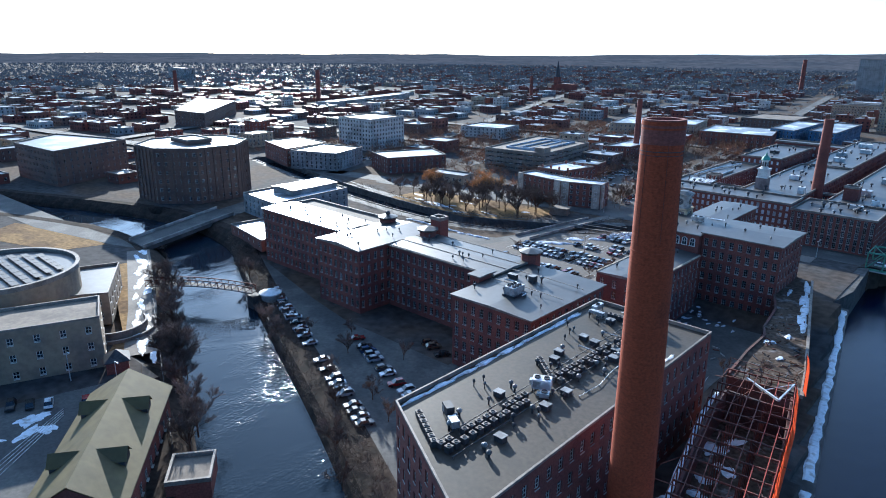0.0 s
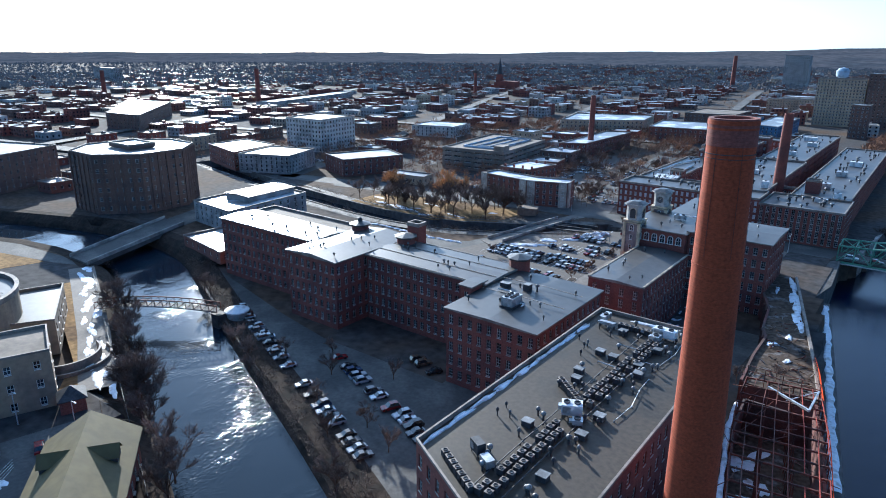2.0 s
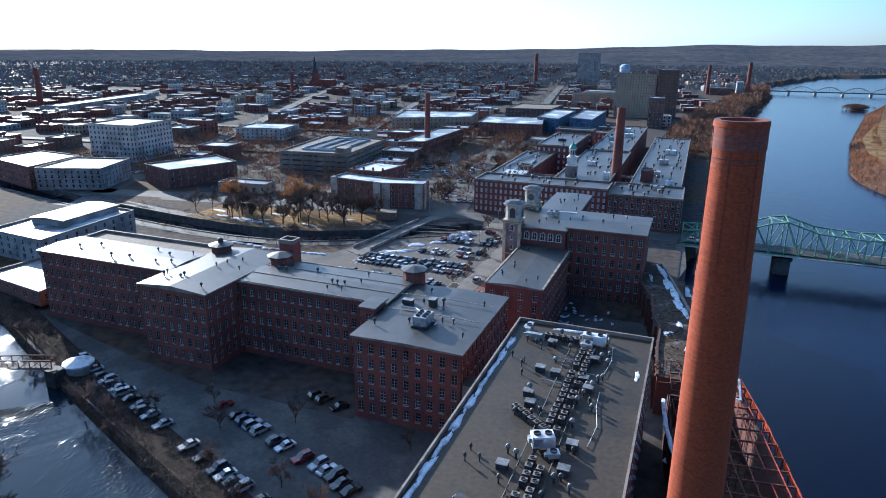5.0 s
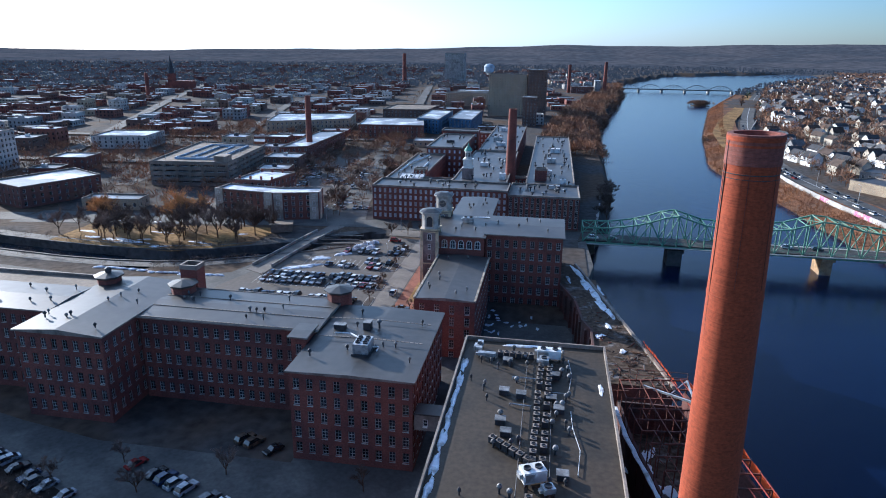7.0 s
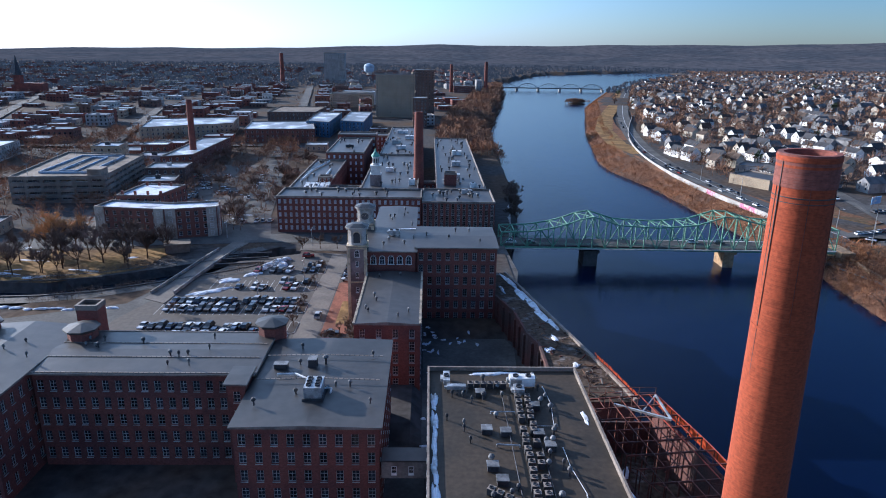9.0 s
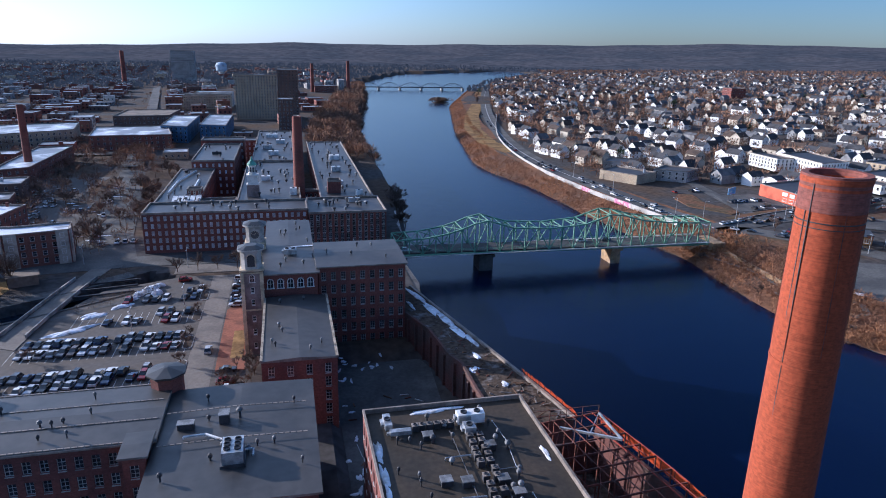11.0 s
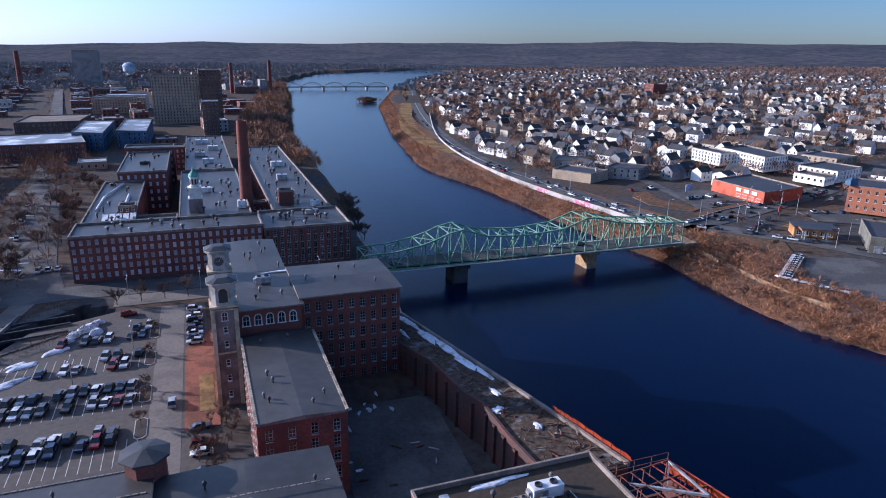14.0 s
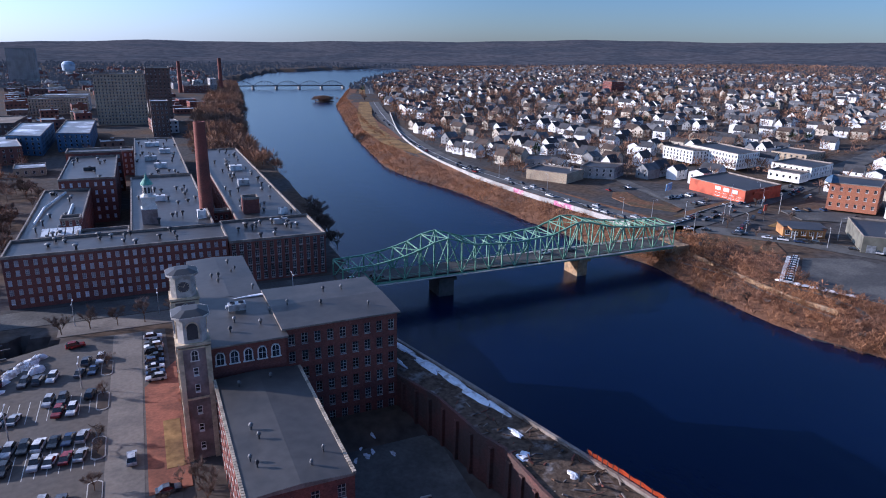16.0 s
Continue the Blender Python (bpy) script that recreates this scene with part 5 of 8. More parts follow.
def ruin():
    ob = thing("ruined_mill", "roofless brick mill shell with rusty roof beams", "ruin")
    outer, inner = [(70, -15.8), (84, -18.4), (101, -21.3), (121, -24.6), (137, -28.2)], [(70, -30), (91, -33.6), (103, -36.3), (124, -40.5), (137, -41.6)]
    X = lambda tab, y: lerp_tab(tab, y)
    loop = [(X(inner, 137), 137), (X(inner, 124), 124), (X(inner, 103), 103), (X(inner, 88), 88), (X(outer, 72), 72), (X(outer, 84), 84), (X(outer, 101), 101), (X(outer, 121), 121), (X(outer, 137), 137)]
    for k, (p, q) in enumerate(zip(loop, loop[1:] + loop[:1])):
        top = 11.6 if 4 <= k <= 7 else 8.4
        d = (Vector(q) - Vector(p)); n = Vector((-d.y, d.x)).normalized() * 0.5
        part("wall", Shape().prism([p, q, (q[0] + n.x, q[1] + n.y), (p[0] + n.x, p[1] + n.y)], -21, top), RUIN, ob)
    part("floor", Shape().prism(loop, -1.6, 1.2), DEBRIS, ob)
    ys = [88 + 3.77 * k for k in range(14)]
    zi, zo = 13.2, 14.4
    for y in ys:
        lo, hi = X(inner, y), X(outer, y)
        part("beam", Shape().beam((lo, y, zi), (hi, y, zo), 0.18, 0.34), STEEL_RUST, ob)
        for f in (0.0, 0.33, 0.66, 1.0):
            x = lo + (hi - lo) * f
            part("column", Shape().beam((x, y, 1.0), (x, y, zi + (zo - zi) * f), 0.2), STEEL_RUST, ob)
    for f in (0.0, 0.14, 0.3, 0.45, 0.6, 0.76, 0.9, 1.0):
        for y0, y1 in zip(ys[:-1], ys[1:]):
            p = [(X(inner, y) * (1 - f) + X(outer, y) * f, y, zi + 0.2 + (zo - zi) * f) for y in (y0, y1)]
            if rng.random() < 0.9:
                part("purlin", Shape().beam(p[0], p[1], 0.14), STEEL_RUST if f < 0.7 else STEEL_RED, ob)
    for k in range(34):
        y = rng.uniform(90, 135)
        x = rng.uniform(X(inner, y), X(outer, y))
        part("brace", Shape().beam((x, y, 13.6), (x + rng.uniform(-4, 4), y + rng.uniform(-5, 5), 14.0 + rng.uniform(-4, 1.0)), 0.1), STEEL_RUST, ob)
    for f in (0.0, 0.25, 0.5, 0.75, 1.0):     # railing at the far end
        x = X(inner, 137) * (1 - f) + X(outer, 137) * f
        part("post", Shape().beam((x, 137, 12), (x, 137, 16), 0.12), STEEL_RUST, ob)
    for z in (14.8, 16):
        part("rail", Shape().beam((X(inner, 137), 137, z), (X(outer, 137), 137, z), 0.1), STEEL_RUST, ob)
    part("truss", Shape().beam((-37, 135, 13.4), (-28.6, 127, 14.9), 0.4).beam((-28.6, 127, 14.9), (-28.4, 136.5, 14.6), 0.35).beam((-33, 131, 13.6), (-28.4, 136.5, 14.6), 0.2), METAL, ob, "pale fallen truss")


STEEL_RED = mat("red oxide steel", (0.36, 0.06, 0.035), 0.8, grain=2, stain=0.4, vary=0.3)
ruin()
for k in range(7):
    snow_patch(-36 + rng.uniform(-3, 5), 96 + k * 5.5, 1.25, rng.uniform(1.5, 3), rng.uniform(1, 2.5), rng.uniform(0, 90), 130 + k)
ob = thing("safety_fence", "bright orange netting along a ruined wall", "fence")
for fp, z0, z1 in (([(-33.0, 166), (-31.3, 159.5), (-28.5, 146)], TZ + 0.5, TZ + 1.9), ([(-28.0, 137), (-24.3, 121), (-21.0, 101), (-18.1, 84), (-15.5, 70)], 11.7, 14.3)):
    for p, q in zip(fp, fp[1:]):
        d = (Vector(q) - Vector(p)); n = Vector((-d.y, d.x)).normalized()
        s = Shape()
        m = 12
        for i in range(m):
            pa, pb = Vector(p).lerp(Vector(q), i / m), Vector(p).lerp(Vector(q), (i + 1) / m)
            sa, sb = 0.14 * math.sin(i * 1.9), 0.14 * math.sin((i + 1) * 1.9)
            s.face([(pa.x + n.x * 0.7, pa.y + n.y * 0.7, z0), (pb.x + n.x * 0.7, pb.y + n.y * 0.7, z0), (pb.x, pb.y, z1 + sb), (pa.x, pa.y, z1 + sa)])
        part("netting", s, ORANGE, ob)
        for i in range(0, m, 2):
            c = Vector(p).lerp(Vector(q), i / m)
            part("post", Shape().beam((c.x, c.y, z0 - 0.4), (c.x, c.y, z1 + 0.2), 0.1), METAL_DARK, ob)
# ledge at the foot of the river wall
led = [(-41, 243), (-33, 195), (-27.5, 160), (-22.5, 130), (-17, 100), (-12, 75), (0, 25)]
solo("river_ledge", Shape().prism([(x - 3.5, y) for x, y in led] + [(x + 2.4, y) for x, y in led][::-1], -21, -3.5), GRANITE_DARK, "dark stone ledge at the foot of a river wall", "ledge", kind="structure")
def snow_strip(pts, half, z, h, label, seed):
    """A long low ridge of snow with uneven edges."""
    r = random.Random(seed)
    pts = dense(pts, 2.5)
    s, rows = Shape(), []
    for k, (x, y) in enumerate(pts):
        a, b = pts[max(0, k - 1)], pts[min(len(pts) - 1, k + 1)]
        d = Vector((b[0] - a[0], b[1] - a[1])).normalized()
        l_, r_, hh = half * r.uniform(0.6, 1.15), half * r.uniform(0.6, 1.15), h * r.uniform(0.5, 1.1)
        rows.append([(x - d.y * u, y + d.x * u, z + v) for u, v in ((l_, 0), (l_ * 0.6, hh), (-r_ * 0.6, hh), (-r_, 0))])
    for p, q2 in zip(rows, rows[1:]):
        for k in range(3):
            s.face([p[k], p[k + 1], q2[k + 1], q2[k]])
    solo("snow_strip", s, SNOW, label, "snow")


snow_strip([(-39.6, 240), (-33.0, 200), (-27.5, 165), (-22.2, 133)], 1.1, -3.5, 0.3, "long strip of snow on a stone ledge", 5)
snow_strip([(-21.6, 129), (-16.6, 101), (-12.6, 84), (-8, 64)], 1.2, -3.5, 0.3, "long strip of snow on a stone ledge", 6)
snow_strip([(-42.2, 134), (-41.2, 124), (-37.0, 103), (-34.4, 91)], 0.55, 8.42, 0.25, "strip of snow on a ruined wall", 7)
# the bank upstream of the ledge
solo("river_wall", Shape().prism([(-43.5, 231.5), (-53, 231.5), (-53, 286), (-41.5, 286), (-40, 253)][::-1], -21, -0.2), GRANITE_DARK, "stone river wall below a street", "wall", kind="structure")
solo("river_wall", Shape().prism([(-44, 300), (-36.5, 300), (-32.3, 344), (-30, 372), (-44, 372)], -21, -0.3), GRANITE, "stone river wall below a mill", "wall", kind="structure")

# melting snow and rubbish in the shaded yard
ry_ = random.Random(77)
for k in range(27):
    x, y = (ry_.uniform(-75.0, -71.5), ry_.uniform(142, 204)) if k < 22 else (ry_.uniform(-71, -57), ry_.uniform(186, 205))
    snow_patch(x, y, ground_z(x, y) + 0.16, ry_.uniform(0.3, 0.8), ry_.uniform(0.3, 1.2), ry_.uniform(-20, 20), 300 + k, 0.12)
for k in range(26):
    s = Shape().box(-ry_.uniform(0.3, 1.6), -0.15, 0, ry_.uniform(0.3, 1.6), 0.15, ry_.uniform(0.1, 0.3))
    x, y = ry_.uniform(-73, -54), ry_.uniform(140, 180)
    solo("debris", s, ry_.choice((COPING, STEEL_RUST, BARK, CONCRETE)), "broken plank or beam lying in a yard", "debris", "rubble pieces", at=pose(x, y, ground_z(x, y) + 0.14, 0, 0, ry_.uniform(0, 360)))

# ---- along the canal ----
U, V = Vector((0.937, -0.35)), Vector((0.35, 0.937))     # along and across the canal


TAN_STONE = mat("buff civic stone", (0.30, 0.225, 0.15), 0.85, grain=0.8, stain=0.12, vary=0.15, second=(0.22, 0.17, 0.125))
OLIVE = mat("olive metal roof", (0.13, 0.104, 0.046), 0.7, grain=0.5, stain=0.12, vary=0.15, second=(0.11, 0.09, 0.044), spec=0.2)
P0 = Vector((-167.6, 53.2))
def q(u, v):
    p = P0 + U * u + V * v
    return (p.x, p.y)


poly_building("civic_hall", "buff stone civic hall with a flat roof", "hall", [q(-16, -62), q(0, -62), q(0, 0), q(-16, 0)], -1.5, 14, 5.5, 3, win=WIN_CITY, wsize=(1.4, 1.9), brick=TAN_STONE, roofmat=ROOF_BROWN)
ob = thing("arena", "round buff arena with solar panels on its flat roof", "arena", -218.5, 44, -1.5)
part("wall", Shape().tube([(0, 21), (17.4, 21)], 48, caps=False), TAN_STONE, ob)
part("parapet", Shape().tube([(16.9, 21.02), (16.9, 21.5), (18.3, 21.5), (18.3, 20.4), (17.0, 20.4)], 48, caps=False), COPING, ob)
part("roof", Shape().tube([(16.6, 20.5), (17.2, 20.5)], 48), ROOF, ob)
for i in range(-4, 5):
    w = math.sqrt(max(0, 17.5 ** 2 - (i * 3.4) ** 2))
    for k in range(int(w * 2 / 4.2)):
        x = -w + 4.2 * (k + 0.5)
        part("solar_panel", Shape().beam((x, i * 3.4, 17.75), (x + 3.9, i * 3.4, 17.75), 2.0, 0.1), METAL_DARK, ob, "dark solar panel")
ob = thing("curved_terrace", "curved pale stone terrace wall with planting", "terrace", -190, 64, -1.2)
for r, z in ((9, 3.6), (11.5, 2.2), (13, 1.0)):
    s = Shape()
    for k in range(14):
        a0, a1 = radians(-60 + 150 * k / 14), radians(-60 + 150 * (k + 1) / 14)
        s.prism([(r * math.cos(a0), r * math.sin(a0)), (r * math.cos(a1), r * math.sin(a1)), ((r - 0.5) * math.cos(a1), (r - 0.5) * math.sin(a1)), ((r - 0.5) * math.cos(a0), (r - 0.5) * math.sin(a0))][::1], 0, z)
    part("wall", s, COPING, ob)
poly_building("civic_wing", "low buff wing of a civic hall", "hall", [(-229, 66), (-203, 56.5), (-197, 66), (-224, 80)], -1.2, 9, 5, 2, win=WIN_CITY, wsize=(1.4, 1.9), brick=TAN_STONE, roofmat=ROOF)
prom = [(-262, 101.5), (-232, 89.5), (-200, 76.5), (-168, 62)]
solo("promenade", ribbon(prom, 4.2, 0.1), PAVING, "pale paved canal promenade", "pavement", kind="structure")
solo("lawn", ribbon([(-250, 89), (-222, 80), (-186, 68), (-172, 58)], 3.2, 0.06), GRASS, "strip of yellow winter grass by a promenade", "lawn", kind="structure")
for k in range(22):
    t = k / 21
    x, y = -258 + 92 * t, 100.5 - 38 * t
    snow_patch(x + rng.uniform(-2, 2), y + rng.uniform(-2.4, 2.4), 0.11, rng.uniform(2.0, 4.2), rng.uniform(0.7, 1.8), -22, 200 + k, 0.12)
ob = thing("railing", "dark metal railing along the canal", "railing")
rp = dense([(-262, 105), (-232, 93), (-200, 80), (-150, 60), (-120, 48)], 3)
for a in rp:
    part("post", Shape().box(a[0] - 0.05, a[1] - 0.05, -0.4, a[0] + 0.05, a[1] + 0.05, 1.2), METAL_DARK, ob)
s = Shape()
for a, b in zip(rp, rp[1:]):
    for z in (0.5, 1.15):
        s.beam((*a, z), (*b, z), 0.08)
part("rail", s, METAL_DARK, ob)


def foot_bridge():
    ob = thing("footbridge", "arched brown steel truss footbridge over the canal", "footbridge")
    a, b = Vector((-217.5, 86.0)), Vector((-185.5, 107.5))
    n = 16
    d = (b - a).normalized(); w = Vector((-d.y, d.x)) * 1.5
    rise = lambda t: 1.0 + 1.3 * 4 * t * (1 - t)
    pts = [(a.lerp(b, k / n), rise(k / n)) for k in range(n + 1)]
    s = Shape()
    for (p, z), (p2, z2) in zip(pts, pts[1:]):
        s.face([(p.x - w.x, p.y - w.y, z), (p2.x - w.x, p2.y - w.y, z2), (p2.x + w.x, p2.y + w.y, z2), (p.x + w.x, p.y + w.y, z)][::-1])
    part("deck", s, PAVING, ob)
    for sgn in (-1, 1):
        for nm, dz in (("bottom_chord", -0.3), ("top_chord", 1.9)):
            c = Shape()
            for (p, z), (p2, z2) in zip(pts, pts[1:]):
                c.beam((p.x + sgn * w.x, p.y + sgn * w.y, z + dz), (p2.x + sgn * w.x, p2.y + sgn * w.y, z2 + dz), 0.26)
            part(nm, c, COPING if dz < 0 else STEEL_RUST, ob)
        for (p, z) in pts:
            part("post", Shape().beam((p.x + sgn * w.x, p.y + sgn * w.y, z - 0.3), (p.x + sgn * w.x, p.y + sgn * w.y, z + 1.9), 0.18), STEEL_RUST, ob)
        for (p, z), (p2, z2) in zip(pts, pts[1:]):
            part("diagonal", Shape().beam((p.x + sgn * w.x, p.y + sgn * w.y, z - 0.2), (p2.x + sgn * w.x, p2.y + sgn * w.y, z2 + 1.8), 0.14), STEEL_RUST, ob)
    for p in (a, b):
        part("abutment", Shape().box(p.x - 1.7, p.y - 1.7, -6, p.x + 1.7, p.y + 1.7, -0.1), GRANITE_DARK, ob)


foot_bridge()
ob = thing("kiosk", "small round kiosk with a pale faceted roof", "kiosk", -182, 111.5, -2.2)
part("wall", Shape().tube([(0, 3.0), (2.6, 3.0)], 12), CONCRETE, ob)
part("roof", Shape().tube([(2.5, 3.8), (2.9, 3.8), (4.2, 0.3)], 12), WHITE_METAL, ob)

# road bridge over the canal
ob = thing("road_bridge", "low road bridge across the canal with stone parapets", "bridge")
part("deck", Shape().prism([(-276, 104), (-262, 104), (-286, 158), (-302, 158)][::1], -1.2, 0.9), ASPHALT, ob)
for xa, xb in ((-276, -302), (-262, -286)):
    part("parapet", Shape().beam((xa, 104, 1.3), (xb, 158, 1.3), 0.6, 1.4), GRANITE, ob)
slab("road", [(-302, 158), (-286, 158), (-300, 200), (-330, 262), (-345, 262), (-318, 200)], 0.07, ASPHALT, "asphalt street off a canal bridge", "road")
slab("road", [(-440, 74), (-330, 84), (-276, 98), (-262, 104), (-276, 104), (-330, 98), (-440, 92)], 0.07, ASPHALT, "asphalt street beside the canal", "road")
slab("lawn", [(-330, 62), (-285, 78), (-280, 96), (-320, 92), (-345, 80)], 0.06, GRASS, "yellow winter green beside a street", "lawn")

# station-like hall with an olive roof
def gable_hall():
    ob = thing("gabled_hall", "brick hall with an olive metal gable roof", "hall", -121.5, 36.2, -1.2, -35.3)
    L, W, e, r = 20, 7.6, 8.2, 13.0
    s = Shape()
    for p, qq in (((-L, -W), (L, -W)), ((L, -W), (L, W)), ((L, W), (-L, W)), ((-L, W), (-L, -W))):
        facade(s, p, qq, 0, e, 0, 0, 1, 1)
    for x, o in ((L, 1), (-L, -1)):
        s.face([(x, -W * o, e), (x, W * o, e), (x, 0, r - 0.3)])
    part("wall", s, BRICK_DARK, ob)
    t = Shape()
    for o in (-1, 1):
        a = [(-L - 0.8, o * (W + 0.9), e - 0.5), (L + 0.8, o * (W + 0.9), e - 0.5), (L + 0.8, 0, r), (-L - 0.8, 0, r)]
        t.face(a if o < 0 else a[::-1]); t.face([(x, y, z - 0.25) for x, y, z in (a[::-1] if o < 0 else a)])
    part("roof", t, OLIVE, ob)
    for x in (-9, 9):
        for o in (-1, 1):
            d = Shape()
            y0, y1, zf, zp = o * 6.2, o * 2.2, 10.4, 12.2
            # dormer fronts and cheeks are coloured dark to carry their shade
            d.face([(x - 1.7, y0, 9.1), (x + 1.7, y0, 9.1), (x + 1.7, y0, zf), (x, y0, zp), (x - 1.7, y0, zf)][::(1 if o < 0 else -1)], 1)
            for sx in (-1, 1):
                d.face([(x + sx * 2.0, y0 + o * 0.4, zf - 0.2), (x, y0 + o * 0.4, zp), (x, y1 - o * 1.2, zp), (x + sx * 2.0, y1 + o * 1.2, zf - 0.2)][::(1 if sx * o < 0 else -1)], 0)
                d.face([(x + sx * 1.7, y0, 9.1), (x + sx * 1.7, y0, zf), (x + sx * 1.7, y1, zf + 0.3)][::(1 if sx * o > 0 else -1)], 1)
            part("dormer", d, [OLIVE, METAL_DARK], ob)
    for k in range(9):
        part("window", WIN_MILL, None, ob, at=pose(L - 2.5 - k * 4.3, W + 0.02, 1.6, 0, 0, 180) @ pose(0, -0.05, 0))


gable_hall()
building("annex", "low annex with a flat buff gravel roof", "annex", -112, 42, -103, 50, -1.2, 3.2, (0, 0), 0, "flat", brick=BRICK_DARK, rz=-35, faces="", roofmat=ROOF_BROWN)
ob = thing("hut", "small red hut with a dark pyramid roof", "hut", -163.8, 54.6, -1.0, -20)
part("wall", Shape().box(-2.6, -2.6, 0, 2.6, 2.6, 4.2), BRICK, ob)
part("roof", Shape().tube([(4.1, 4.3), (4.3, 4.3), (6.6, 0.2)], 4), METAL_DARK, ob, at=pose(0, 0, 0, 0, 0, 45))
slab("parking_lot", [(-166, 20), (-128, 4), (-122, 26), (-140, 46), (-158, 52)], 0.05, ASPHALT, "dark asphalt yard with old rails", "parking lot")
for k in range(5):
    snow_patch(-150 + rng.uniform(-4, 4), 28 + rng.uniform(-6, 6), 0.06, rng.uniform(1.5, 4), rng.uniform(1, 2), rng.uniform(0, 180), 260 + k)
for k in range(4):
    solo("rail_track", Shape().beam((-153 + k * 1.0, 38 - k * 0.3, 0.12), (-134 + k * 1.6, 14, 0.12), 0.12), METAL, "worn steel rail set in a yard", "rail", "yard rails")

# ---- the city beyond ----
CITY_BRICK = [brick_mat("city brick", (0.20, 0.085, 0.06), (0.15, 0.07, 0.055)), BRICK_TAN, brick_mat("brown brick", (0.16, 0.10, 0.075), (0.12, 0.08, 0.065)),
              mat("grey render", (0.34, 0.33, 0.32), 0.85, grain=0.6, stain=0.1, vary=0.15), mat("pale render", (0.52, 0.50, 0.46), 0.85, grain=0.6, stain=0.1, vary=0.12), BRICK_DARK]
BLUE_CLAD = mat("blue cladding", (0.07, 0.14, 0.24), 0.6, grain=0.5, stain=0.1, vary=0.12)
WIN_C = window_mesh(1.5, 1.9, bars=(1, 2), sill=0)
WIN_BAND = window_mesh(6.0, 1.3, bars=(5, 1), sill=0)
CONCRETE_TAN = mat("tan garage concrete", (0.30, 0.25, 0.20), 0.85, grain=0.6, stain=0.1, vary=0.15)
NAMED = []


def city(label, poly, z1, bay=4.5, storeys=3, brick=0, win=WIN_C, wsize=(1.5, 1.9), joined=False, roofmat=ROOF_CITY, z0=-0.5, category="building", name="city_building", depth=0.25):
    area = sum(a[0] * b[1] - b[0] * a[1] for a, b in zip(poly, poly[1:] + poly[:1]))
    if area < 0:
        poly = poly[::-1]
    NAMED.append(poly)
    return poly_building(name, label, category, poly, z0, z1, bay, storeys, win=win, wsize=wsize, brick=CITY_BRICK[brick] if isinstance(brick, int) else brick, roofmat=roofmat, joined=joined, depth=depth)


def rect(x, y, w, d, rz=0):
    c, s_ = math.cos(radians(rz)), math.sin(radians(rz))
    return [(x + a * w / 2 * c - b * d / 2 * s_, y + a * w / 2 * s_ + b * d / 2 * c) for a, b in ((-1, -1), (1, -1), (1, 1), (-1, 1))]


city("grey stone office block with a blue-grey roof", [(-289, 166), (-258, 163), (-262, 210), (-291, 212)], 10, 4.5, 3, 3, wsize=(1.5, 1.9))
building("roof_house", "low blue-grey roof storey", "penthouse", -284, 180, -268, 208, 9.3, 12, (0, 0), 0, "y", 0.6, brick=CITY_BRICK[3], faces="", rz=3)
city("low brick annex with snow on its roof", [(-258, 141), (-226, 136), (-226, 152), (-256, 160)], 4.5, 5, 1, 0)
octo = [(-347 + 29 * math.cos(2 * math.pi * (k + 0.5) / 8), 171 + 29 * math.sin(2 * math.pi * (k + 0.5) / 8)) for k in range(8)]
tall = city("tall eight-sided brown brick building with ribs", octo, 29, 3.6, 6, 2, win=WIN_C, wsize=(1.5, 2.4), joined=True)
for k in range(8):
    a, b = octo[k], octo[(k + 1) % 8]
    for t in (0.0, 0.2, 0.4, 0.6, 0.8):
        x, y = a[0] + (b[0] - a[0]) * t + 347, a[1] + (b[1] - a[1]) * t - 171
        part("rib", Shape().box(x - 0.5, y - 0.5, 0, x + 0.5, y + 0.5, 28.5), CITY_BRICK[2], tall)
building("roof_house", "low plant room on a flat roof", "penthouse", -358, 164, -338, 178, 28.6, 31, (0, 0), 0, "flat", brick=CITY_BRICK[2], faces="", roofmat=ROOF_CITY)
city("big brown brick block with a snowy roof", [(-471, 117), (-417, 122), (-440, 172), (-500, 150)], 21, 4.5, 5, 2, joined=True)
city("long brick warehouse with a snow-white roof", [(-671, 315), (-622, 322), (-740, 425), (-812, 412)], 15, 5, 4, 2, joined=True)
city("tall pale office block", [(-430, 338), (-393, 340), (-397, 380), (-434, 376)], 25, 3.4, 7, 4, joined=True)
city("brick commercial block with snow on its roof", [(-378, 255), (-344, 268), (-356, 300), (-388, 290)], 12, 3.6, 4, 3, wsize=(1.5, 1.9))
city("long low brick block behind a street", [(-339, 294), (-312, 284), (-296, 322), (-322, 336)], 11, 4.0, 3, 0)
city("long dark brick block", [(-430, 268), (-384, 256), (-392, 296), (-430, 300)], 12, 4, 3, 0)
city("low tan building beside a park", [(-284, 290), (-256, 294), (-258, 306), (-286, 302)], 5.5, 5, 1, 1)
CREAM_WALL = mat("cream panel wall", (0.46, 0.40, 0.32), 0.8, grain=1, stain=0.2, vary=0.12)
APT = [(-215.5, 294.5), (-184, 290.5), (-164.5, 296.5), (-166.5, 308), (-186, 303), (-213.5, 307)]
ob = city("red and cream apartment block with a white roof edge", APT, 13, 3.4, 4, 0, roofmat=ROOF_WHITE)
ax, ay = sum(p[0] for p in APT) / 6, sum(p[1] for p in APT) / 6
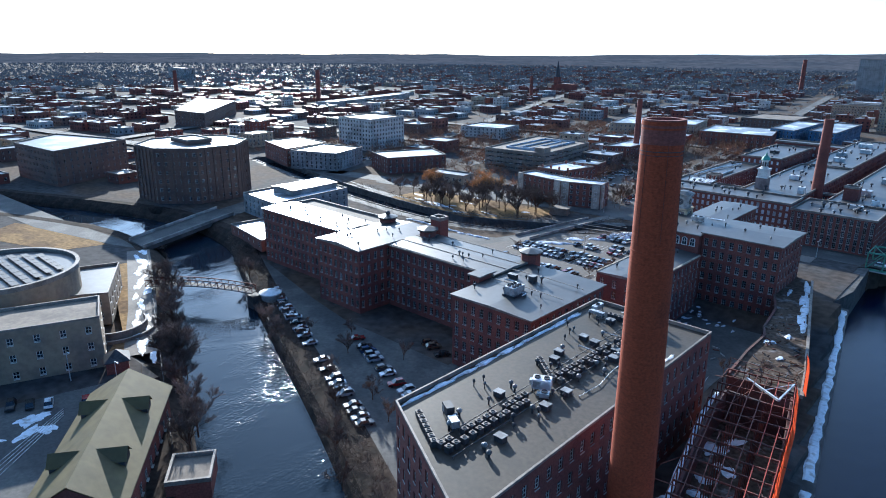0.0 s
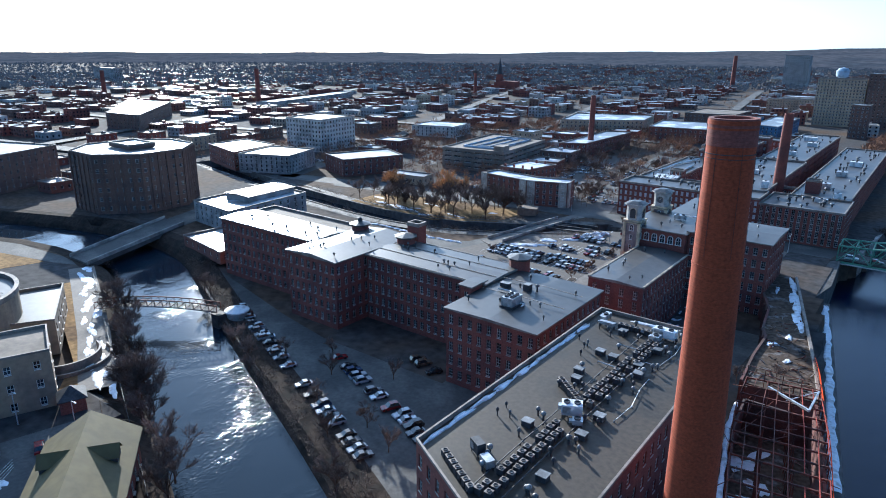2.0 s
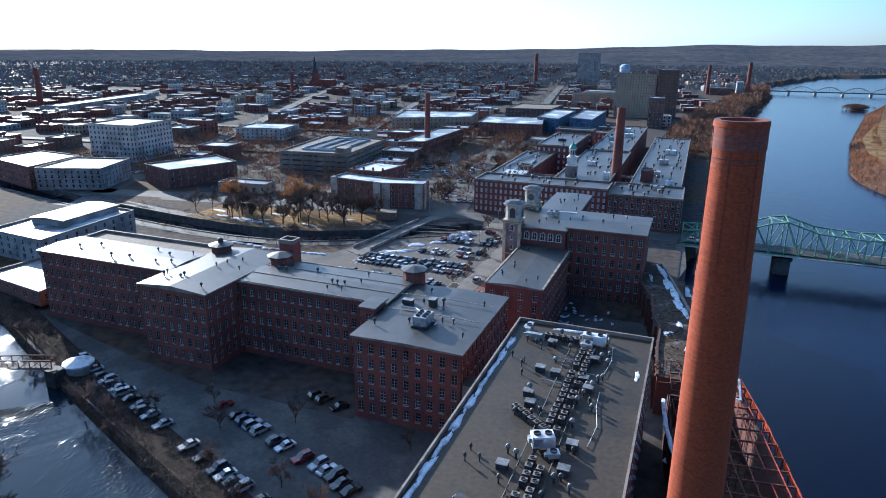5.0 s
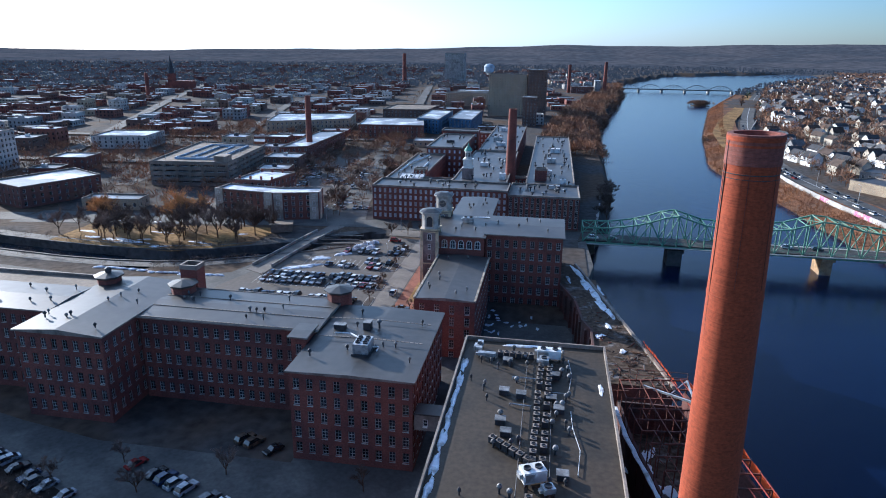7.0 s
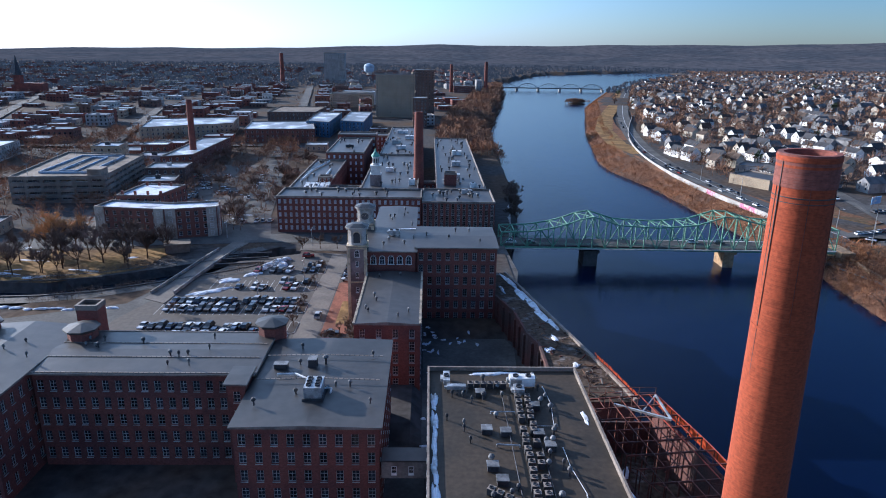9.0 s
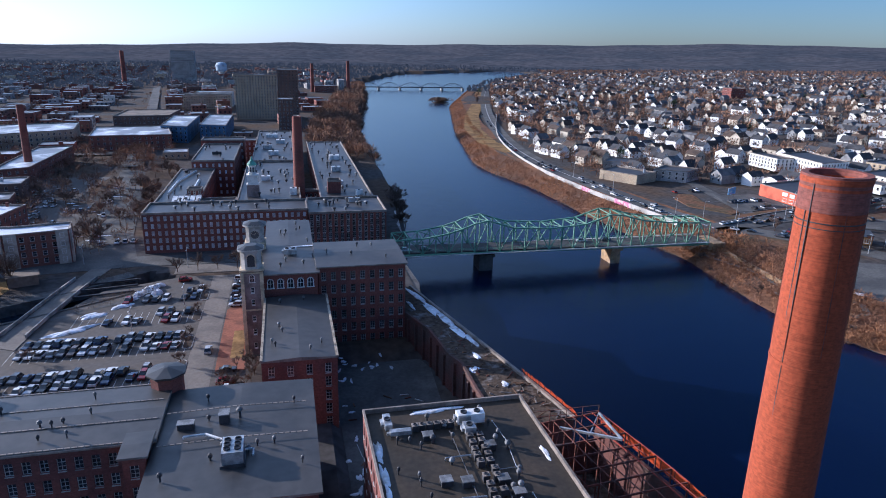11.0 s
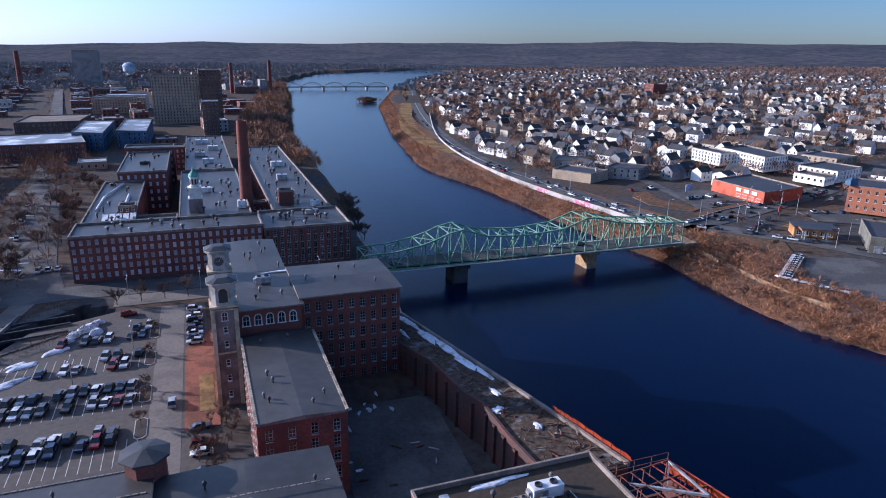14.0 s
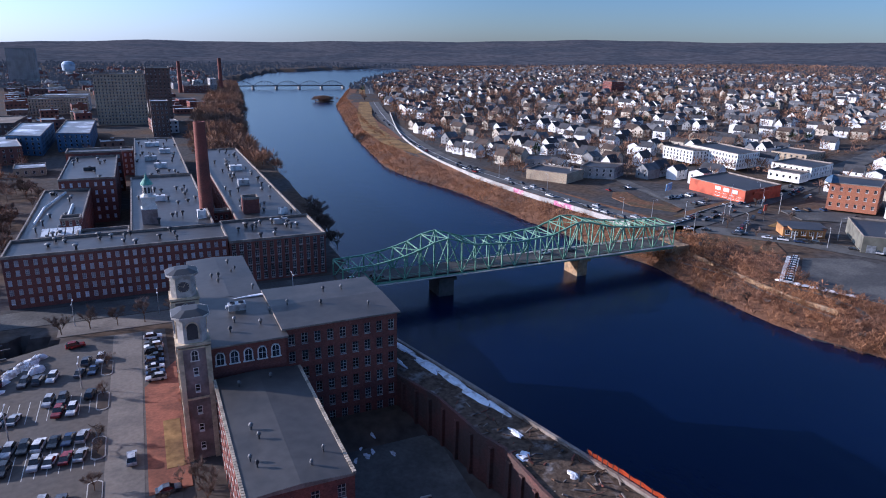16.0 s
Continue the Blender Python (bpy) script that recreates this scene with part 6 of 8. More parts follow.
for p, q2, t in ((APT[0], APT[1], 0.07), (APT[0], APT[1], 0.9), (APT[1], APT[2], 0.08), (APT[1], APT[2], 0.88), (APT[2], APT[3], 0.2)):
    d = (Vector(q2) - Vector(p)).normalized()
    c = Vector(p).lerp(Vector(q2), t) - Vector((ax, ay))
    bay_ = part("bay", Shape().box(-2.0, -0.55, 0.3, 2.0, 0.1, 13.75), CREAM_WALL, ob, "cream panelled bay", at=pose(c.x, c.y, 0, 0, 0, math.degrees(math.atan2(d.y, d.x))))
    for k in range(4):
        part("window", WIN_C, None, bay_, at=pose(0, -0.56, 1.4 + 3.1 * k))
part("awning", Shape().box(-9, -1.6, 3.6, 9, 0.1, 3.9), CREAM_WALL, ob, at=pose(-200 - ax, 292.3 - ay, 0, 0, 0, -7))
ob = city("brick apartment wing with snow on its roof", [(-212, 308), (-194, 308), (-190, 332), (-210, 334)], 15, 3.4, 4, 0, roofmat=ROOF_WHITE)
for k in range(7):
    part("chimney_stub", Shape().box(-0.45, -0.45, 15.2, 0.45, 0.45, 16.9), BRICK_DARK, ob, at=pose(-8.6 + 2.8 * k, 9.5 if k % 2 else -10.5, 0))
# dark glazed bands added in place of the shade inside open decks
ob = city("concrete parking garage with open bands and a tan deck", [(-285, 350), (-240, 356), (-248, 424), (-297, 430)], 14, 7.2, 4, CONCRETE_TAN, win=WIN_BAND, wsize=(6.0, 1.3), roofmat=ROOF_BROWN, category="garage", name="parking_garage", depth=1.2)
RAMP_WALL = mat("pale blue ramp wall", (0.36, 0.44, 0.56), 0.7, grain=0.6, stain=0.1, vary=0.15)


def ring(x, y, w, d, rz, t):
    """Four strips round a rectangle, as polygons."""
    o, i = rect(x, y, w, d, rz), rect(x, y, w - 2 * t, d - 2 * t, rz)
    return [[o[k], o[(k + 1) % 4], i[(k + 1) % 4], i[k]] for k in range(4)]


gx, gy = -267.5, 390.0
for (w, d, hh) in ((25, 54, 14.95), (9, 44, 14.8)):
    for poly in ring(-267, 391, w, d, 5, 0.5):
        part("ramp_wall", Shape().prism([(px - gx, py - gy) for px, py in poly], 13.82, hh), RAMP_WALL, ob)
# flat dark slabs on the deck stand in for the sunken, shaded well
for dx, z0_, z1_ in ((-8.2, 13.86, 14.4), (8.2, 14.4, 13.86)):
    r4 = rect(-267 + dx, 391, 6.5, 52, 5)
    part("ramp", Shape().prism([(px - gx, py - gy) for px, py in r4], 13.82, (z0_ + z1_) / 2), ASPHALT, ob, "dark asphalt slab in place of a shaded ramp well")
part("stair_house", Shape().prism([(px - gx, py - gy) for px, py in rect(-246, 362, 7, 9, 5)], 13.8, 17.4), CONCRETE_TAN, ob)
for x, y in ((-281, 360), (-284, 395), (-287, 420), (-256, 364), (-252, 395), (-254, 418)):
    part("lamp_post", Shape().tube([(13.8, 0.12), (19, 0.08)], 6, cx=x - gx, cy=y - gy).box(x - gx - 0.7, y - gy - 0.15, 19, x - gx + 0.7, y - gy + 0.15, 19.2), METAL, ob)
city("long yellow brick school block", [(-313, 572), (-248, 614), (-258, 668), (-330, 640)], 12, 4, 3, 1, joined=True)
city("low red brick mill with a flat roof", [(-227, 573), (-170, 580), (-182, 640), (-236, 632)], 12, 4, 3, 0, joined=True)
city("brick block with a tan roof", [(-240, 708), (-192, 716), (-190, 776), (-240, 770)], 13, 4, 3, 2, joined=True, roofmat=ROOF_BROWN)
city("brick block along a street", [(-243, 436), (-226, 446), (-226, 530), (-246, 526)], 11, 4, 3, 0, joined=True)
city("pale block with white roof tanks", [(-406, 462), (-366, 472), (-372, 506), (-412, 498)], 10, 4, 3, 4, joined=True)
city("blue-clad block with a gridded roof", [(-185, 624), (-163, 614), (-163, 705), (-186, 708)], 14, 4, 4, BLUE_CLAD, joined=True)
city("blue-clad block beside a twin", [(-155, 629), (-133, 620), (-133, 716), (-155, 718)], 14, 4, 4, BLUE_CLAD, joined=True)
city("tall tan slab apartment tower", [(-135.5, 800), (-91, 800), (-91, 822), (-135.5, 822)], 48, 2.9, 15, 1, joined=True, wsize=(1.7, 1.7))
city("tall tan apartment tower with a stair core", [(-90, 797), (-68, 797), (-68, 830), (-90, 830)], 54, 3.6, 16, 2, joined=True, wsize=(1.2, 1.6))
city("slim brown stair tower", [(-90, 697), (-76, 697), (-76, 716), (-90, 716)], 30, 4, 8, 2, joined=True)
city("long tan apartment slab", [(-206, 918), (-150, 925), (-150, 940), (-206, 934)], 17, 3, 5, 1, joined=True)
city("low roof beneath a slab", [(-196, 960), (-150, 960), (-150, 990), (-196, 990)], 18, 3, 4, 4, joined=True)
city("pale slab tower with vertical ribs", [(-303, 1500), (-258, 1500), (-258, 1525), (-303, 1525)], 63, 3.6, 18, 3, joined=True)
city("wide grey apartment slab", [(-1500, 700), (-1418, 700), (-1418, 722), (-1500, 722)], 30, 4, 9, 3, joined=True)
city("long low shed with a snowy roof", [(-735, 540), (-715, 552), (-770, 750), (-795, 740)], 8, 6, 1, 3, joined=True)
city("brick factory by the river", [(12, 1248), (22, 1248), (22, 1290), (12, 1290)], 22, 4, 5, 3, joined=True)
city("low red brick factory by the river", [(-30, 1240), (10, 1240), (10, 1262), (-30, 1262)], 12, 4, 3, 0, joined=True)
for x, y, z, r in ((-34, 1250, 49, 2.6), (29, 1250, 54.5, 2.8), (-234, 470, 43.5, 1.9), (-372, 1400, 62, 3.6), (-808, 600, 46, 3.0), (-1050, 500, 40, 3.0), (-640, 900, 36, 2.4)):
    chimney("chimney", "distant round brick factory chimney", x, y, -1, z, r * 1.25, r, BRICK_DARK, 14)
ob = thing("church", "dark stone church with a tall pointed spire", "church", -722, 1100, 0)
part("tower", Shape().box(-5, -5, 0, 5, 5, 26), BRICK_DARK, ob)
part("spire", Shape().tube([(26, 6.5), (56, 0.2)], 8), METAL_DARK, ob)
part("nave", Shape().box(5, -8, 0, 40, 8, 14), BRICK_DARK, ob)
ob = thing("water_tank", "pale blue round water tank", "water tank", -223, 1700, 0)
part("tank", Shape().tube([(14, 6), (18, 12), (30, 13), (35, 9), (37, 1)], 20), mat("pale tank paint", (0.45, 0.55, 0.65), 0.5, grain=0.5, stain=0.1, vary=0.05), ob)
part("stem", Shape().tube([(0, 5), (15, 6)], 16), CONCRETE, ob)


def inside(x, y, poly):
    c = False
    for (x0, y0), (x1, y1) in zip(poly, poly[1:] + poly[:1]):
        if (y0 > y) != (y1 > y) and x < (x1 - x0) * (y - y0) / (y1 - y0) + x0:
            c = not c
    return c


KEEP = [[(-430, 190), (-150, 190), (-140, 300), (-150, 345), (-300, 345), (-300, 285), (-430, 280)], [(-345, 55), (-60, 0), (-60, 300), (-345, 300)], [(-150, 290), (60, 290), (60, 600), (-150, 600)], [(-192, 296), (-143, 296), (-170, 510), (-200, 510)]]
rc = random.Random(11)
boxes = []
far_city = {k: Shape() for k in range(6)}
far_roofs, far_panes = Shape(), Shape()


def street(x, y):
    return any(min(seg_dist(x, y, a, b) for a, b in zip(pts, pts[1:])) < hw + 9 for pts, hw in STREETS)


STREETS = [([(-340, 262), (-420, 470), (-560, 800), (-760, 1300)], 6), ([(-300, 273), (-480, 240), (-700, 200), (-1100, 130)], 7), ([(-183, 500), (-240, 900), (-330, 1500)], 6), ([(-200, 430), (-500, 400), (-900, 340)], 5), ([(-190, 560), (-560, 520), (-1000, 450)], 5), ([(-300, 345), (-330, 560), (-420, 900)], 5), ([(-560, 140), (-640, 330), (-900, 900)], 6)]


def far_block(x, y, w, d, h, rz):
    poly = rect(x, y, w, d, rz)
    z = ground_z(x, y) - 1.5
    g = far_city[rc.choice((0, 0, 0, 2, 2, 5, 5, 1, 3, 4))]
    for k in range(4):
        p, q2 = poly[k], poly[(k + 1) % 4]
        g.face([(*p, z), (*q2, z), (*q2, h), (*p, h)])
        L = math.hypot(q2[0] - p[0], q2[1] - p[1])
        if k in (0, 1, 3) and math.hypot(x, y) < 1300:
            e = Vector((q2[0] - p[0], q2[1] - p[1])) / L
            o = Vector((e.y, -e.x)) * 0.06
            for i in range(int(L / 4)):
                for zz in range(int(h / 3.6)):
                    u = (i + 0.5) * L / int(L / 4)
                    a, b = Vector(p) + e * (u - 0.8) + o, Vector(p) + e * (u + 0.8) + o
                    far_panes.face([(a.x, a.y, 1.2 + zz * 3.5), (b.x, b.y, 1.2 + zz * 3.5), (b.x, b.y, 3.0 + zz * 3.5), (a.x, a.y, 3.0 + zz * 3.5)])
    inner = rect(x, y, w - 0.8, d - 0.8, rz)
    for k in range(4):
        far_roofs.face([(*poly[k], h), (*poly[(k + 1) % 4], h), (*inner[(k + 1) % 4], h), (*inner[k], h)])
    far_roofs.face([(*p, h - 0.5) for p in inner])
    if rc.random() < 0.6:
        px, py = x + rc.uniform(-w, w) * 0.25, y + rc.uniform(-d, d) * 0.25
        b4 = rect(px, py, rc.uniform(2, 5), rc.uniform(2, 4), rz)
        hh = h + rc.uniform(1, 2.4)
        for k in range(4):
            g.face([(*b4[k], h - 0.6), (*b4[(k + 1) % 4], h - 0.6), (*b4[(k + 1) % 4], hh), (*b4[k], hh)])
        far_roofs.face([(*p, hh) for p in b4])


built = 0
for iu in range(-75, 12):
    for iv in range(-6, 90):
        if iu % 5 == 4 or iv % 4 == 3:
            continue
        ux, vy = iu * 27.0, 60 + iv * 25.0
        cc, ss = math.cos(radians(8)), math.sin(radians(8))
        x, y = ux * cc - vy * ss + rc.uniform(-3, 3), ux * ss + vy * cc + rc.uniform(-3, 3) + 150
        if not (-1900 < x < 60 and 50 < y < 2300):
            continue
        dist = math.hypot(x + 60, y - 10)
        w, d, h = rc.uniform(13, 25), rc.uniform(12, 22), rc.choice((5, 5, 6, 7, 8, 9, 10, 11, 13)) * (1.0 if dist < 900 else 0.8)
        r = max(w, d) / 2
        if rc.random() < (0.12 if dist < 900 else 0.28) or lerp_tab(BANK_W, y) - 40 < x + r or street(x, y):
            continue
        if any(inside(x + dx, y + dy, p) for p in NAMED + KEEP for dx in (-r, 0, r) for dy in (-r, 0, r)):
            continue
        if y < 200 and min(seg_dist(x, y, a, b) for a, b in zip(CANAL, CANAL[1:])) < r + 18:
            continue
        boxes.append((x, y, r))
        if dist < 600 and built < 110:
            built += 1
            keep = len(NAMED)
            city(rc.choice(("flat-roofed city block with patches of snow", "low brick commercial building with a flat roof", "flat-roofed downtown block with rooftop vents")), rect(x, y, w, d, 8 + rc.uniform(-3, 3)), h, 4.2, max(1, int(h / 3.4)), rc.choice((0, 0, 0, 2, 2, 5, 5, 1, 3)), joined=True)
            del NAMED[keep:]
            if rc.random() < 0.8:
                rooftop_unit(x + rc.uniform(-3, 3), y + rc.uniform(-3, 3), h - 0.7, rc.uniform(2, 4), 2, 2.0, 8, rc.choice((METAL, WHITE_METAL, METAL_DARK)), 1, "boxy metal rooftop unit on a city roof", True)
        else:
            far_block(x, y, w, d, h, 8 + rc.uniform(-3, 3))
for k, g in far_city.items():
    solo("distant_buildings", g, CITY_BRICK[k], "many small flat-roofed city buildings far off", "buildings", kind="stuff")
solo("distant_roofs", far_roofs, ROOF_FAR, "many flat city roofs with patches of snow", "roofs", kind="stuff")
solo("distant_windows", far_panes, GLASS, "many small dark windows of far buildings", "windows", kind="stuff")
# streets of the city
for pts, hw in STREETS:
    solo("road", ribbon(dense(pts, 25), hw, 0, zfun=lambda x, y: ground_z(x, y) + 1.1 if math.hypot(x, y) > 500 else ground_z(x, y) + 0.15), ASPHALT, "grey city street", "road", kind="structure")
slab("parking_lot", [(-238, 345), (-196, 345), (-190, 470), (-224, 470), (-236, 430)], 0.06, LOT, "asphalt car park between city blocks", "parking lot")
slab("parking_lot", [(-150, 500), (-118, 500), (-118, 610), (-160, 610)], 0.06, LOT, "asphalt car park behind mills", "parking lot")
slab("parking_lot", [(-400, 305), (-345, 305), (-340, 336), (-395, 336)], 0.06, LOT, "asphalt car park between city blocks", "parking lot")
park = [(-262, 240), (-205, 236), (-178, 252), (-176, 278), (-262, 268)]
slab("park", park, 0.07, GRASS, "brown winter park with bare trees", "park")
for k in range(16):
    snow_patch(rng.uniform(-262, -180), rng.uniform(240, 276), 0.08, rng.uniform(1.5, 6), rng.uniform(0.6, 1.6), rng.uniform(-20, 20), 300 + k)
for k in range(14):
    snow_patch(-215 + k * 5 + rng.uniform(-2, 2), 171 + rng.uniform(-3, 3) + (0 if k < 8 else 8), 0.1, rng.uniform(2, 4), rng.uniform(0.5, 1.2), 5, 330 + k, 0.3)
for k in range(12):
    snow_patch(-219 + k * 4.2, 213 + rng.uniform(-1.2, 1.2), 0.1, rng.uniform(1.5, 3), rng.uniform(0.5, 1.0), 3, 360 + k, 0.4, "strip of ploughed snow beside a street")
for k, (x, y, rx, ry) in enumerate(((-131, 260, 3.4, 1.9), (-128.5, 256.5, 2.2, 1.4), (-134, 256, 2.4, 1.5), (-129, 263.5, 2.0, 1.4), (-135.5, 251.5, 1.8, 1.0), (-137, 247, 3, 2), (-144, 240, 4, 2), (-147, 229, 6, 2), (-150, 222, 4, 1.5))):
    snow_patch(x, y, 0.07, rx, ry, 30, 350 + k, 1.5 - 0.12 * k if k < 5 else 0.5, "ploughed heap of dirty snow")
for k in range(5):
    snow_patch(rng.uniform(-73, -55), rng.uniform(196, 206), -2.08, rng.uniform(0.5, 1.6), rng.uniform(0.4, 1.0), rng.uniform(0, 90), 370 + k)
for k in range(40):
    snow_patch(rng.uniform(-238, -160), rng.uniform(306, 420), 0.1, rng.uniform(0.8, 3.4), rng.uniform(0.3, 0.9), rng.uniform(-20, 20), 400 + k)

# far railway bridge
ob = thing("railway_bridge", "distant dark steel arch-truss bridge on piers", "bridge")
for k in range(5):
    x0, x1 = 70 + k * 47, 70 + (k + 1) * 47
    s = Shape().beam((x0, 1488, -4), (x1, 1488, -4), 1.6, 2.0)
    for i in range(8):
        za, zb = 9 * math.sin(math.pi * i / 8), 9 * math.sin(math.pi * (i + 1) / 8)
        xa, xb = x0 + 47 * i / 8, x0 + 47 * (i + 1) / 8
        s.beam((xa, 1488, -3 + za), (xb, 1488, -3 + zb), 0.9); s.beam((xb, 1488, -4), (xb, 1488, -3 + zb), 0.5)
    part("span", s, METAL_DARK, ob)
    part("pier", Shape().box(x1 - 2, 1482, -21, x1 + 2, 1494, -4.5), GRANITE, ob)

# ---- the far bank: roads, shops and houses ----
def east_z(x, y):
    return ground_z(x, y)


HW = [(122, 312), (115.5, 350), (109, 422), (104, 499), (115, 617), (180, 900), (345, 1449), (520, 1900)]
solo("highway", ribbon(dense(smooth(HW), 12), 7.5, 0, zfun=lambda x, y: max(-2.25, ground_z(x, y) + 0.25)), ASPHALT, "four-lane riverside road", "road", kind="structure")
solo("road_marking", ribbon(dense(smooth(HW), 12), 0.25, 0, zfun=lambda x, y: max(-2.21, ground_z(x, y) + 0.29)), PAINT_LINE, "pale median line of a road", "road marking", kind="structure")
wallp = dense(smooth([(190, 880), (128, 690), (105.3, 593), (94, 501), (96, 409), (106, 343), (108, 322)]), 8)
ob = thing("flood_wall", "long pale concrete flood wall with pink graffiti", "wall")
PINK = mat("pink graffiti", (0.55, 0.18, 0.30), 0.8, grain=1, stain=0.5, vary=0.3, second=(0.5, 0.45, 0.42))
for a, b in zip(wallp, wallp[1:]):
    part("panel", Shape().beam((*a, -2.1), (*b, -2.1), 0.5, 2.6), PINK if 360 < a[1] < 420 and int(a[1]) % 3 else CONCRETE, ob)
for pts, hw, lab in (([(98, 293), (122, 305), (129, 313), (184, 330), (288, 365), (466, 429), (900, 590)], 8, "wide asphalt street up from the bridge"), ([(122, 310), (140, 303), (160, 276), (177, 243), (200, 190), (250, 80)], 7, "asphalt street along the far bank"), ([(160, 330), (180, 420), (230, 640), (330, 1000)], 4, "narrow residential street"), ([(250, 352), (290, 480), (380, 760)], 4, "narrow residential street"), ([(350, 388), (420, 560), (560, 900)], 4, "narrow residential street"), ([(177, 243), (330, 300), (560, 380)], 5, "residential street")):
    solo("road", ribbon(dense(pts, 12), hw, 0, zfun=lambda x, y: east_z(x, y) + 0.22), ASPHALT, lab, "road", kind="structure")
EARTH_LAWN = mat("rough reddish ground", (0.16, 0.088, 0.052), 0.95, grain=0.6, stain=0.08, vary=0.35, second=(0.11, 0.08, 0.05), spec=0.05)
slab("parking_lot", [(112, 234), (142, 256), (162, 246), (168, 214), (150, 196), (126, 200)], -2.3, ASPHALT, "dark car lot above the river", "parking lot", 0.3)
slab("parking_lot", [(158, 340), (199, 346), (199, 382), (170, 380)], -2.2, ASPHALT, "shop car park", "parking lot", 0.4)
slab("parking_lot", [(205, 318), (228, 312), (234, 296), (214, 288), (198, 300)], -1.9, ASPHALT, "dark corner car park", "parking lot", 0.5)
GRASSY = [(103, 560), (98, 620), (112, 720), (150, 860), (210, 1040), (300, 1330)]
solo("grass_bank", ribbon(dense(GRASSY, 20), 9, 0, zfun=lambda x, y: -2.27), GRASS, "golden dry grass beside the river road", "grass", kind="structure")
solo("path", ribbon(dense([(99.5, 286), (103, 259.5), (101.5, 233), (102.6, 215), (106, 208), (111, 208), (113.5, 213), (112.5, 225), (109, 240)], 4), 1.2, 0, zfun=lambda x, y: max(east_z(x, y), -9) + 0.35), PAVING, "narrow riverside path", "path", kind="structure")
ob = thing("retaining_wall", "broken pale stone retaining wall on a bank", "wall")
for a, b in zip(dense([(107.5, 284), (105.7, 264), (103.7, 248), (102.3, 230), (105.4, 214)], 5), dense([(107.5, 284), (105.7, 264), (103.7, 248), (102.3, 230), (105.4, 214)], 5)[1:]):
    part("stone", Shape().beam((*a, -4.6), (*b, -4.6), 1.0, 1.5), STONE_TAN, ob)

EARTH = mat("reddish bank earth", (0.19, 0.10, 0.058), 0.95, grain=0.5, stain=0.05, vary=0.35, second=(0.13, 0.08, 0.055), spec=0.05)
s = Shape()
ybank = [150 + 12 * k for k in range(100)]
steps = (0.3, 4, 8, 12, 16.8, 24, 31)
rows_ = []
for y in ybank:
    a, b = lerp_tab(SHORE_E, y), lerp_tab(BANK_E, y)
    xs_ = [a + (b + 17 - a) * d / 16.8 + 0.8 * math.sin(y * 0.13 + d) for d in steps[:5]] + [b + d for d in steps[5:]]
    rows_.append([(x, y, ground_z(x, y) + 0.14) for x in xs_])
for r0, r1 in zip(rows_, rows_[1:]):
    for k in range(len(steps) - 1):
        s.face([r0[k], r0[k + 1], r1[k + 1], r1[k]])
solo("river_bank", s, EARTH, "reddish earth river bank with dead growth", "bank", kind="structure")

RED_PAINT = mat("red-orange shop front", (0.50, 0.10, 0.045), 0.7, grain=0.8, stain=0.2, vary=0.12)
WHITE_WALL = mat("white clapboard", (0.74, 0.74, 0.72), 0.7, grain=1.2, stain=0.2, vary=0.06, second=(0.66, 0.65, 0.62))
ORANGE_BRICK = brick_mat("orange brick", (0.42, 0.16, 0.08), (0.35, 0.14, 0.08))
def shop(label, poly, z0, z1, m, st=0, bay=5, win=None, roofmat=ROOF, name="shop", cat="shop", joined=False, wsize=(1.5, 1.9)):
    return city(label, poly, z1, bay, st, m, win=win, roofmat=roofmat, z0=z0, name=name, category=cat, joined=joined, wsize=wsize)


ob = shop("red brick chain shop with a grey roof", [(200.5, 379), (200.5, 338), (236, 344), (238, 386)], -2.4, 5, RED_PAINT)
cx, cy = (200.5 + 200.5 + 236 + 238) / 4, (379 + 338 + 344 + 386) / 4
for y in (343, 349, 355):
    part("sign_panel", Shape().box(200.2 - cx, y - cy, 4.2, 200.45 - cx, y + 4 - cy, 6.2), WHITE_METAL, ob, "plain white sign panel")
part("sign_panel", Shape().box(208 - cx, 338.4 - cy, 4.4, 220 - cx, 338.9 - cy, 6.2), RED_PAINT, ob)
for y in (342, 347, 352, 357):
    part("window", WIN_BAND, None, ob, at=pose(200.45 - cx, y - cy, 0.8, 0, 0, 270) @ Matrix.Diagonal((0.6, 1, 1.6, 1)))
ob = shop("three-storey orange brick office with a blue corner", [(230, 311), (243, 292), (268, 305), (254, 326)], -1.6, 13, ORANGE_BRICK, 3, 3.6, WIN_CITY, name="office", cat="office", wsize=(1.4, 1.9))
part("corner_cap", Shape().tube([(14.5, 3.4), (17, 2.6), (18.5, 0.4)], 4), BLUE_CLAD, ob, "bright blue pyramid cap", at=pose(231.5 - 248.75, 311 - 308.5, 0, 0, 0, 30))
ob = thing("petrol_station", "small orange petrol station with a flat canopy", "petrol station", 171, 279, -2.2, -35)
TAN_FRONT = mat("orange-tan shop front", (0.50, 0.25, 0.09), 0.75, grain=0.8, stain=0.2, vary=0.12)
part("shop", Shape().box(-9, -2, 0, 9, 8, 4.4), TAN_FRONT, ob)
part("shop_roof", Shape().box(-9.4, -2.4, 4.4, 9.4, 8.4, 4.8), ROOF, ob)
for k in range(5):
    part("window", WIN_CITY, None, ob, at=pose(-7 + 3.4 * k, -2.06, 0.9) @ Matrix.Diagonal((1.5, 1, 1.1, 1)))
part("sign_band", Shape().box(-9.1, -2.2, 3.3, 9.1, -2.02, 4.3), ORANGE_BRICK, ob)
part("canopy", Shape().box(-8, -10, 4.7, 5, -4, 5.5), TAN_FRONT, ob)
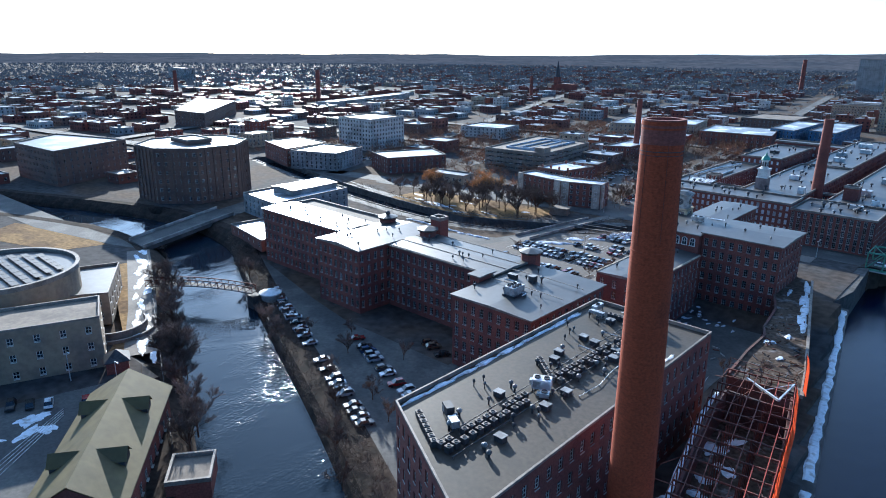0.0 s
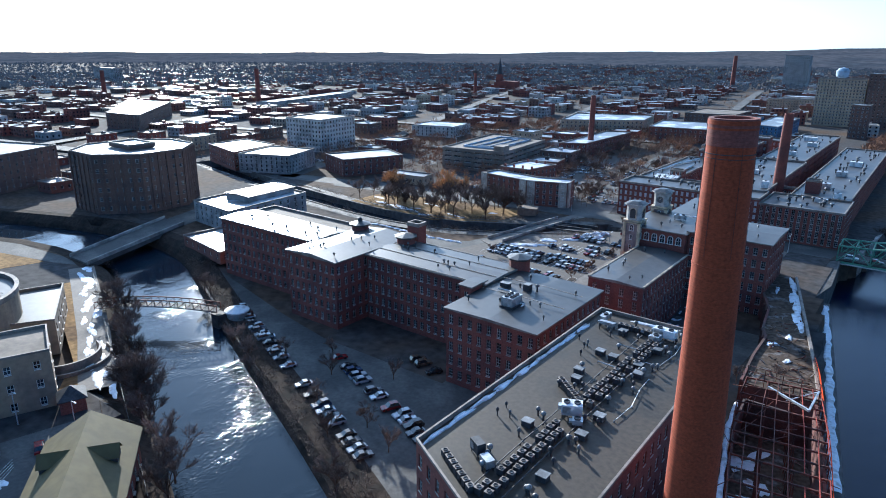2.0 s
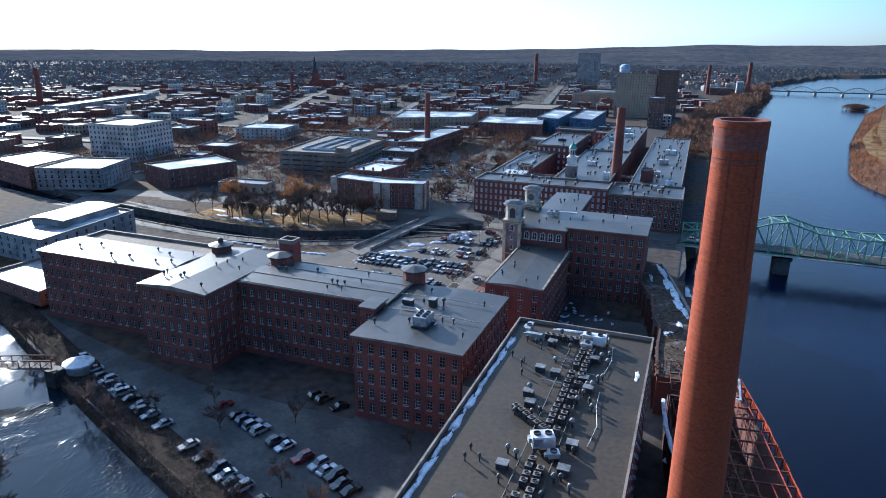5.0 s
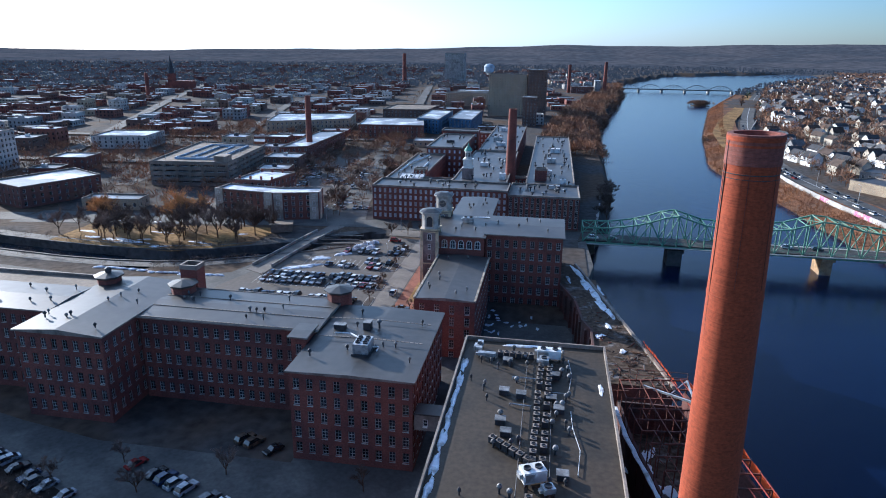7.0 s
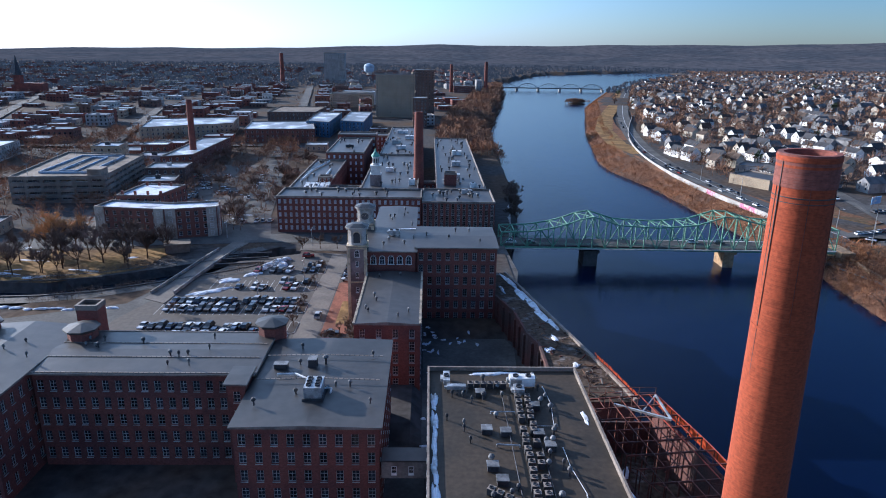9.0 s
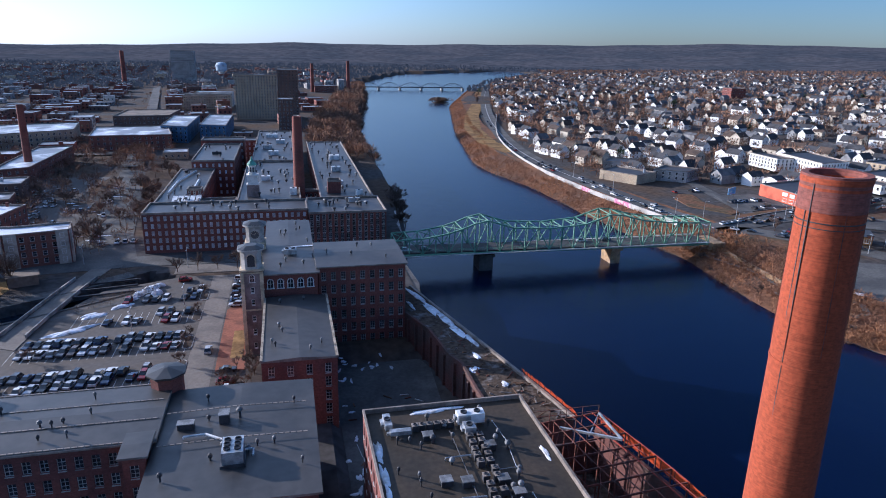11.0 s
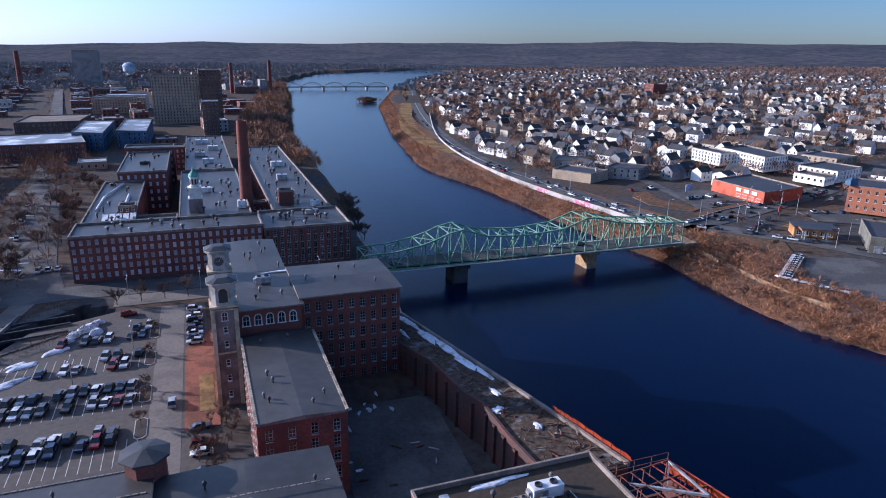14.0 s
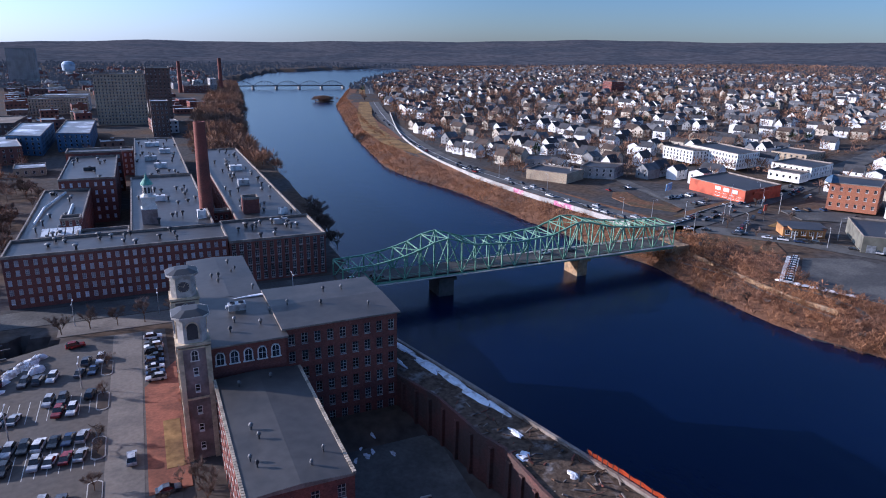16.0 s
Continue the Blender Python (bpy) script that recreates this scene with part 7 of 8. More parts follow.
part("canopy_roof", Shape().box(-8.1, -10.1, 5.5, 5.1, -3.9, 5.7), ROOF, ob)
for x in (-6, 3):
    for y in (-9, -5):
        part("post", Shape().box(x - 0.2, y - 0.2, 0, x + 0.2, y + 0.2, 4.7), WHITE_METAL, ob)
OLIVE_WALL = mat("olive-grey workshop render", (0.17, 0.165, 0.13), 0.85, grain=0.8, stain=0.2, vary=0.15)
ob = shop("low olive-grey workshop with a flat roof", [(172, 252), (190, 234), (216, 258), (198, 277)], -2.2, 5, OLIVE_WALL)
for k in range(4):
    t = 0.14 + 0.24 * k
    part("garage_door", Shape().box(-1.7, -0.12, 0, 1.7, 0.05, 3.2), METAL, ob, "pale roller door", at=pose(172 + 18 * t - 194, 252 - 18 * t - 255.25, 0.1, 0, 0, -45))
part("sign_panel", Shape().box(-3, -0.2, 4.6, 3, 0.05, 5.8), mat("yellow sign", (0.7, 0.42, 0.05), 0.6, grain=2, stain=0.3, vary=0.1), ob, "plain yellow sign panel", at=pose(187 - 194, 237 - 255.25, 0, 0, 0, -45))
for k in range(3):
    rooftop_unit(188 + 7 * k, 252 + 4 * k, 4.3, 2.2, 1.6, 1.4, 40, METAL, 1, "boxy metal rooftop unit on a workshop roof", True)
# hoardings, pylon signs, verges
BLUE_SIGN = mat("blue hoarding", (0.16, 0.34, 0.55), 0.6, grain=2, stain=0.3, vary=0.15, second=(0.6, 0.62, 0.62), mask=0.55)
for x, y, w, h, rz, m, lab in ((167.6, 361.8, 8, 4, 25, BLUE_SIGN, "blue and white hoarding on steel posts"), (178, 306, 2.6, 3.2, 10, RED_PAINT, "red pylon sign on a post"), (196, 322, 2.4, 2.4, 40, WHITE_METAL, "white pylon sign on a post"), (150, 430, 2.4, 3.0, 20, WHITE_METAL, "white pylon sign on a post")):
    sg = thing("roadside_sign", lab, "sign", x, y, -2.2, rz)
    part("panel", Shape().box(-w / 2, -0.15, 5, w / 2, 0.15, 5 + h), m, sg)
    for px in ((-w / 3, w / 3) if w > 5 else (0,)):
        part("post", Shape().box(px - 0.14, -0.1, 0, px + 0.14, 0.1, 5), METAL_DARK, sg)
slab("verge", [(137, 356), (150, 336), (158, 340), (152, 364), (158, 386), (150, 388), (140, 376)], -2.1, EARTH_LAWN, "strip of brown winter grass beside a car park", "grass", 0.4)
slab("verge", [(142, 330), (172, 340), (196, 346), (196, 342), (172, 335), (146, 326)], -2.05, EARTH_LAWN, "strip of brown winter grass beside a street", "grass", 0.4)
slab("verge", [(172, 298), (186, 302), (190, 296), (178, 290)], -2.0, GRASS, "small brown winter lawn on a corner", "grass", 0.4)
slab("verge", [(116, 300), (136, 296), (150, 276), (140, 262), (120, 276)], -2.18, EARTH_LAWN, "rough reddish ground beside a street", "grass", 0.4)
for a, b in zip(dense([(146, 326), (172, 335), (196, 342)], 7), dense([(146, 326), (172, 335), (196, 342)], 7)[1:]):
    solo("kerb", Shape().beam((*a, -1.98), (*b, -1.98), 0.3, 0.25), CONCRETE, "pale concrete kerb", "kerb", "kerbs")
for k in range(9):
    snow_patch(108.5 + k * 1.2, 239.5 - k * 2.6, -2.28, 1.5, 0.8, -60, 700 + k, 0.6, "low ridge of ploughed snow")
shop("white apartment building with grey bays", [(278, 457), (273, 410), (300, 415), (306, 460)], 0, 11, WHITE_WALL, 3, 3.2, WIN_C, joined=True, cat="apartment block", name="apartment_block")
shop("white flat-roofed apartment wing with bays", [(262, 470), (262, 440), (276, 440), (277, 470)], 0, 9.5, WHITE_WALL, 3, 3.2, WIN_C, joined=True, cat="apartment block", name="apartment_block")
shop("low shop with a tan front and snowy roof", [(123.5, 442), (138, 418), (158, 428), (142, 454)], -2.4, 4.0, BRICK_TAN, roofmat=ROOF)
shop("two-storey white commercial building", [(285, 392), (290, 366), (322, 374), (318, 400)], 0, 8, WHITE_WALL, 2, 4, WIN_C, joined=True)
shop("white flat-roofed building on a corner", [(268, 380), (272, 360), (286, 364), (282, 384)], 0, 6, WHITE_WALL, 1, 4, WIN_C, joined=True)
shop("tan flat-roofed building beside a street", [(330, 430), (336, 405), (366, 412), (360, 440)], 1, 8, CITY_BRICK[1], 2, 4, WIN_C, joined=True)
shop("dark grey two-storey house row", [(158, 432), (176, 420), (192, 430), (176, 446)], -2.4, 5.5, CITY_BRICK[3], 2, 4, WIN_C, joined=True)
shop("low grey shop row", [(142, 474), (160, 466), (176, 480), (156, 492)], -2.4, 4, CITY_BRICK[3], 1, 4, WIN_C, joined=True)
shop("red brick church-like school far among houses", [(646, 1020), (674, 1020), (674, 1044), (646, 1044)], 10, 27, BRICK, 3, 5, WIN_C, joined=True, name="school", cat="school")

# houses
ROOF_H = [mat("dark shingles", (0.055, 0.055, 0.06), 0.85, grain=0.8, stain=0.2, vary=0.2, rand=0.4), mat("brown shingles", (0.11, 0.075, 0.055), 0.85, grain=0.8, stain=0.2, vary=0.2, rand=0.4), mat("grey shingles", (0.16, 0.16, 0.165), 0.85, grain=0.8, stain=0.2, vary=0.2, rand=0.4)]
WALL_H = [WHITE_WALL, mat("cream clapboard", (0.54, 0.48, 0.38), 0.75, grain=1, stain=0.2, vary=0.08, rand=0.1), mat("grey clapboard", (0.26, 0.26, 0.26), 0.75, grain=1, stain=0.2, vary=0.08, rand=0.2), mat("tan clapboard", (0.36, 0.30, 0.23), 0.75, grain=1, stain=0.2, vary=0.1, rand=0.2), mat("blue-grey clapboard", (0.22, 0.28, 0.34), 0.75, grain=1, stain=0.2, vary=0.08, rand=0.2)]


def house(w, d, e, r, wall, roof, porch, label):
    ob = thing("house", label, "house", group="houses on the far bank")
    s = Shape()
    for p, q2 in (((-w, -d), (w, -d)), ((w, -d), (w, d)), ((w, d), (-w, d)), ((-w, d), (-w, -d))):
        facade(s, p, q2, -1.5, e, 0, 0, 1, 1)
    for yy, o in ((-d, 1), (d, -1)):
        s.face([(-w * o, yy, e), (w * o, yy, e), (0, yy, r - 0.15)])
    part("wall", s, wall, ob)
    t = Shape()
    for o in (-1, 1):
        a = [(o * (w + 0.4), -d - 0.4, e - 0.25), (o * (w + 0.4), d + 0.4, e - 0.25), (0, d + 0.4, r), (0, -d - 0.4, r)]
        t.face(a if o > 0 else a[::-1]); t.face([(x, y, z - 0.18) for x, y, z in (a[::-1] if o > 0 else a)])
        for yy in (-d - 0.4, d + 0.4):
            t.face([(o * (w + 0.4), yy, e - 0.43), (o * (w + 0.4), yy, e - 0.25), (0, yy, r), (0, yy, r - 0.18)])
    part("roof", t, roof, ob)
    part("chimney", Shape().box(w * 0.3, d * 0.2, e, w * 0.3 + 0.7, d * 0.2 + 0.7, r + 0.9), BRICK, ob)
    if porch:
        part("porch", Shape().box(-w * 0.8, -d - 2.0, 2.5, w * 0.8, -d, 2.75).box(-w * 0.8, -d - 2.0, 0, -w * 0.8 + 0.2, -d - 1.8, 2.5).box(w * 0.8 - 0.2, -d - 2.0, 0, w * 0.8, -d - 1.8, 2.5).box(-w * 0.8, -d - 2, -1.5, w * 0.8, -d, 0.1), TRIM, ob)
    for z in ([1.0, 3.9] if e > 5 else [1.0]):
        for x in (-w * 0.5, w * 0.5):
            part("window", WIN_SMALL, None, ob, at=pose(x, -d - 0.06, z))
        part("window", WIN_SMALL, None, ob, at=pose(-w - 0.06, 0.5, z, 0, 0, 270))
    part("window", WIN_SMALL, None, ob, at=pose(0, -d - 0.06, e + 0.3))
    return ob


PROTO = [house(4.2, 6.0, 6.4, 9.8, WALL_H[0], ROOF_H[0], True, "white clapboard house with a dark gable roof"), house(4.0, 5.4, 6.2, 9.2, WALL_H[1], ROOF_H[1], True, "cream clapboard house with a brown gable roof"),
         house(4.6, 6.4, 6.6, 10.2, WALL_H[2], ROOF_H[0], False, "grey clapboard house with a dark gable roof"), house(4.0, 6.0, 6.0, 9.0, WALL_H[0], ROOF_H[2], False, "white clapboard house with a grey gable roof"),
         house(4.4, 5.6, 6.2, 9.6, WALL_H[3], ROOF_H[1], True, "tan clapboard house with a brown gable roof"), house(5.0, 6.8, 6.6, 10.6, WALL_H[0], ROOF_H[0], True, "large white clapboard house with a dark roof"), house(4.2, 5.8, 6.2, 9.4, WALL_H[4], ROOF_H[0], False, "blue-grey clapboard house with a dark roof")]
HOUSES = []
rh = random.Random(21)


def clear_east(x, y, r):
    if x - lerp_tab(BANK_E, y) < 42:
        return False
    if any(inside(x + dx, y + dy, p) for p in NAMED for dx in (-r, 0, r) for dy in (-r, 0, r) if p[0][0] > 90):
        return False
    for pts in (HW, [(98, 293), (129, 313), (184, 330), (288, 365), (466, 429), (900, 590)], [(140, 303), (160, 276), (177, 243), (200, 190), (250, 80)]):
        if min(seg_dist(x, y, a, b) for a, b in zip(pts, pts[1:])) < r + 9:
            return False
    if x < 205 and 190 < y < 415 and x < 160 + (y - 190) * 0.2:
        return False
    return not (195 < x < 262 and 285 < y < 390) and not (150 < x < 240 and 225 < y < 300)


turn = 17
far = {k: Shape() for k in range(3)}
for iu in range(-6, 75):
    for iv in range(-22, 150):
        u, v = 90 + iu * 19.5, 60 + iv * 16.0
        if iu % 4 == 3 or iv % 8 == 7:
            continue
        c, s_ = math.cos(radians(turn)), math.sin(radians(turn))
        x, y = u * c - v * s_ * 0.35 + rh.uniform(-3.5, 3.5), u * s_ + v + rh.uniform(-3.5, 3.5)
        bend = max(0, y - 600) * 0.22
        x += bend
        dist = math.hypot(x + 95, y - 70)
        if not (40 < y < 2300 and x < 1500) or not clear_east(x, y, 7):
            continue
        ang = math.degrees(math.atan2(x + 95, y - 70))
        if ang > 80:
            continue
        if rh.random() < (0.30 if dist < 600 else 0.46 if dist < 900 else 0.66 if dist < 1300 else 0.82):
            continue
        HOUSES.append((x, y))
        z = east_z(x, y)
        k = rh.choice((0, 0, 0, 1, 1, 2, 3, 3, 4, 5, 5, 6))
        rz = turn + rh.choice((0, 90, 180, 270)) + rh.uniform(-5, 5)
        if dist < 380:
            copy_thing(PROTO[k], pose(x, y, z + 0.3, 0, 0, rz))
        else:
            m = pose(x, y, z + (1.5 if dist > 900 else 0.6), 0, 0, rz)
            w, d, e, r = rh.uniform(3.6, 5.2), rh.uniform(5, 7), rh.uniform(5, 7), rh.uniform(8.6, 10.4)
            g = far[rh.choice((0, 0, 0, 1, 1, 2) if dist < 800 else (0, 0, 1, 2, 2))]
            P = lambda a, b, cc: tuple(m @ Vector((a, b, cc)))
            b4 = [(-w, -d), (w, -d), (w, d), (-w, d)]
            for i in range(4):
                p, q2 = b4[i], b4[(i + 1) % 4]
                g.face([P(*p, -4), P(*q2, -4), P(*q2, e), P(*p, e)], 0)
            g.face([P(-w, -d, e), P(w, -d, e), P(0, -d, r)], 0); g.face([P(w, d, e), P(-w, d, e), P(0, d, r)], 0)
            g.face([P(w + .4, -d - .4, e - .3), P(w + .4, d + .4, e - .3), P(0, d + .4, r), P(0, -d - .4, r)], 1)
            g.face([P(-w - .4, d + .4, e - .3), P(-w - .4, -d - .4, e - .3), P(0, -d - .4, r), P(0, d + .4, r)], 1)
            for i in range(2):
                for zz in (1.2, 4.0):
                    for sgn in (-1, 1):
                        xx = sgn * w * 0.5
                        g.face([P(xx - .45, -d - .05, zz), P(xx + .45, -d - .05, zz), P(xx + .45, -d - .05, zz + 1.4), P(xx - .45, -d - .05, zz + 1.4)], 2)
                        g.face([P(-w - .05, xx + .45, zz), P(-w - .05, xx - .45, zz), P(-w - .05, xx - .45, zz + 1.4), P(-w - .05, xx + .45, zz + 1.4)], 2)
                break
for p in PROTO:
    for o in list(p.children_recursive) + [p]:
        bpy.data.objects.remove(o)
for k, g in far.items():
    solo("distant_houses", g, [(WHITE_WALL, WALL_H[1], WALL_H[2])[k], ROOF_H[k], GLASS], "many small gabled clapboard houses far off", "houses", kind="stuff")

# ---- bare winter trees ----
def grow(seed, height, spread, levels=3):
    r = random.Random(seed)
    wood, twigs = Shape(), Shape()

    def limb(p, d, length, rad, level):
        q2 = p + d * length
        (wood if level < 3 else twigs).beam(p, q2, rad * 2, n=5 if level < 2 else 3, w2=rad * 1.15)
        if level == levels:
            for _ in range(13):
                t = r.uniform(0.2, 1.0)
                a = p.lerp(q2, t)
                dd = (d + Vector((r.uniform(-1, 1), r.uniform(-1, 1), r.uniform(-0.3, 0.9))) * 0.8).normalized()
                b = a + dd * length * r.uniform(0.4, 0.8)
                side = dd.cross(Vector((r.uniform(-1, 1), r.uniform(-1, 1), r.uniform(-1, 1)))).normalized() * 0.036
                twigs.face([a - side, a + side, b])
                for _ in range(3):
                    a2 = a.lerp(b, r.uniform(0.3, 0.8))
                    b2 = a2 + (dd + Vector((r.uniform(-1, 1), r.uniform(-1, 1), r.uniform(-0.4, 0.8))) * 0.9).normalized() * length * r.uniform(0.25, 0.5)
                    twigs.face([a2 - side * 0.7, a2 + side * 0.7, b2])
            return
        for _ in range((5, 4, 4)[level]):
            t = r.uniform(0.45, 1.0) if level == 0 else r.uniform(0.3, 1.0)
            a = p.lerp(q2, t)
            dd = (d * (0.9 if level else 0.75) + Vector((r.uniform(-1, 1), r.uniform(-1, 1), r.uniform(-0.1, 0.7))) * spread).normalized()
            limb(a, dd, length * r.uniform(0.55, 0.8), rad * 0.5, level + 1)
    limb(Vector((0, 0, -0.3)), Vector((r.uniform(-0.05, 0.05), r.uniform(-0.05, 0.05), 1)).normalized(), height * 0.42, height * 0.018, 0)
    return wood.mesh("trunk", [BARK]), twigs.mesh("crown", [TWIG])


TREES = [grow(k, 10.0, sp) for k, sp in enumerate((0.7, 0.8, 0.62, 0.9, 0.75, 0.7))]
GOLD = mat("golden willow twigs", (0.50, 0.29, 0.13), 0.9, grain=0.3, stain=0.1, vary=0.3, spec=0.06)
GOLD_CROWN = TREES[3][1].copy(); GOLD_CROWN.materials.clear(); GOLD_CROWN.materials.append(GOLD)
rt = random.Random(8)


def tree(x, y, z, h, golden=False):
    k = rt.randrange(len(TREES))
    ob = thing("tree", "bare tree with fine golden twigs" if golden else "bare winter tree with brown twigs", "tree", x, y, z, rt.uniform(0, 360), group="bare trees")
    ob.scale = (h / 10 * rt.uniform(0.9, 1.2), h / 10 * rt.uniform(0.9, 1.2), h / 10)
    part("trunk", TREES[3][0] if golden else TREES[k][0], None, ob)
    part("crown", GOLD_CROWN if golden else TREES[k][1], None, ob)


def plant(pts):
    for x, y, h in pts:
        tree(x, y, ground_z(x, y), h)


for k in range(44):      # canal banks
    t = rt.random()
    side = -1 if rt.random() < 0.68 else 1
    i = rt.choice((3, 4, 4, 5, 5))
    p, q2 = Vector(CANAL[i]), Vector(CANAL[i + 1])
    d = (q2 - p).normalized(); c = p.lerp(q2, t) + Vector((-d.y, d.x)) * side * rt.uniform(11.8, 15.0)
    if c.x < -80 and math.hypot(c.x + 107.5, c.y - 46) > 11 and (c.x < -190 or c.x > -178 or side < 0):
        tree(c.x, c.y, -3.2, rt.uniform(9, 16) if side < 0 else rt.uniform(6, 10))
for x, y, h in ((-219, 268, 20), (-250, 262, 18), (-222, 274, 18), (-213, 272, 17), (-256, 266, 16)):
    tree(x, y, 0, h, True)
for x, y, h in ((-211, 258, 17), (-203, 262, 16), (-196, 258, 17), (-188, 258, 16), (-227, 258, 15), (-238, 256, 14), (-182, 264, 15), (-230, 248, 11), (-212, 246, 13), (-200, 248, 13), (-246, 250, 13), (-258, 254, 13), (-192, 272, 14), (-184, 252, 13)):
    tree(x, y, 0, h)
for k in range(16):      # by the car park and the tower
    tree(rt.uniform(-104.5, -93), rt.uniform(160, 197), 0, rt.uniform(3.5, 6.5))
for x, y, h in ((-113.4, 237, 4.5), (-113.5, 217.5, 4.5), (-113.6, 201, 5), (-113.5, 213, 4), (-113, 252, 5), (-160, 170, 6), (-168, 176, 6), (-152, 210, 5), (-125, 278, 7), (-118, 279, 8), (-111, 279, 7), (-104, 279, 8), (-96, 280, 7), (-88, 280, 8), (-132, 104, 7), (-124, 92, 7), (-112, 84, 7), (-118, 112, 7), (-140, 112, 6), (-108, 92, 7), (-98, 88, 7), (-150, 104, 6), (-90, 112, 6), (-38, 150, 5), (-45, 145, 5)):
    tree(x, y, ground_z(x, y) if y < 140 or x < -60 else 7.4, h)
for k in range(44):      # streets and lots beside the mills
    tree(-150 - rt.random() * (20 if k < 24 else 80), rt.uniform(305, 500), 0, rt.uniform(6, 11))
for k in range(34):      # west bank above the mills
    y = rt.uniform(345, 430)
    tree(lerp_tab(BANK_W, y) - rt.uniform(-4, 2), y, -6, rt.uniform(6, 11))
for k in range(26):      # east bank brush and trees
    y = rt.uniform(190, 300)
    x = lerp_tab(BANK_E, y) + rt.uniform(-12, 20)
    tree(x, y, ground_z(x, y), rt.uniform(2.5, 5.5))
for k in range(24):      # round the park
    tree(rt.uniform(-268, -176), rt.choice((rt.uniform(244, 252), rt.uniform(262, 282))), 0, rt.uniform(9, 15))
for x, y, h in ((150, 303, 8), (136, 268, 6), (190, 300, 7), (174, 340, 6), (150, 286, 5), (200, 330, 6)):
    tree(x, y, -2.5, h)
ht = 0
for x, y in HOUSES:      # among the nearer houses
    if math.hypot(x + 95, y - 70) < 520 and rt.random() < 0.35 and ht < 70:
        ht += 1
        tree(x + rt.uniform(8, 10), y + rt.uniform(-8, 8), east_z(x, y), rt.uniform(7, 13))


def tufts(name, label, n, place, size, mats, blades=22, seed=1, width=0.02, category="woodland"):
    """A crowd of small twiggy crowns: thin blades that fan up and out from each stem."""
    r = random.Random(seed)
    s = Shape()
    for _ in range(n):
        p = place(r)
        if p is None:
            continue
        x, y, z = p
        h = r.uniform(*size)
        w = h * width
        s.face([(x - w, y, z), (x + w, y, z), (x, y + w, z + h * 0.6)])
        for b in range(blades):
            a, lean = r.uniform(0, 6.283), math.acos(r.uniform(-0.25, 1.0))
            l = h * r.uniform(0.32, 0.56)
            k = h * r.uniform(0.0, 0.12)
            b0 = Vector((x + math.cos(a) * k, y + math.sin(a) * k, z + h * r.uniform(0.3, 0.5)))
            tip = b0 + Vector((math.cos(a) * math.sin(lean) * l * 0.85, math.sin(a) * math.sin(lean) * l * 0.85, math.cos(lean) * l))
            sd = Vector((r.uniform(-1, 1), r.uniform(-1, 1), r.uniform(-0.6, 0.6))).normalized() * w
            mid = b0.lerp(tip, 0.65)
            s.face([b0 - sd * 0.3, mid - sd, tip, mid + sd])
    return solo(name, s, mats, label, category, kind="stuff")


WOOD_FAR = mat("far bare woods", (0.26, 0.15, 0.095), 0.95, grain=0.05, stain=0.008, vary=0.25, second=(0.17, 0.115, 0.085), island=0.25, spec=0.0)
CANAL_BRUSH = mat("grey canal brush", (0.15, 0.115, 0.09), 0.95, grain=0.1, stain=0.03, vary=0.3, second=(0.11, 0.09, 0.075), island=0.35, spec=0.05)
BRUSH = mat("reddish brush", (0.30, 0.15, 0.075), 0.95, grain=0.1, stain=0.03, vary=0.3, second=(0.22, 0.12, 0.075), island=0.35, spec=0.05)
PINE = mat("dark evergreen", (0.025, 0.045, 0.02), 0.9, grain=0.2, stain=0.1, vary=0.2, island=0.4)


def on_east(r):
    y = r.uniform(40, 2600)
    x = lerp_tab(BANK_E, y) + 26 + r.random() ** 1.35 * 1800
    if y < 420 and x < 210:
        return None
    return (x, y, ground_z(x, y) + 0.5) if clear_east(x, y, 2) else None


def on_bank(r):
    y = 190 + r.random() ** 1.5 * 1250
    x = r.uniform(lerp_tab(SHORE_E, y) - 1, lerp_tab(BANK_E, y) + (17 if y < 330 or y > 640 else 12))
    return (x, y, ground_z(x, y) - 0.2)


def on_west(r):
    y = 520 + r.random() ** 1.2 * 950
    x = lerp_tab(BANK_W, y) - r.uniform(-8, 44 if y < 1200 else 30)
    return (x, y, ground_z(x, y) - 0.3)


def in_city(r):
    x, y = r.uniform(-1900, -130), r.uniform(210, 2600)
    if x > lerp_tab(BANK_W, y) - 20 or any(inside(x, y, p) for p in NAMED + KEEP) or any(abs(x - a) < b and abs(y - c) < b for a, c, b in boxes):
        return None
    return (x, y, ground_z(x, y))


def far_ring(r):
    a, d = radians(r.uniform(-72, 80)), 1350 + 1500 * r.random()
    x, y = -math.sin(a) * d, math.cos(a) * d
    if d > 2700:
        return (x, y, slope_z(math.degrees(a), d) - 1)
    if lerp_tab(BANK_W, y) - 10 < x < lerp_tab(BANK_E, y) + 10 and y < 2500:
        return None
    return (x, y, max(ground_z(x, y), -2) + 1)


def near_east(r):
    p = on_east(r)
    return p if p and math.hypot(p[0] + 95, p[1] - 70) < 760 else None


def far_east(r):
    p = on_east(r)
    return p if p and math.hypot(p[0] + 95, p[1] - 70) >= 760 else None


def near_city(r):
    x, y = r.uniform(-440, -142), r.uniform(300, 640)
    if any(inside(x, y, p) for p in NAMED) or any(abs(x - a) < b and abs(y - c) < b for a, c, b in boxes) or x > -142 - (y - 300) * 0.1:
        return None
    return (x, y, 0) if street(x, y) or r.random() < 0.6 else None


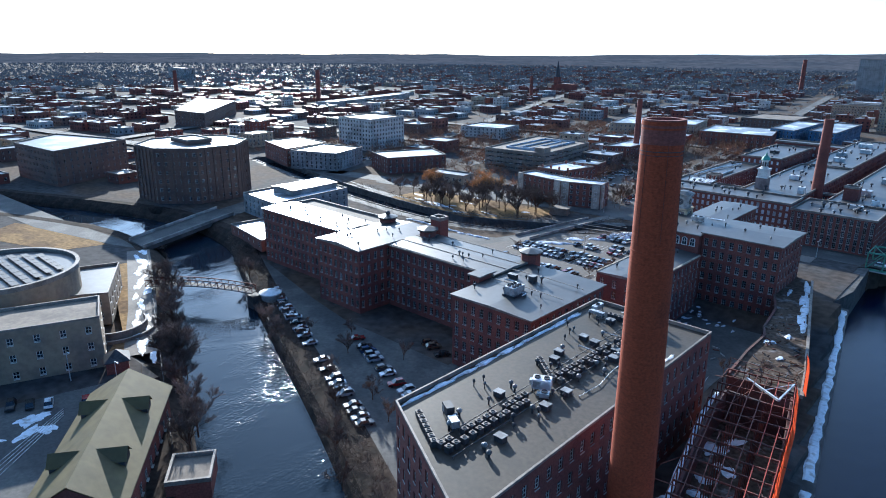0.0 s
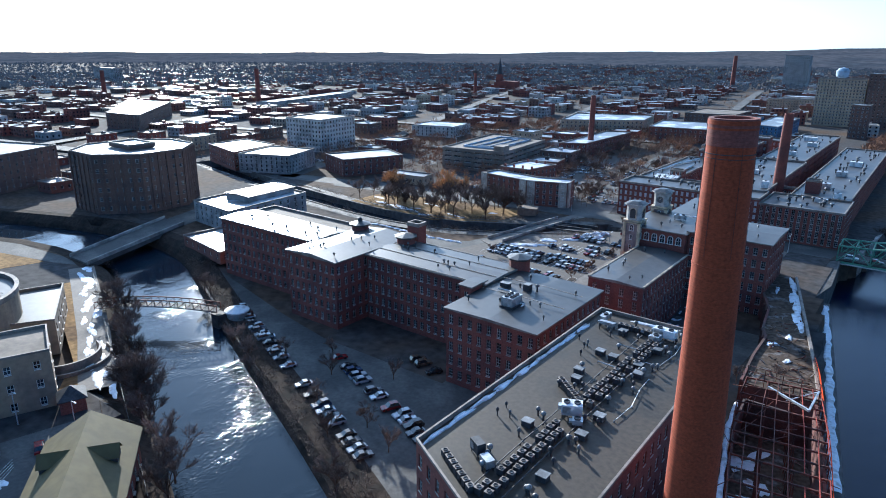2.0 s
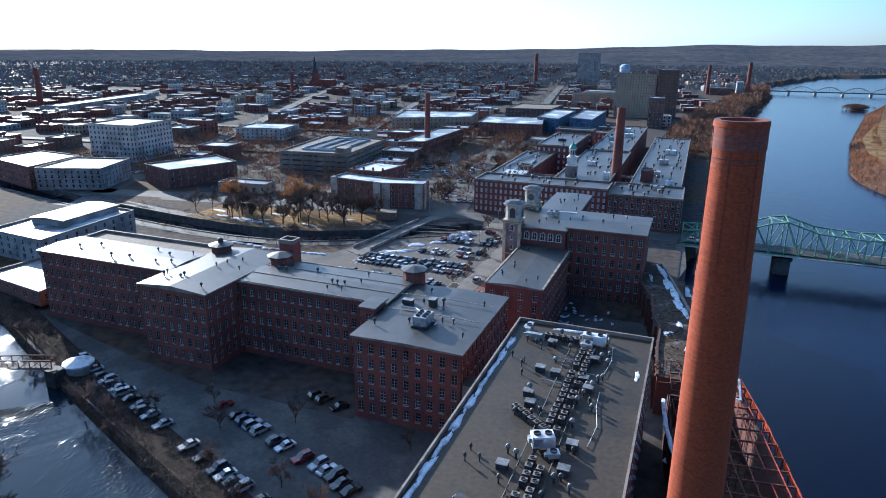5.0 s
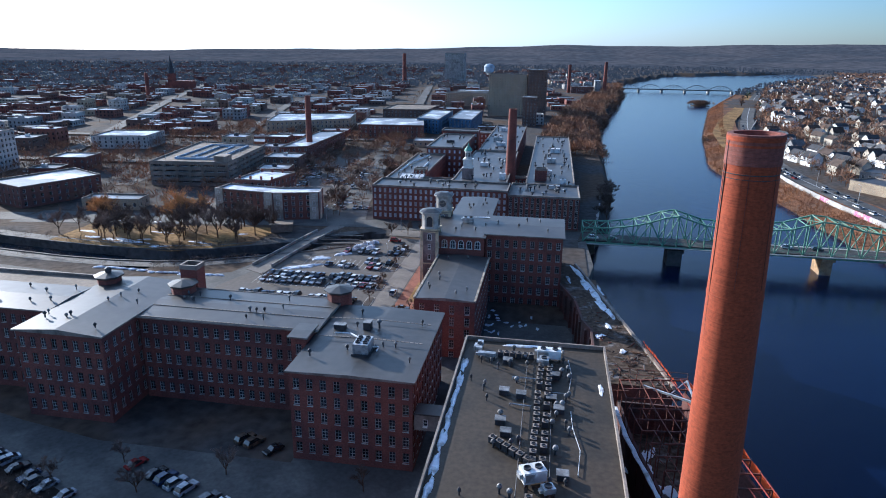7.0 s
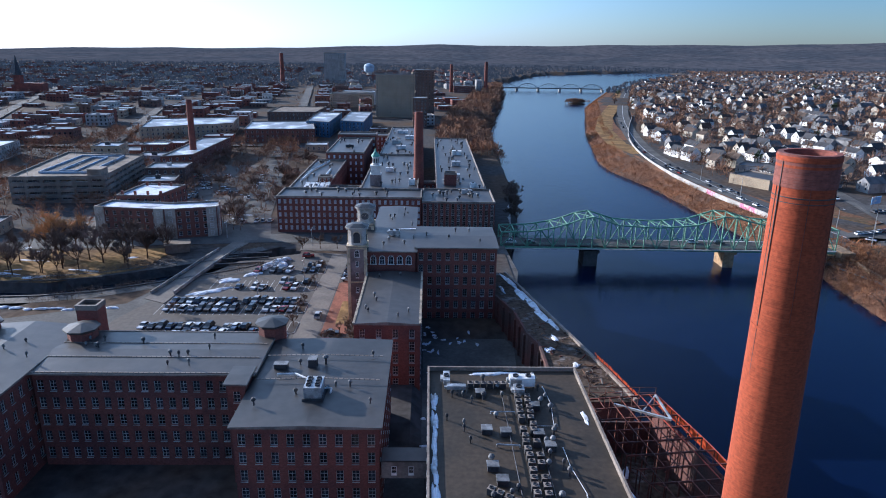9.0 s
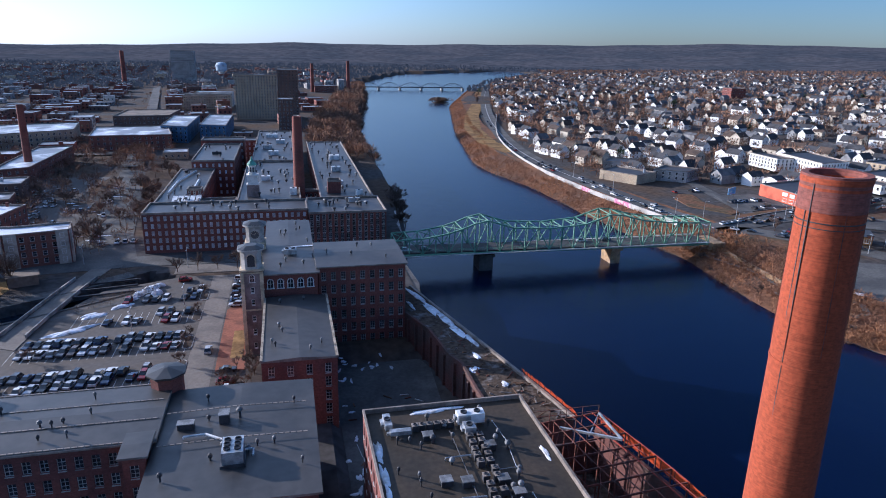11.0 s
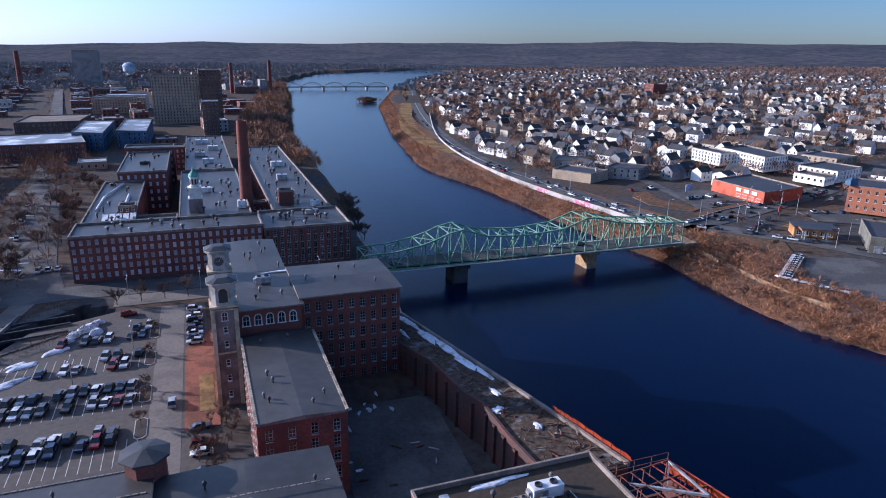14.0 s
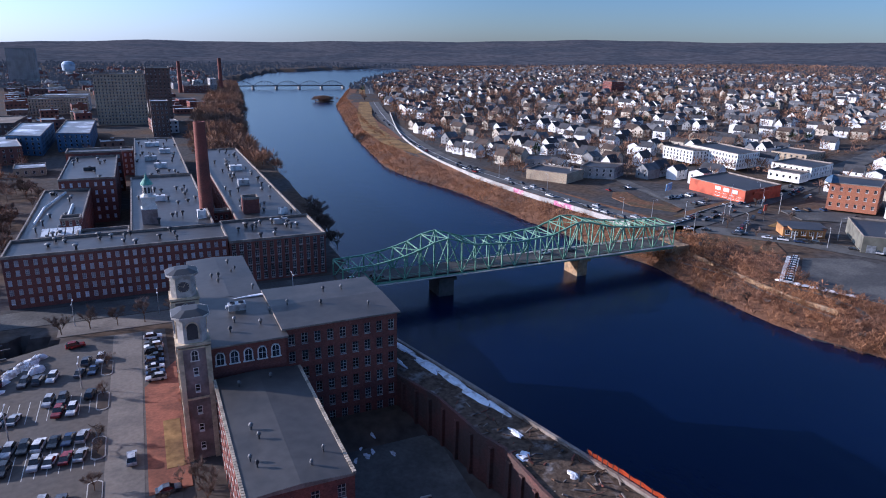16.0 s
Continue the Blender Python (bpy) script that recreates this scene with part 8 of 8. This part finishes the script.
def on_scrub(r):
    x, y = r.uniform(94, 150), r.uniform(180, 302)
    if x < lerp_tab(SHORE_E, y) + 1 or x > lerp_tab([(180, 126), (225, 112), (260, 132), (302, 122)], y):
        return None
    return (x, y, ground_z(x, y) - 0.1)


tufts("woodland", "reddish-brown bare trees among houses", 21000, near_east, (6, 13), WOOD_FAR, 38, 12, 0.024)
tufts("woodland", "reddish-brown bare trees among far houses", 21000, far_east, (8, 14), WOOD_FAR, 13, 2, 0.058)
tufts("brush", "reddish bare brush along a river bank", 6500, on_bank, (2, 4.6), BRUSH, 15, 3, 0.026, "brush")
tufts("brush", "reddish scrub and saplings on a bank", 1500, on_scrub, (1.5, 5.5), BRUSH, 26, 13, 0.018, "brush")
tufts("woodland", "brown bare trees on a river bank", 1000, on_west, (8, 14), WOOD_FAR, 60, 4, 0.019)
tufts("woodland", "brown bare street trees between city blocks", 1700, near_city, (5, 11), WOOD_FAR, 60, 14, 0.016)
tufts("woodland", "brown bare street trees in a city", 3600, in_city, (5, 10), WOOD_FAR, 18, 5, 0.03)
# these far trees take the ridge material, with its painted haze glow
tufts("woodland", "far brown woods under hazy hills", 24000, far_ring, (7, 12), HAZY_RIDGE, 7, 6, 0.2)
tufts("evergreens", "scattered dark evergreens among houses", 160, on_east, (8, 15), PINE, 40, 7, 0.06)
solo("island", Shape().tube([(-11, 17), (-9.2, 15), (-8.4, 9), (-8.2, 1)], 18), SOIL, "low brown islet in a river", "island", kind="structure", at=pose(176, 1150, 0))
tufts("woodland", "small wooded island in the river", 110, lambda r: (r.gauss(176, 7), r.gauss(1150, 6), -8.8), (6, 11), WOOD_FAR, 50, 8, 0.03)
tufts("brush", "dark brush on canal banks", 480, lambda r: (lambda i, t, sd, o: (lambda p, d: (p.x - d.y * sd * o, p.y + d.x * sd * o, -3.4))(Vector(CANAL[i]).lerp(Vector(CANAL[i + 1]), t), (Vector(CANAL[i + 1]) - Vector(CANAL[i])).normalized()))(r.choice((2, 3, 4, 5)), r.random(), r.choice((-1, -1, 1)), r.uniform(12.4, 15.5)), (1.5, 3.6), CANAL_BRUSH, 14, 9, 0.012, "brush")

def right_bank(r):
    i = r.choice((2, 3, 4, 5))
    p, q2 = Vector(CANAL[i]), Vector(CANAL[i + 1])
    d = (q2 - p).normalized()
    c = p.lerp(q2, r.random()) + Vector((-d.y, d.x)) * r.uniform(12.6, 21.5)
    return (c.x, c.y, -2.6) if c.x < -78 else None


def upper_bank(r):
    i = r.choice((1, 2, 2, 3))
    p, q2 = Vector(UPPER[i]), Vector(UPPER[i + 1])
    d = (q2 - p).normalized()
    c = p.lerp(q2, r.random()) + Vector((-d.y, d.x)) * r.choice((-1, 1)) * r.uniform(8.2, 13)
    return None if -167 < c.x < -150 else (c.x, c.y, 0)


tufts("brush", "dark brush between a canal and a yard", 1000, right_bank, (1.2, 4.0), CANAL_BRUSH, 20, 15, 0.012, "brush")
tufts("brush", "brown brush along the upper canal wall", 620, upper_bank, (1.2, 4.5), CANAL_BRUSH, 22, 16, 0.012, "brush")

# ---- vehicles ----
CARPAINT = [("white", (0.75, 0.75, 0.75)), ("silver", (0.42, 0.43, 0.45)), ("black", (0.02, 0.02, 0.022)), ("dark grey", (0.09, 0.09, 0.1)), ("dark blue", (0.03, 0.05, 0.11)), ("dark red", (0.22, 0.02, 0.02)), ("bronze", (0.12, 0.085, 0.06))]
TYRE = mat("tyre rubber", (0.02, 0.02, 0.02), 0.9, grain=3, stain=1, vary=0.2)
CARGLASS = mat("car glass", (0.02, 0.025, 0.03), 0.08, grain=1, stain=1, vary=0.1, spec=0.8)
WHEEL = Shape().tube([(-0.11, 0.2), (-0.11, 0.33), (0.11, 0.33), (0.11, 0.2)], 10).mesh("wheel", [TYRE])


def car_meshes(m, suv):
    L, W, h = (2.35, 0.93, 0.98) if suv else (2.25, 0.88, 0.82)
    prof = [(-L, 0.32), (L, 0.32), (L, h * 0.72), (L - 0.2, h * 0.9), (L * 0.42, h), (-L * 0.72, h), (-L + 0.08, h * 0.95), (-L, h * 0.75)]
    top = 1.72 if suv else 1.42
    cab = [(L * 0.44, h - 0.02), (L * 0.1, top - 0.05), (-0.2, top), (-L * (0.72 if suv else 0.42), top - 0.04), (-L * (0.92 if suv else 0.78), h - 0.02)]
    b, g = Shape(), Shape()

    def loft(s, prof, w0, w1, slot=0):
        n = len(prof)
        zs = [p[1] for p in prof]; lo, hi = min(zs), max(zs)
        ws = [w0 + (w1 - w0) * (z - lo) / (hi - lo) for z in zs]
        s.face([(x, -w, z) for (x, z), w in zip(prof, ws)], slot); s.face([(x, w, z) for (x, z), w in reversed(list(zip(prof, ws)))], slot)
        for k in range(n):
            j = (k + 1) % n
            s.face([(prof[j][0], -ws[j], prof[j][1]), (prof[k][0], -ws[k], prof[k][1]), (prof[k][0], ws[k], prof[k][1]), (prof[j][0], ws[j], prof[j][1])], slot)
    loft(b, prof, W, W * 0.95)
    for sx in (-1.4, 1.4):      # dark wheel arches down to the ground
        b.box(sx - 0.3, -W + 0.03, 0.0, sx + 0.3, W - 0.03, 0.3, 1)
    loft(g, cab[::-1], W * 0.93, W * 0.74)
    roof = Shape()
    roof.prism([(-L * (0.7 if suv else 0.4), -W * 0.72), (L * 0.08, -W * 0.72), (L * 0.08, W * 0.72), (-L * (0.7 if suv else 0.4), W * 0.72)], top - 0.045, top + 0.02)
    g.face([(-L * (0.68 if suv else 0.4), -W * 0.71, top + 0.012), (L * 0.08, -W * 0.71, top - 0.02), (L * 0.08, W * 0.71, top - 0.02), (-L * (0.68 if suv else 0.4), W * 0.71, top + 0.012)], 1)
    return b.mesh("body", [m, TYRE]), g.mesh("glasshouse", [CARGLASS, m]), roof.mesh("roof", [m])


CARS = []
for nm, colour in CARPAINT:
    m = mat(nm + " car paint", colour, 0.25, grain=2, stain=1, vary=0.04, spec=0.6)
    for suv in (False, True):
        CARS.append((nm + (" sport utility vehicle parked outdoors" if suv else " saloon car parked outdoors"), car_meshes(m, suv), suv))
rv = random.Random(77)
WEIGHT = [0, 0, 1, 1, 1, 2, 2, 3, 3, 4, 4, 5, 5, 6, 7, 7, 8, 9, 10, 11, 13]


def car(x, y, z, rz, k=None):
    label, (b, g, r), suv = CARS[rv.choice(WEIGHT) if k is None else k]
    ob = thing("car", label, "car", x, y, z, rz, group="cars")
    part("body", b, None, ob); part("glasshouse", g, None, ob)
    if math.hypot(x + 95, y - 60) > 215:
        return
    part("roof", r, None, ob)
    for sx in (-1.4, 1.4):
        for sy in (-0.82, 0.82):
            part("wheel", WHEEL, None, ob, at=pose(sx, sy, 0.33, 90, 0, 0))


def row(x0, y0, x1, y1, n, rz, fill=0.85, z=0.07):
    for k in range(n):
        if rv.random() < fill:
            t = k / max(1, n - 1)
            car(x0 + (x1 - x0) * t, y0 + (y1 - y0) * t, z, rz + rv.choice((0, 180)) + rv.uniform(-3, 3))


row(-157, 192.6, -119, 196.8, 15, 82, 0.95)
row(-157, 199.8, -119, 199.6, 15, 82, 0.9)
row(-155, 213.4, -116.5, 213.6, 16, 80, 0.95)
row(-155, 219.6, -116.5, 220.4, 16, 80, 0.9)
row(-141, 233, -116.5, 232.6, 10, 80, 0.6)
row(-138, 238, -116, 238.5, 9, 80, 0.45)
row(-136, 249.6, -116, 251, 8, 80, 0.75)
row(-121, 256.5, -114.5, 257, 3, 80, 0.6)
row(-102.2, 241, -102.2, 266, 9, 0, 0.9)
row(-101.5, 176, -101.5, 196, 7, 0, 0.6)
for x, y, rz in ((-107.5, 208.4, 90), (-120.9, 267.6, 10), (-119, 198.9, 80)):
    car(x, y, 0.1, rz)
row(-190, 117.5, -101, 83.5, 34, 65, 0.62, -2.13)
row(-137, 111.5, -95, 95.6, 16, 65, 0.6, -2.13)
row(-122, 124.5, -112, 121, 5, 60, 0.7, -2.13)
row(-112, 103, -100, 98.5, 6, 65, 0.8, -2.13)
row(-163, 108, -155, 104, 3, 60, 0.8, -2.13)
row(-70, 142.5, -56, 143.5, 6, 80, 0.6, -2.09)
row(-206, 172, -155, 178, 12, 5, 0.5, 0.08)
row(-236, 308, -182, 312, 16, 88, 0.5, 0.08)
row(-225, 330, -180, 334, 14, 88, 0.5, 0.08)
row(-210, 352, -182, 356, 9, 88, 0.5, 0.08)
row(-196, 378, -180, 380, 6, 88, 0.6, 0.08)
row(-163, 312, -180, 440, 22, 92, 0.5, 0.1)
for y in (366, 376, 390, 400, 414, 426):
    row(-231 + (y - 366) * 0.1, y, -199, y + 2, 10, 88, 0.7, 0.08)
row(-160, 318, -148, 321, 5, 88, 0.8, 0.08)
row(-395, 312, -350, 315, 10, 88, 0.6, 0.08)
row(-162, 30, -150, 46, 6, -20, 0.7, 0.08)
# white vans on the lot above the river, traffic on the roads
for k in range(11):
    t = k / 10
    car(109 + 27 * t, 237.5 + 18.5 * t, -2.28, 125, 1)
for pts, n, off in (([(119, 320), (112, 380), (106, 450), (103, 510)], 16, 3), ([(119, 320), (112, 380), (106, 450), (103, 510)], 12, -3.2), ([(104, 520), (120, 640), (175, 890)], 12, 3), ([(130, 314), (184, 330), (270, 359)], 15, 3.0), ([(130, 314), (184, 330), (270, 359)], 12, -3.0), ([(128, 306), (160, 276), (175, 246)], 8, 2.6), ([(0, 292), (90, 292)], 2, 2.5), ([(-40, 292), (60, 292)], 2, -2.5)):
    for k in range(n):
        i = rv.randrange(len(pts) - 1)
        a, b = Vector(pts[i]), Vector(pts[i + 1])
        d = (b - a).normalized(); c = a.lerp(b, rv.random()) + Vector((-d.y, d.x)) * off
        z = lerp_tab([(-43, 0.32), (98, -1.18)], c.x) if c.x < 98 and c.y < 300 else max(-2.28, ground_z(c.x, c.y) + 0.24)
        car(c.x, c.y, z, math.degrees(math.atan2(d.y, d.x)))
row(165, 345, 195, 349, 10, 85, 0.5, -2.18)
row(168, 362, 195, 364, 9, 85, 0.5, -2.18)
row(206, 316, 226, 309, 8, 70, 0.6, -1.88)
row(136, 456, 170, 500, 14, 30, 0.5, -2.2)
row(150, 392, 196, 398, 12, 85, 0.6, -2.2)
row(150, 296, 190, 318, 9, 30, 0.6, -2.1)
row(136, 302, 160, 272, 7, -50, 0.7, -2.1)
row(240, 340, 262, 350, 7, 70, 0.7, -0.9)
row(240, 330, 262, 338, 6, 20, 0.6, -0.9)
row(186, 258, 196, 244, 4, 35, 0.8, -1.9)

# street lamps and poles
def lamp_post(x, y, z, h=9.0, rz=0, twin=False):
    ob = thing("street_lamp", "tall grey street lamp post", "street lamp", x, y, z, rz, group="street lamps")
    part("pole", Shape().tube([(0, 0.16), (h, 0.08)], 8), METAL, ob)
    for o in ((-1, 1) if twin else (1,)):
        part("arm", Shape().beam((0, 0, h), (o * 1.8, 0, h + 0.3), 0.1), METAL, ob)
        part("head", Shape().box(o * 1.8 - 0.4, -0.15, h + 0.2, o * 1.8 + 0.4, 0.15, h + 0.36), WHITE_METAL, ob)


for x, y in ((-122, 283), (-100, 284), (-80, 284), (-60, 285), (-130, 225), (-118, 243), (-160, 293), (-200, 288)):
    lamp_post(x, y, 0, 7, 90, True)
for x, y in ((126, 300), (140, 320), (118, 340), (150, 292), (170, 320), (190, 338), (165, 262), (180, 268), (205, 330), (112, 400), (108, 450), (220, 345), (128, 330), (185, 240), (155, 310), (200, 315)):
    lamp_post(x, y, ground_z(x, y), rt.uniform(8, 11), rt.uniform(0, 360))
for x, y in ((-166, 44), (-152, 50)):
    lamp_post(x, y, 0, 8)
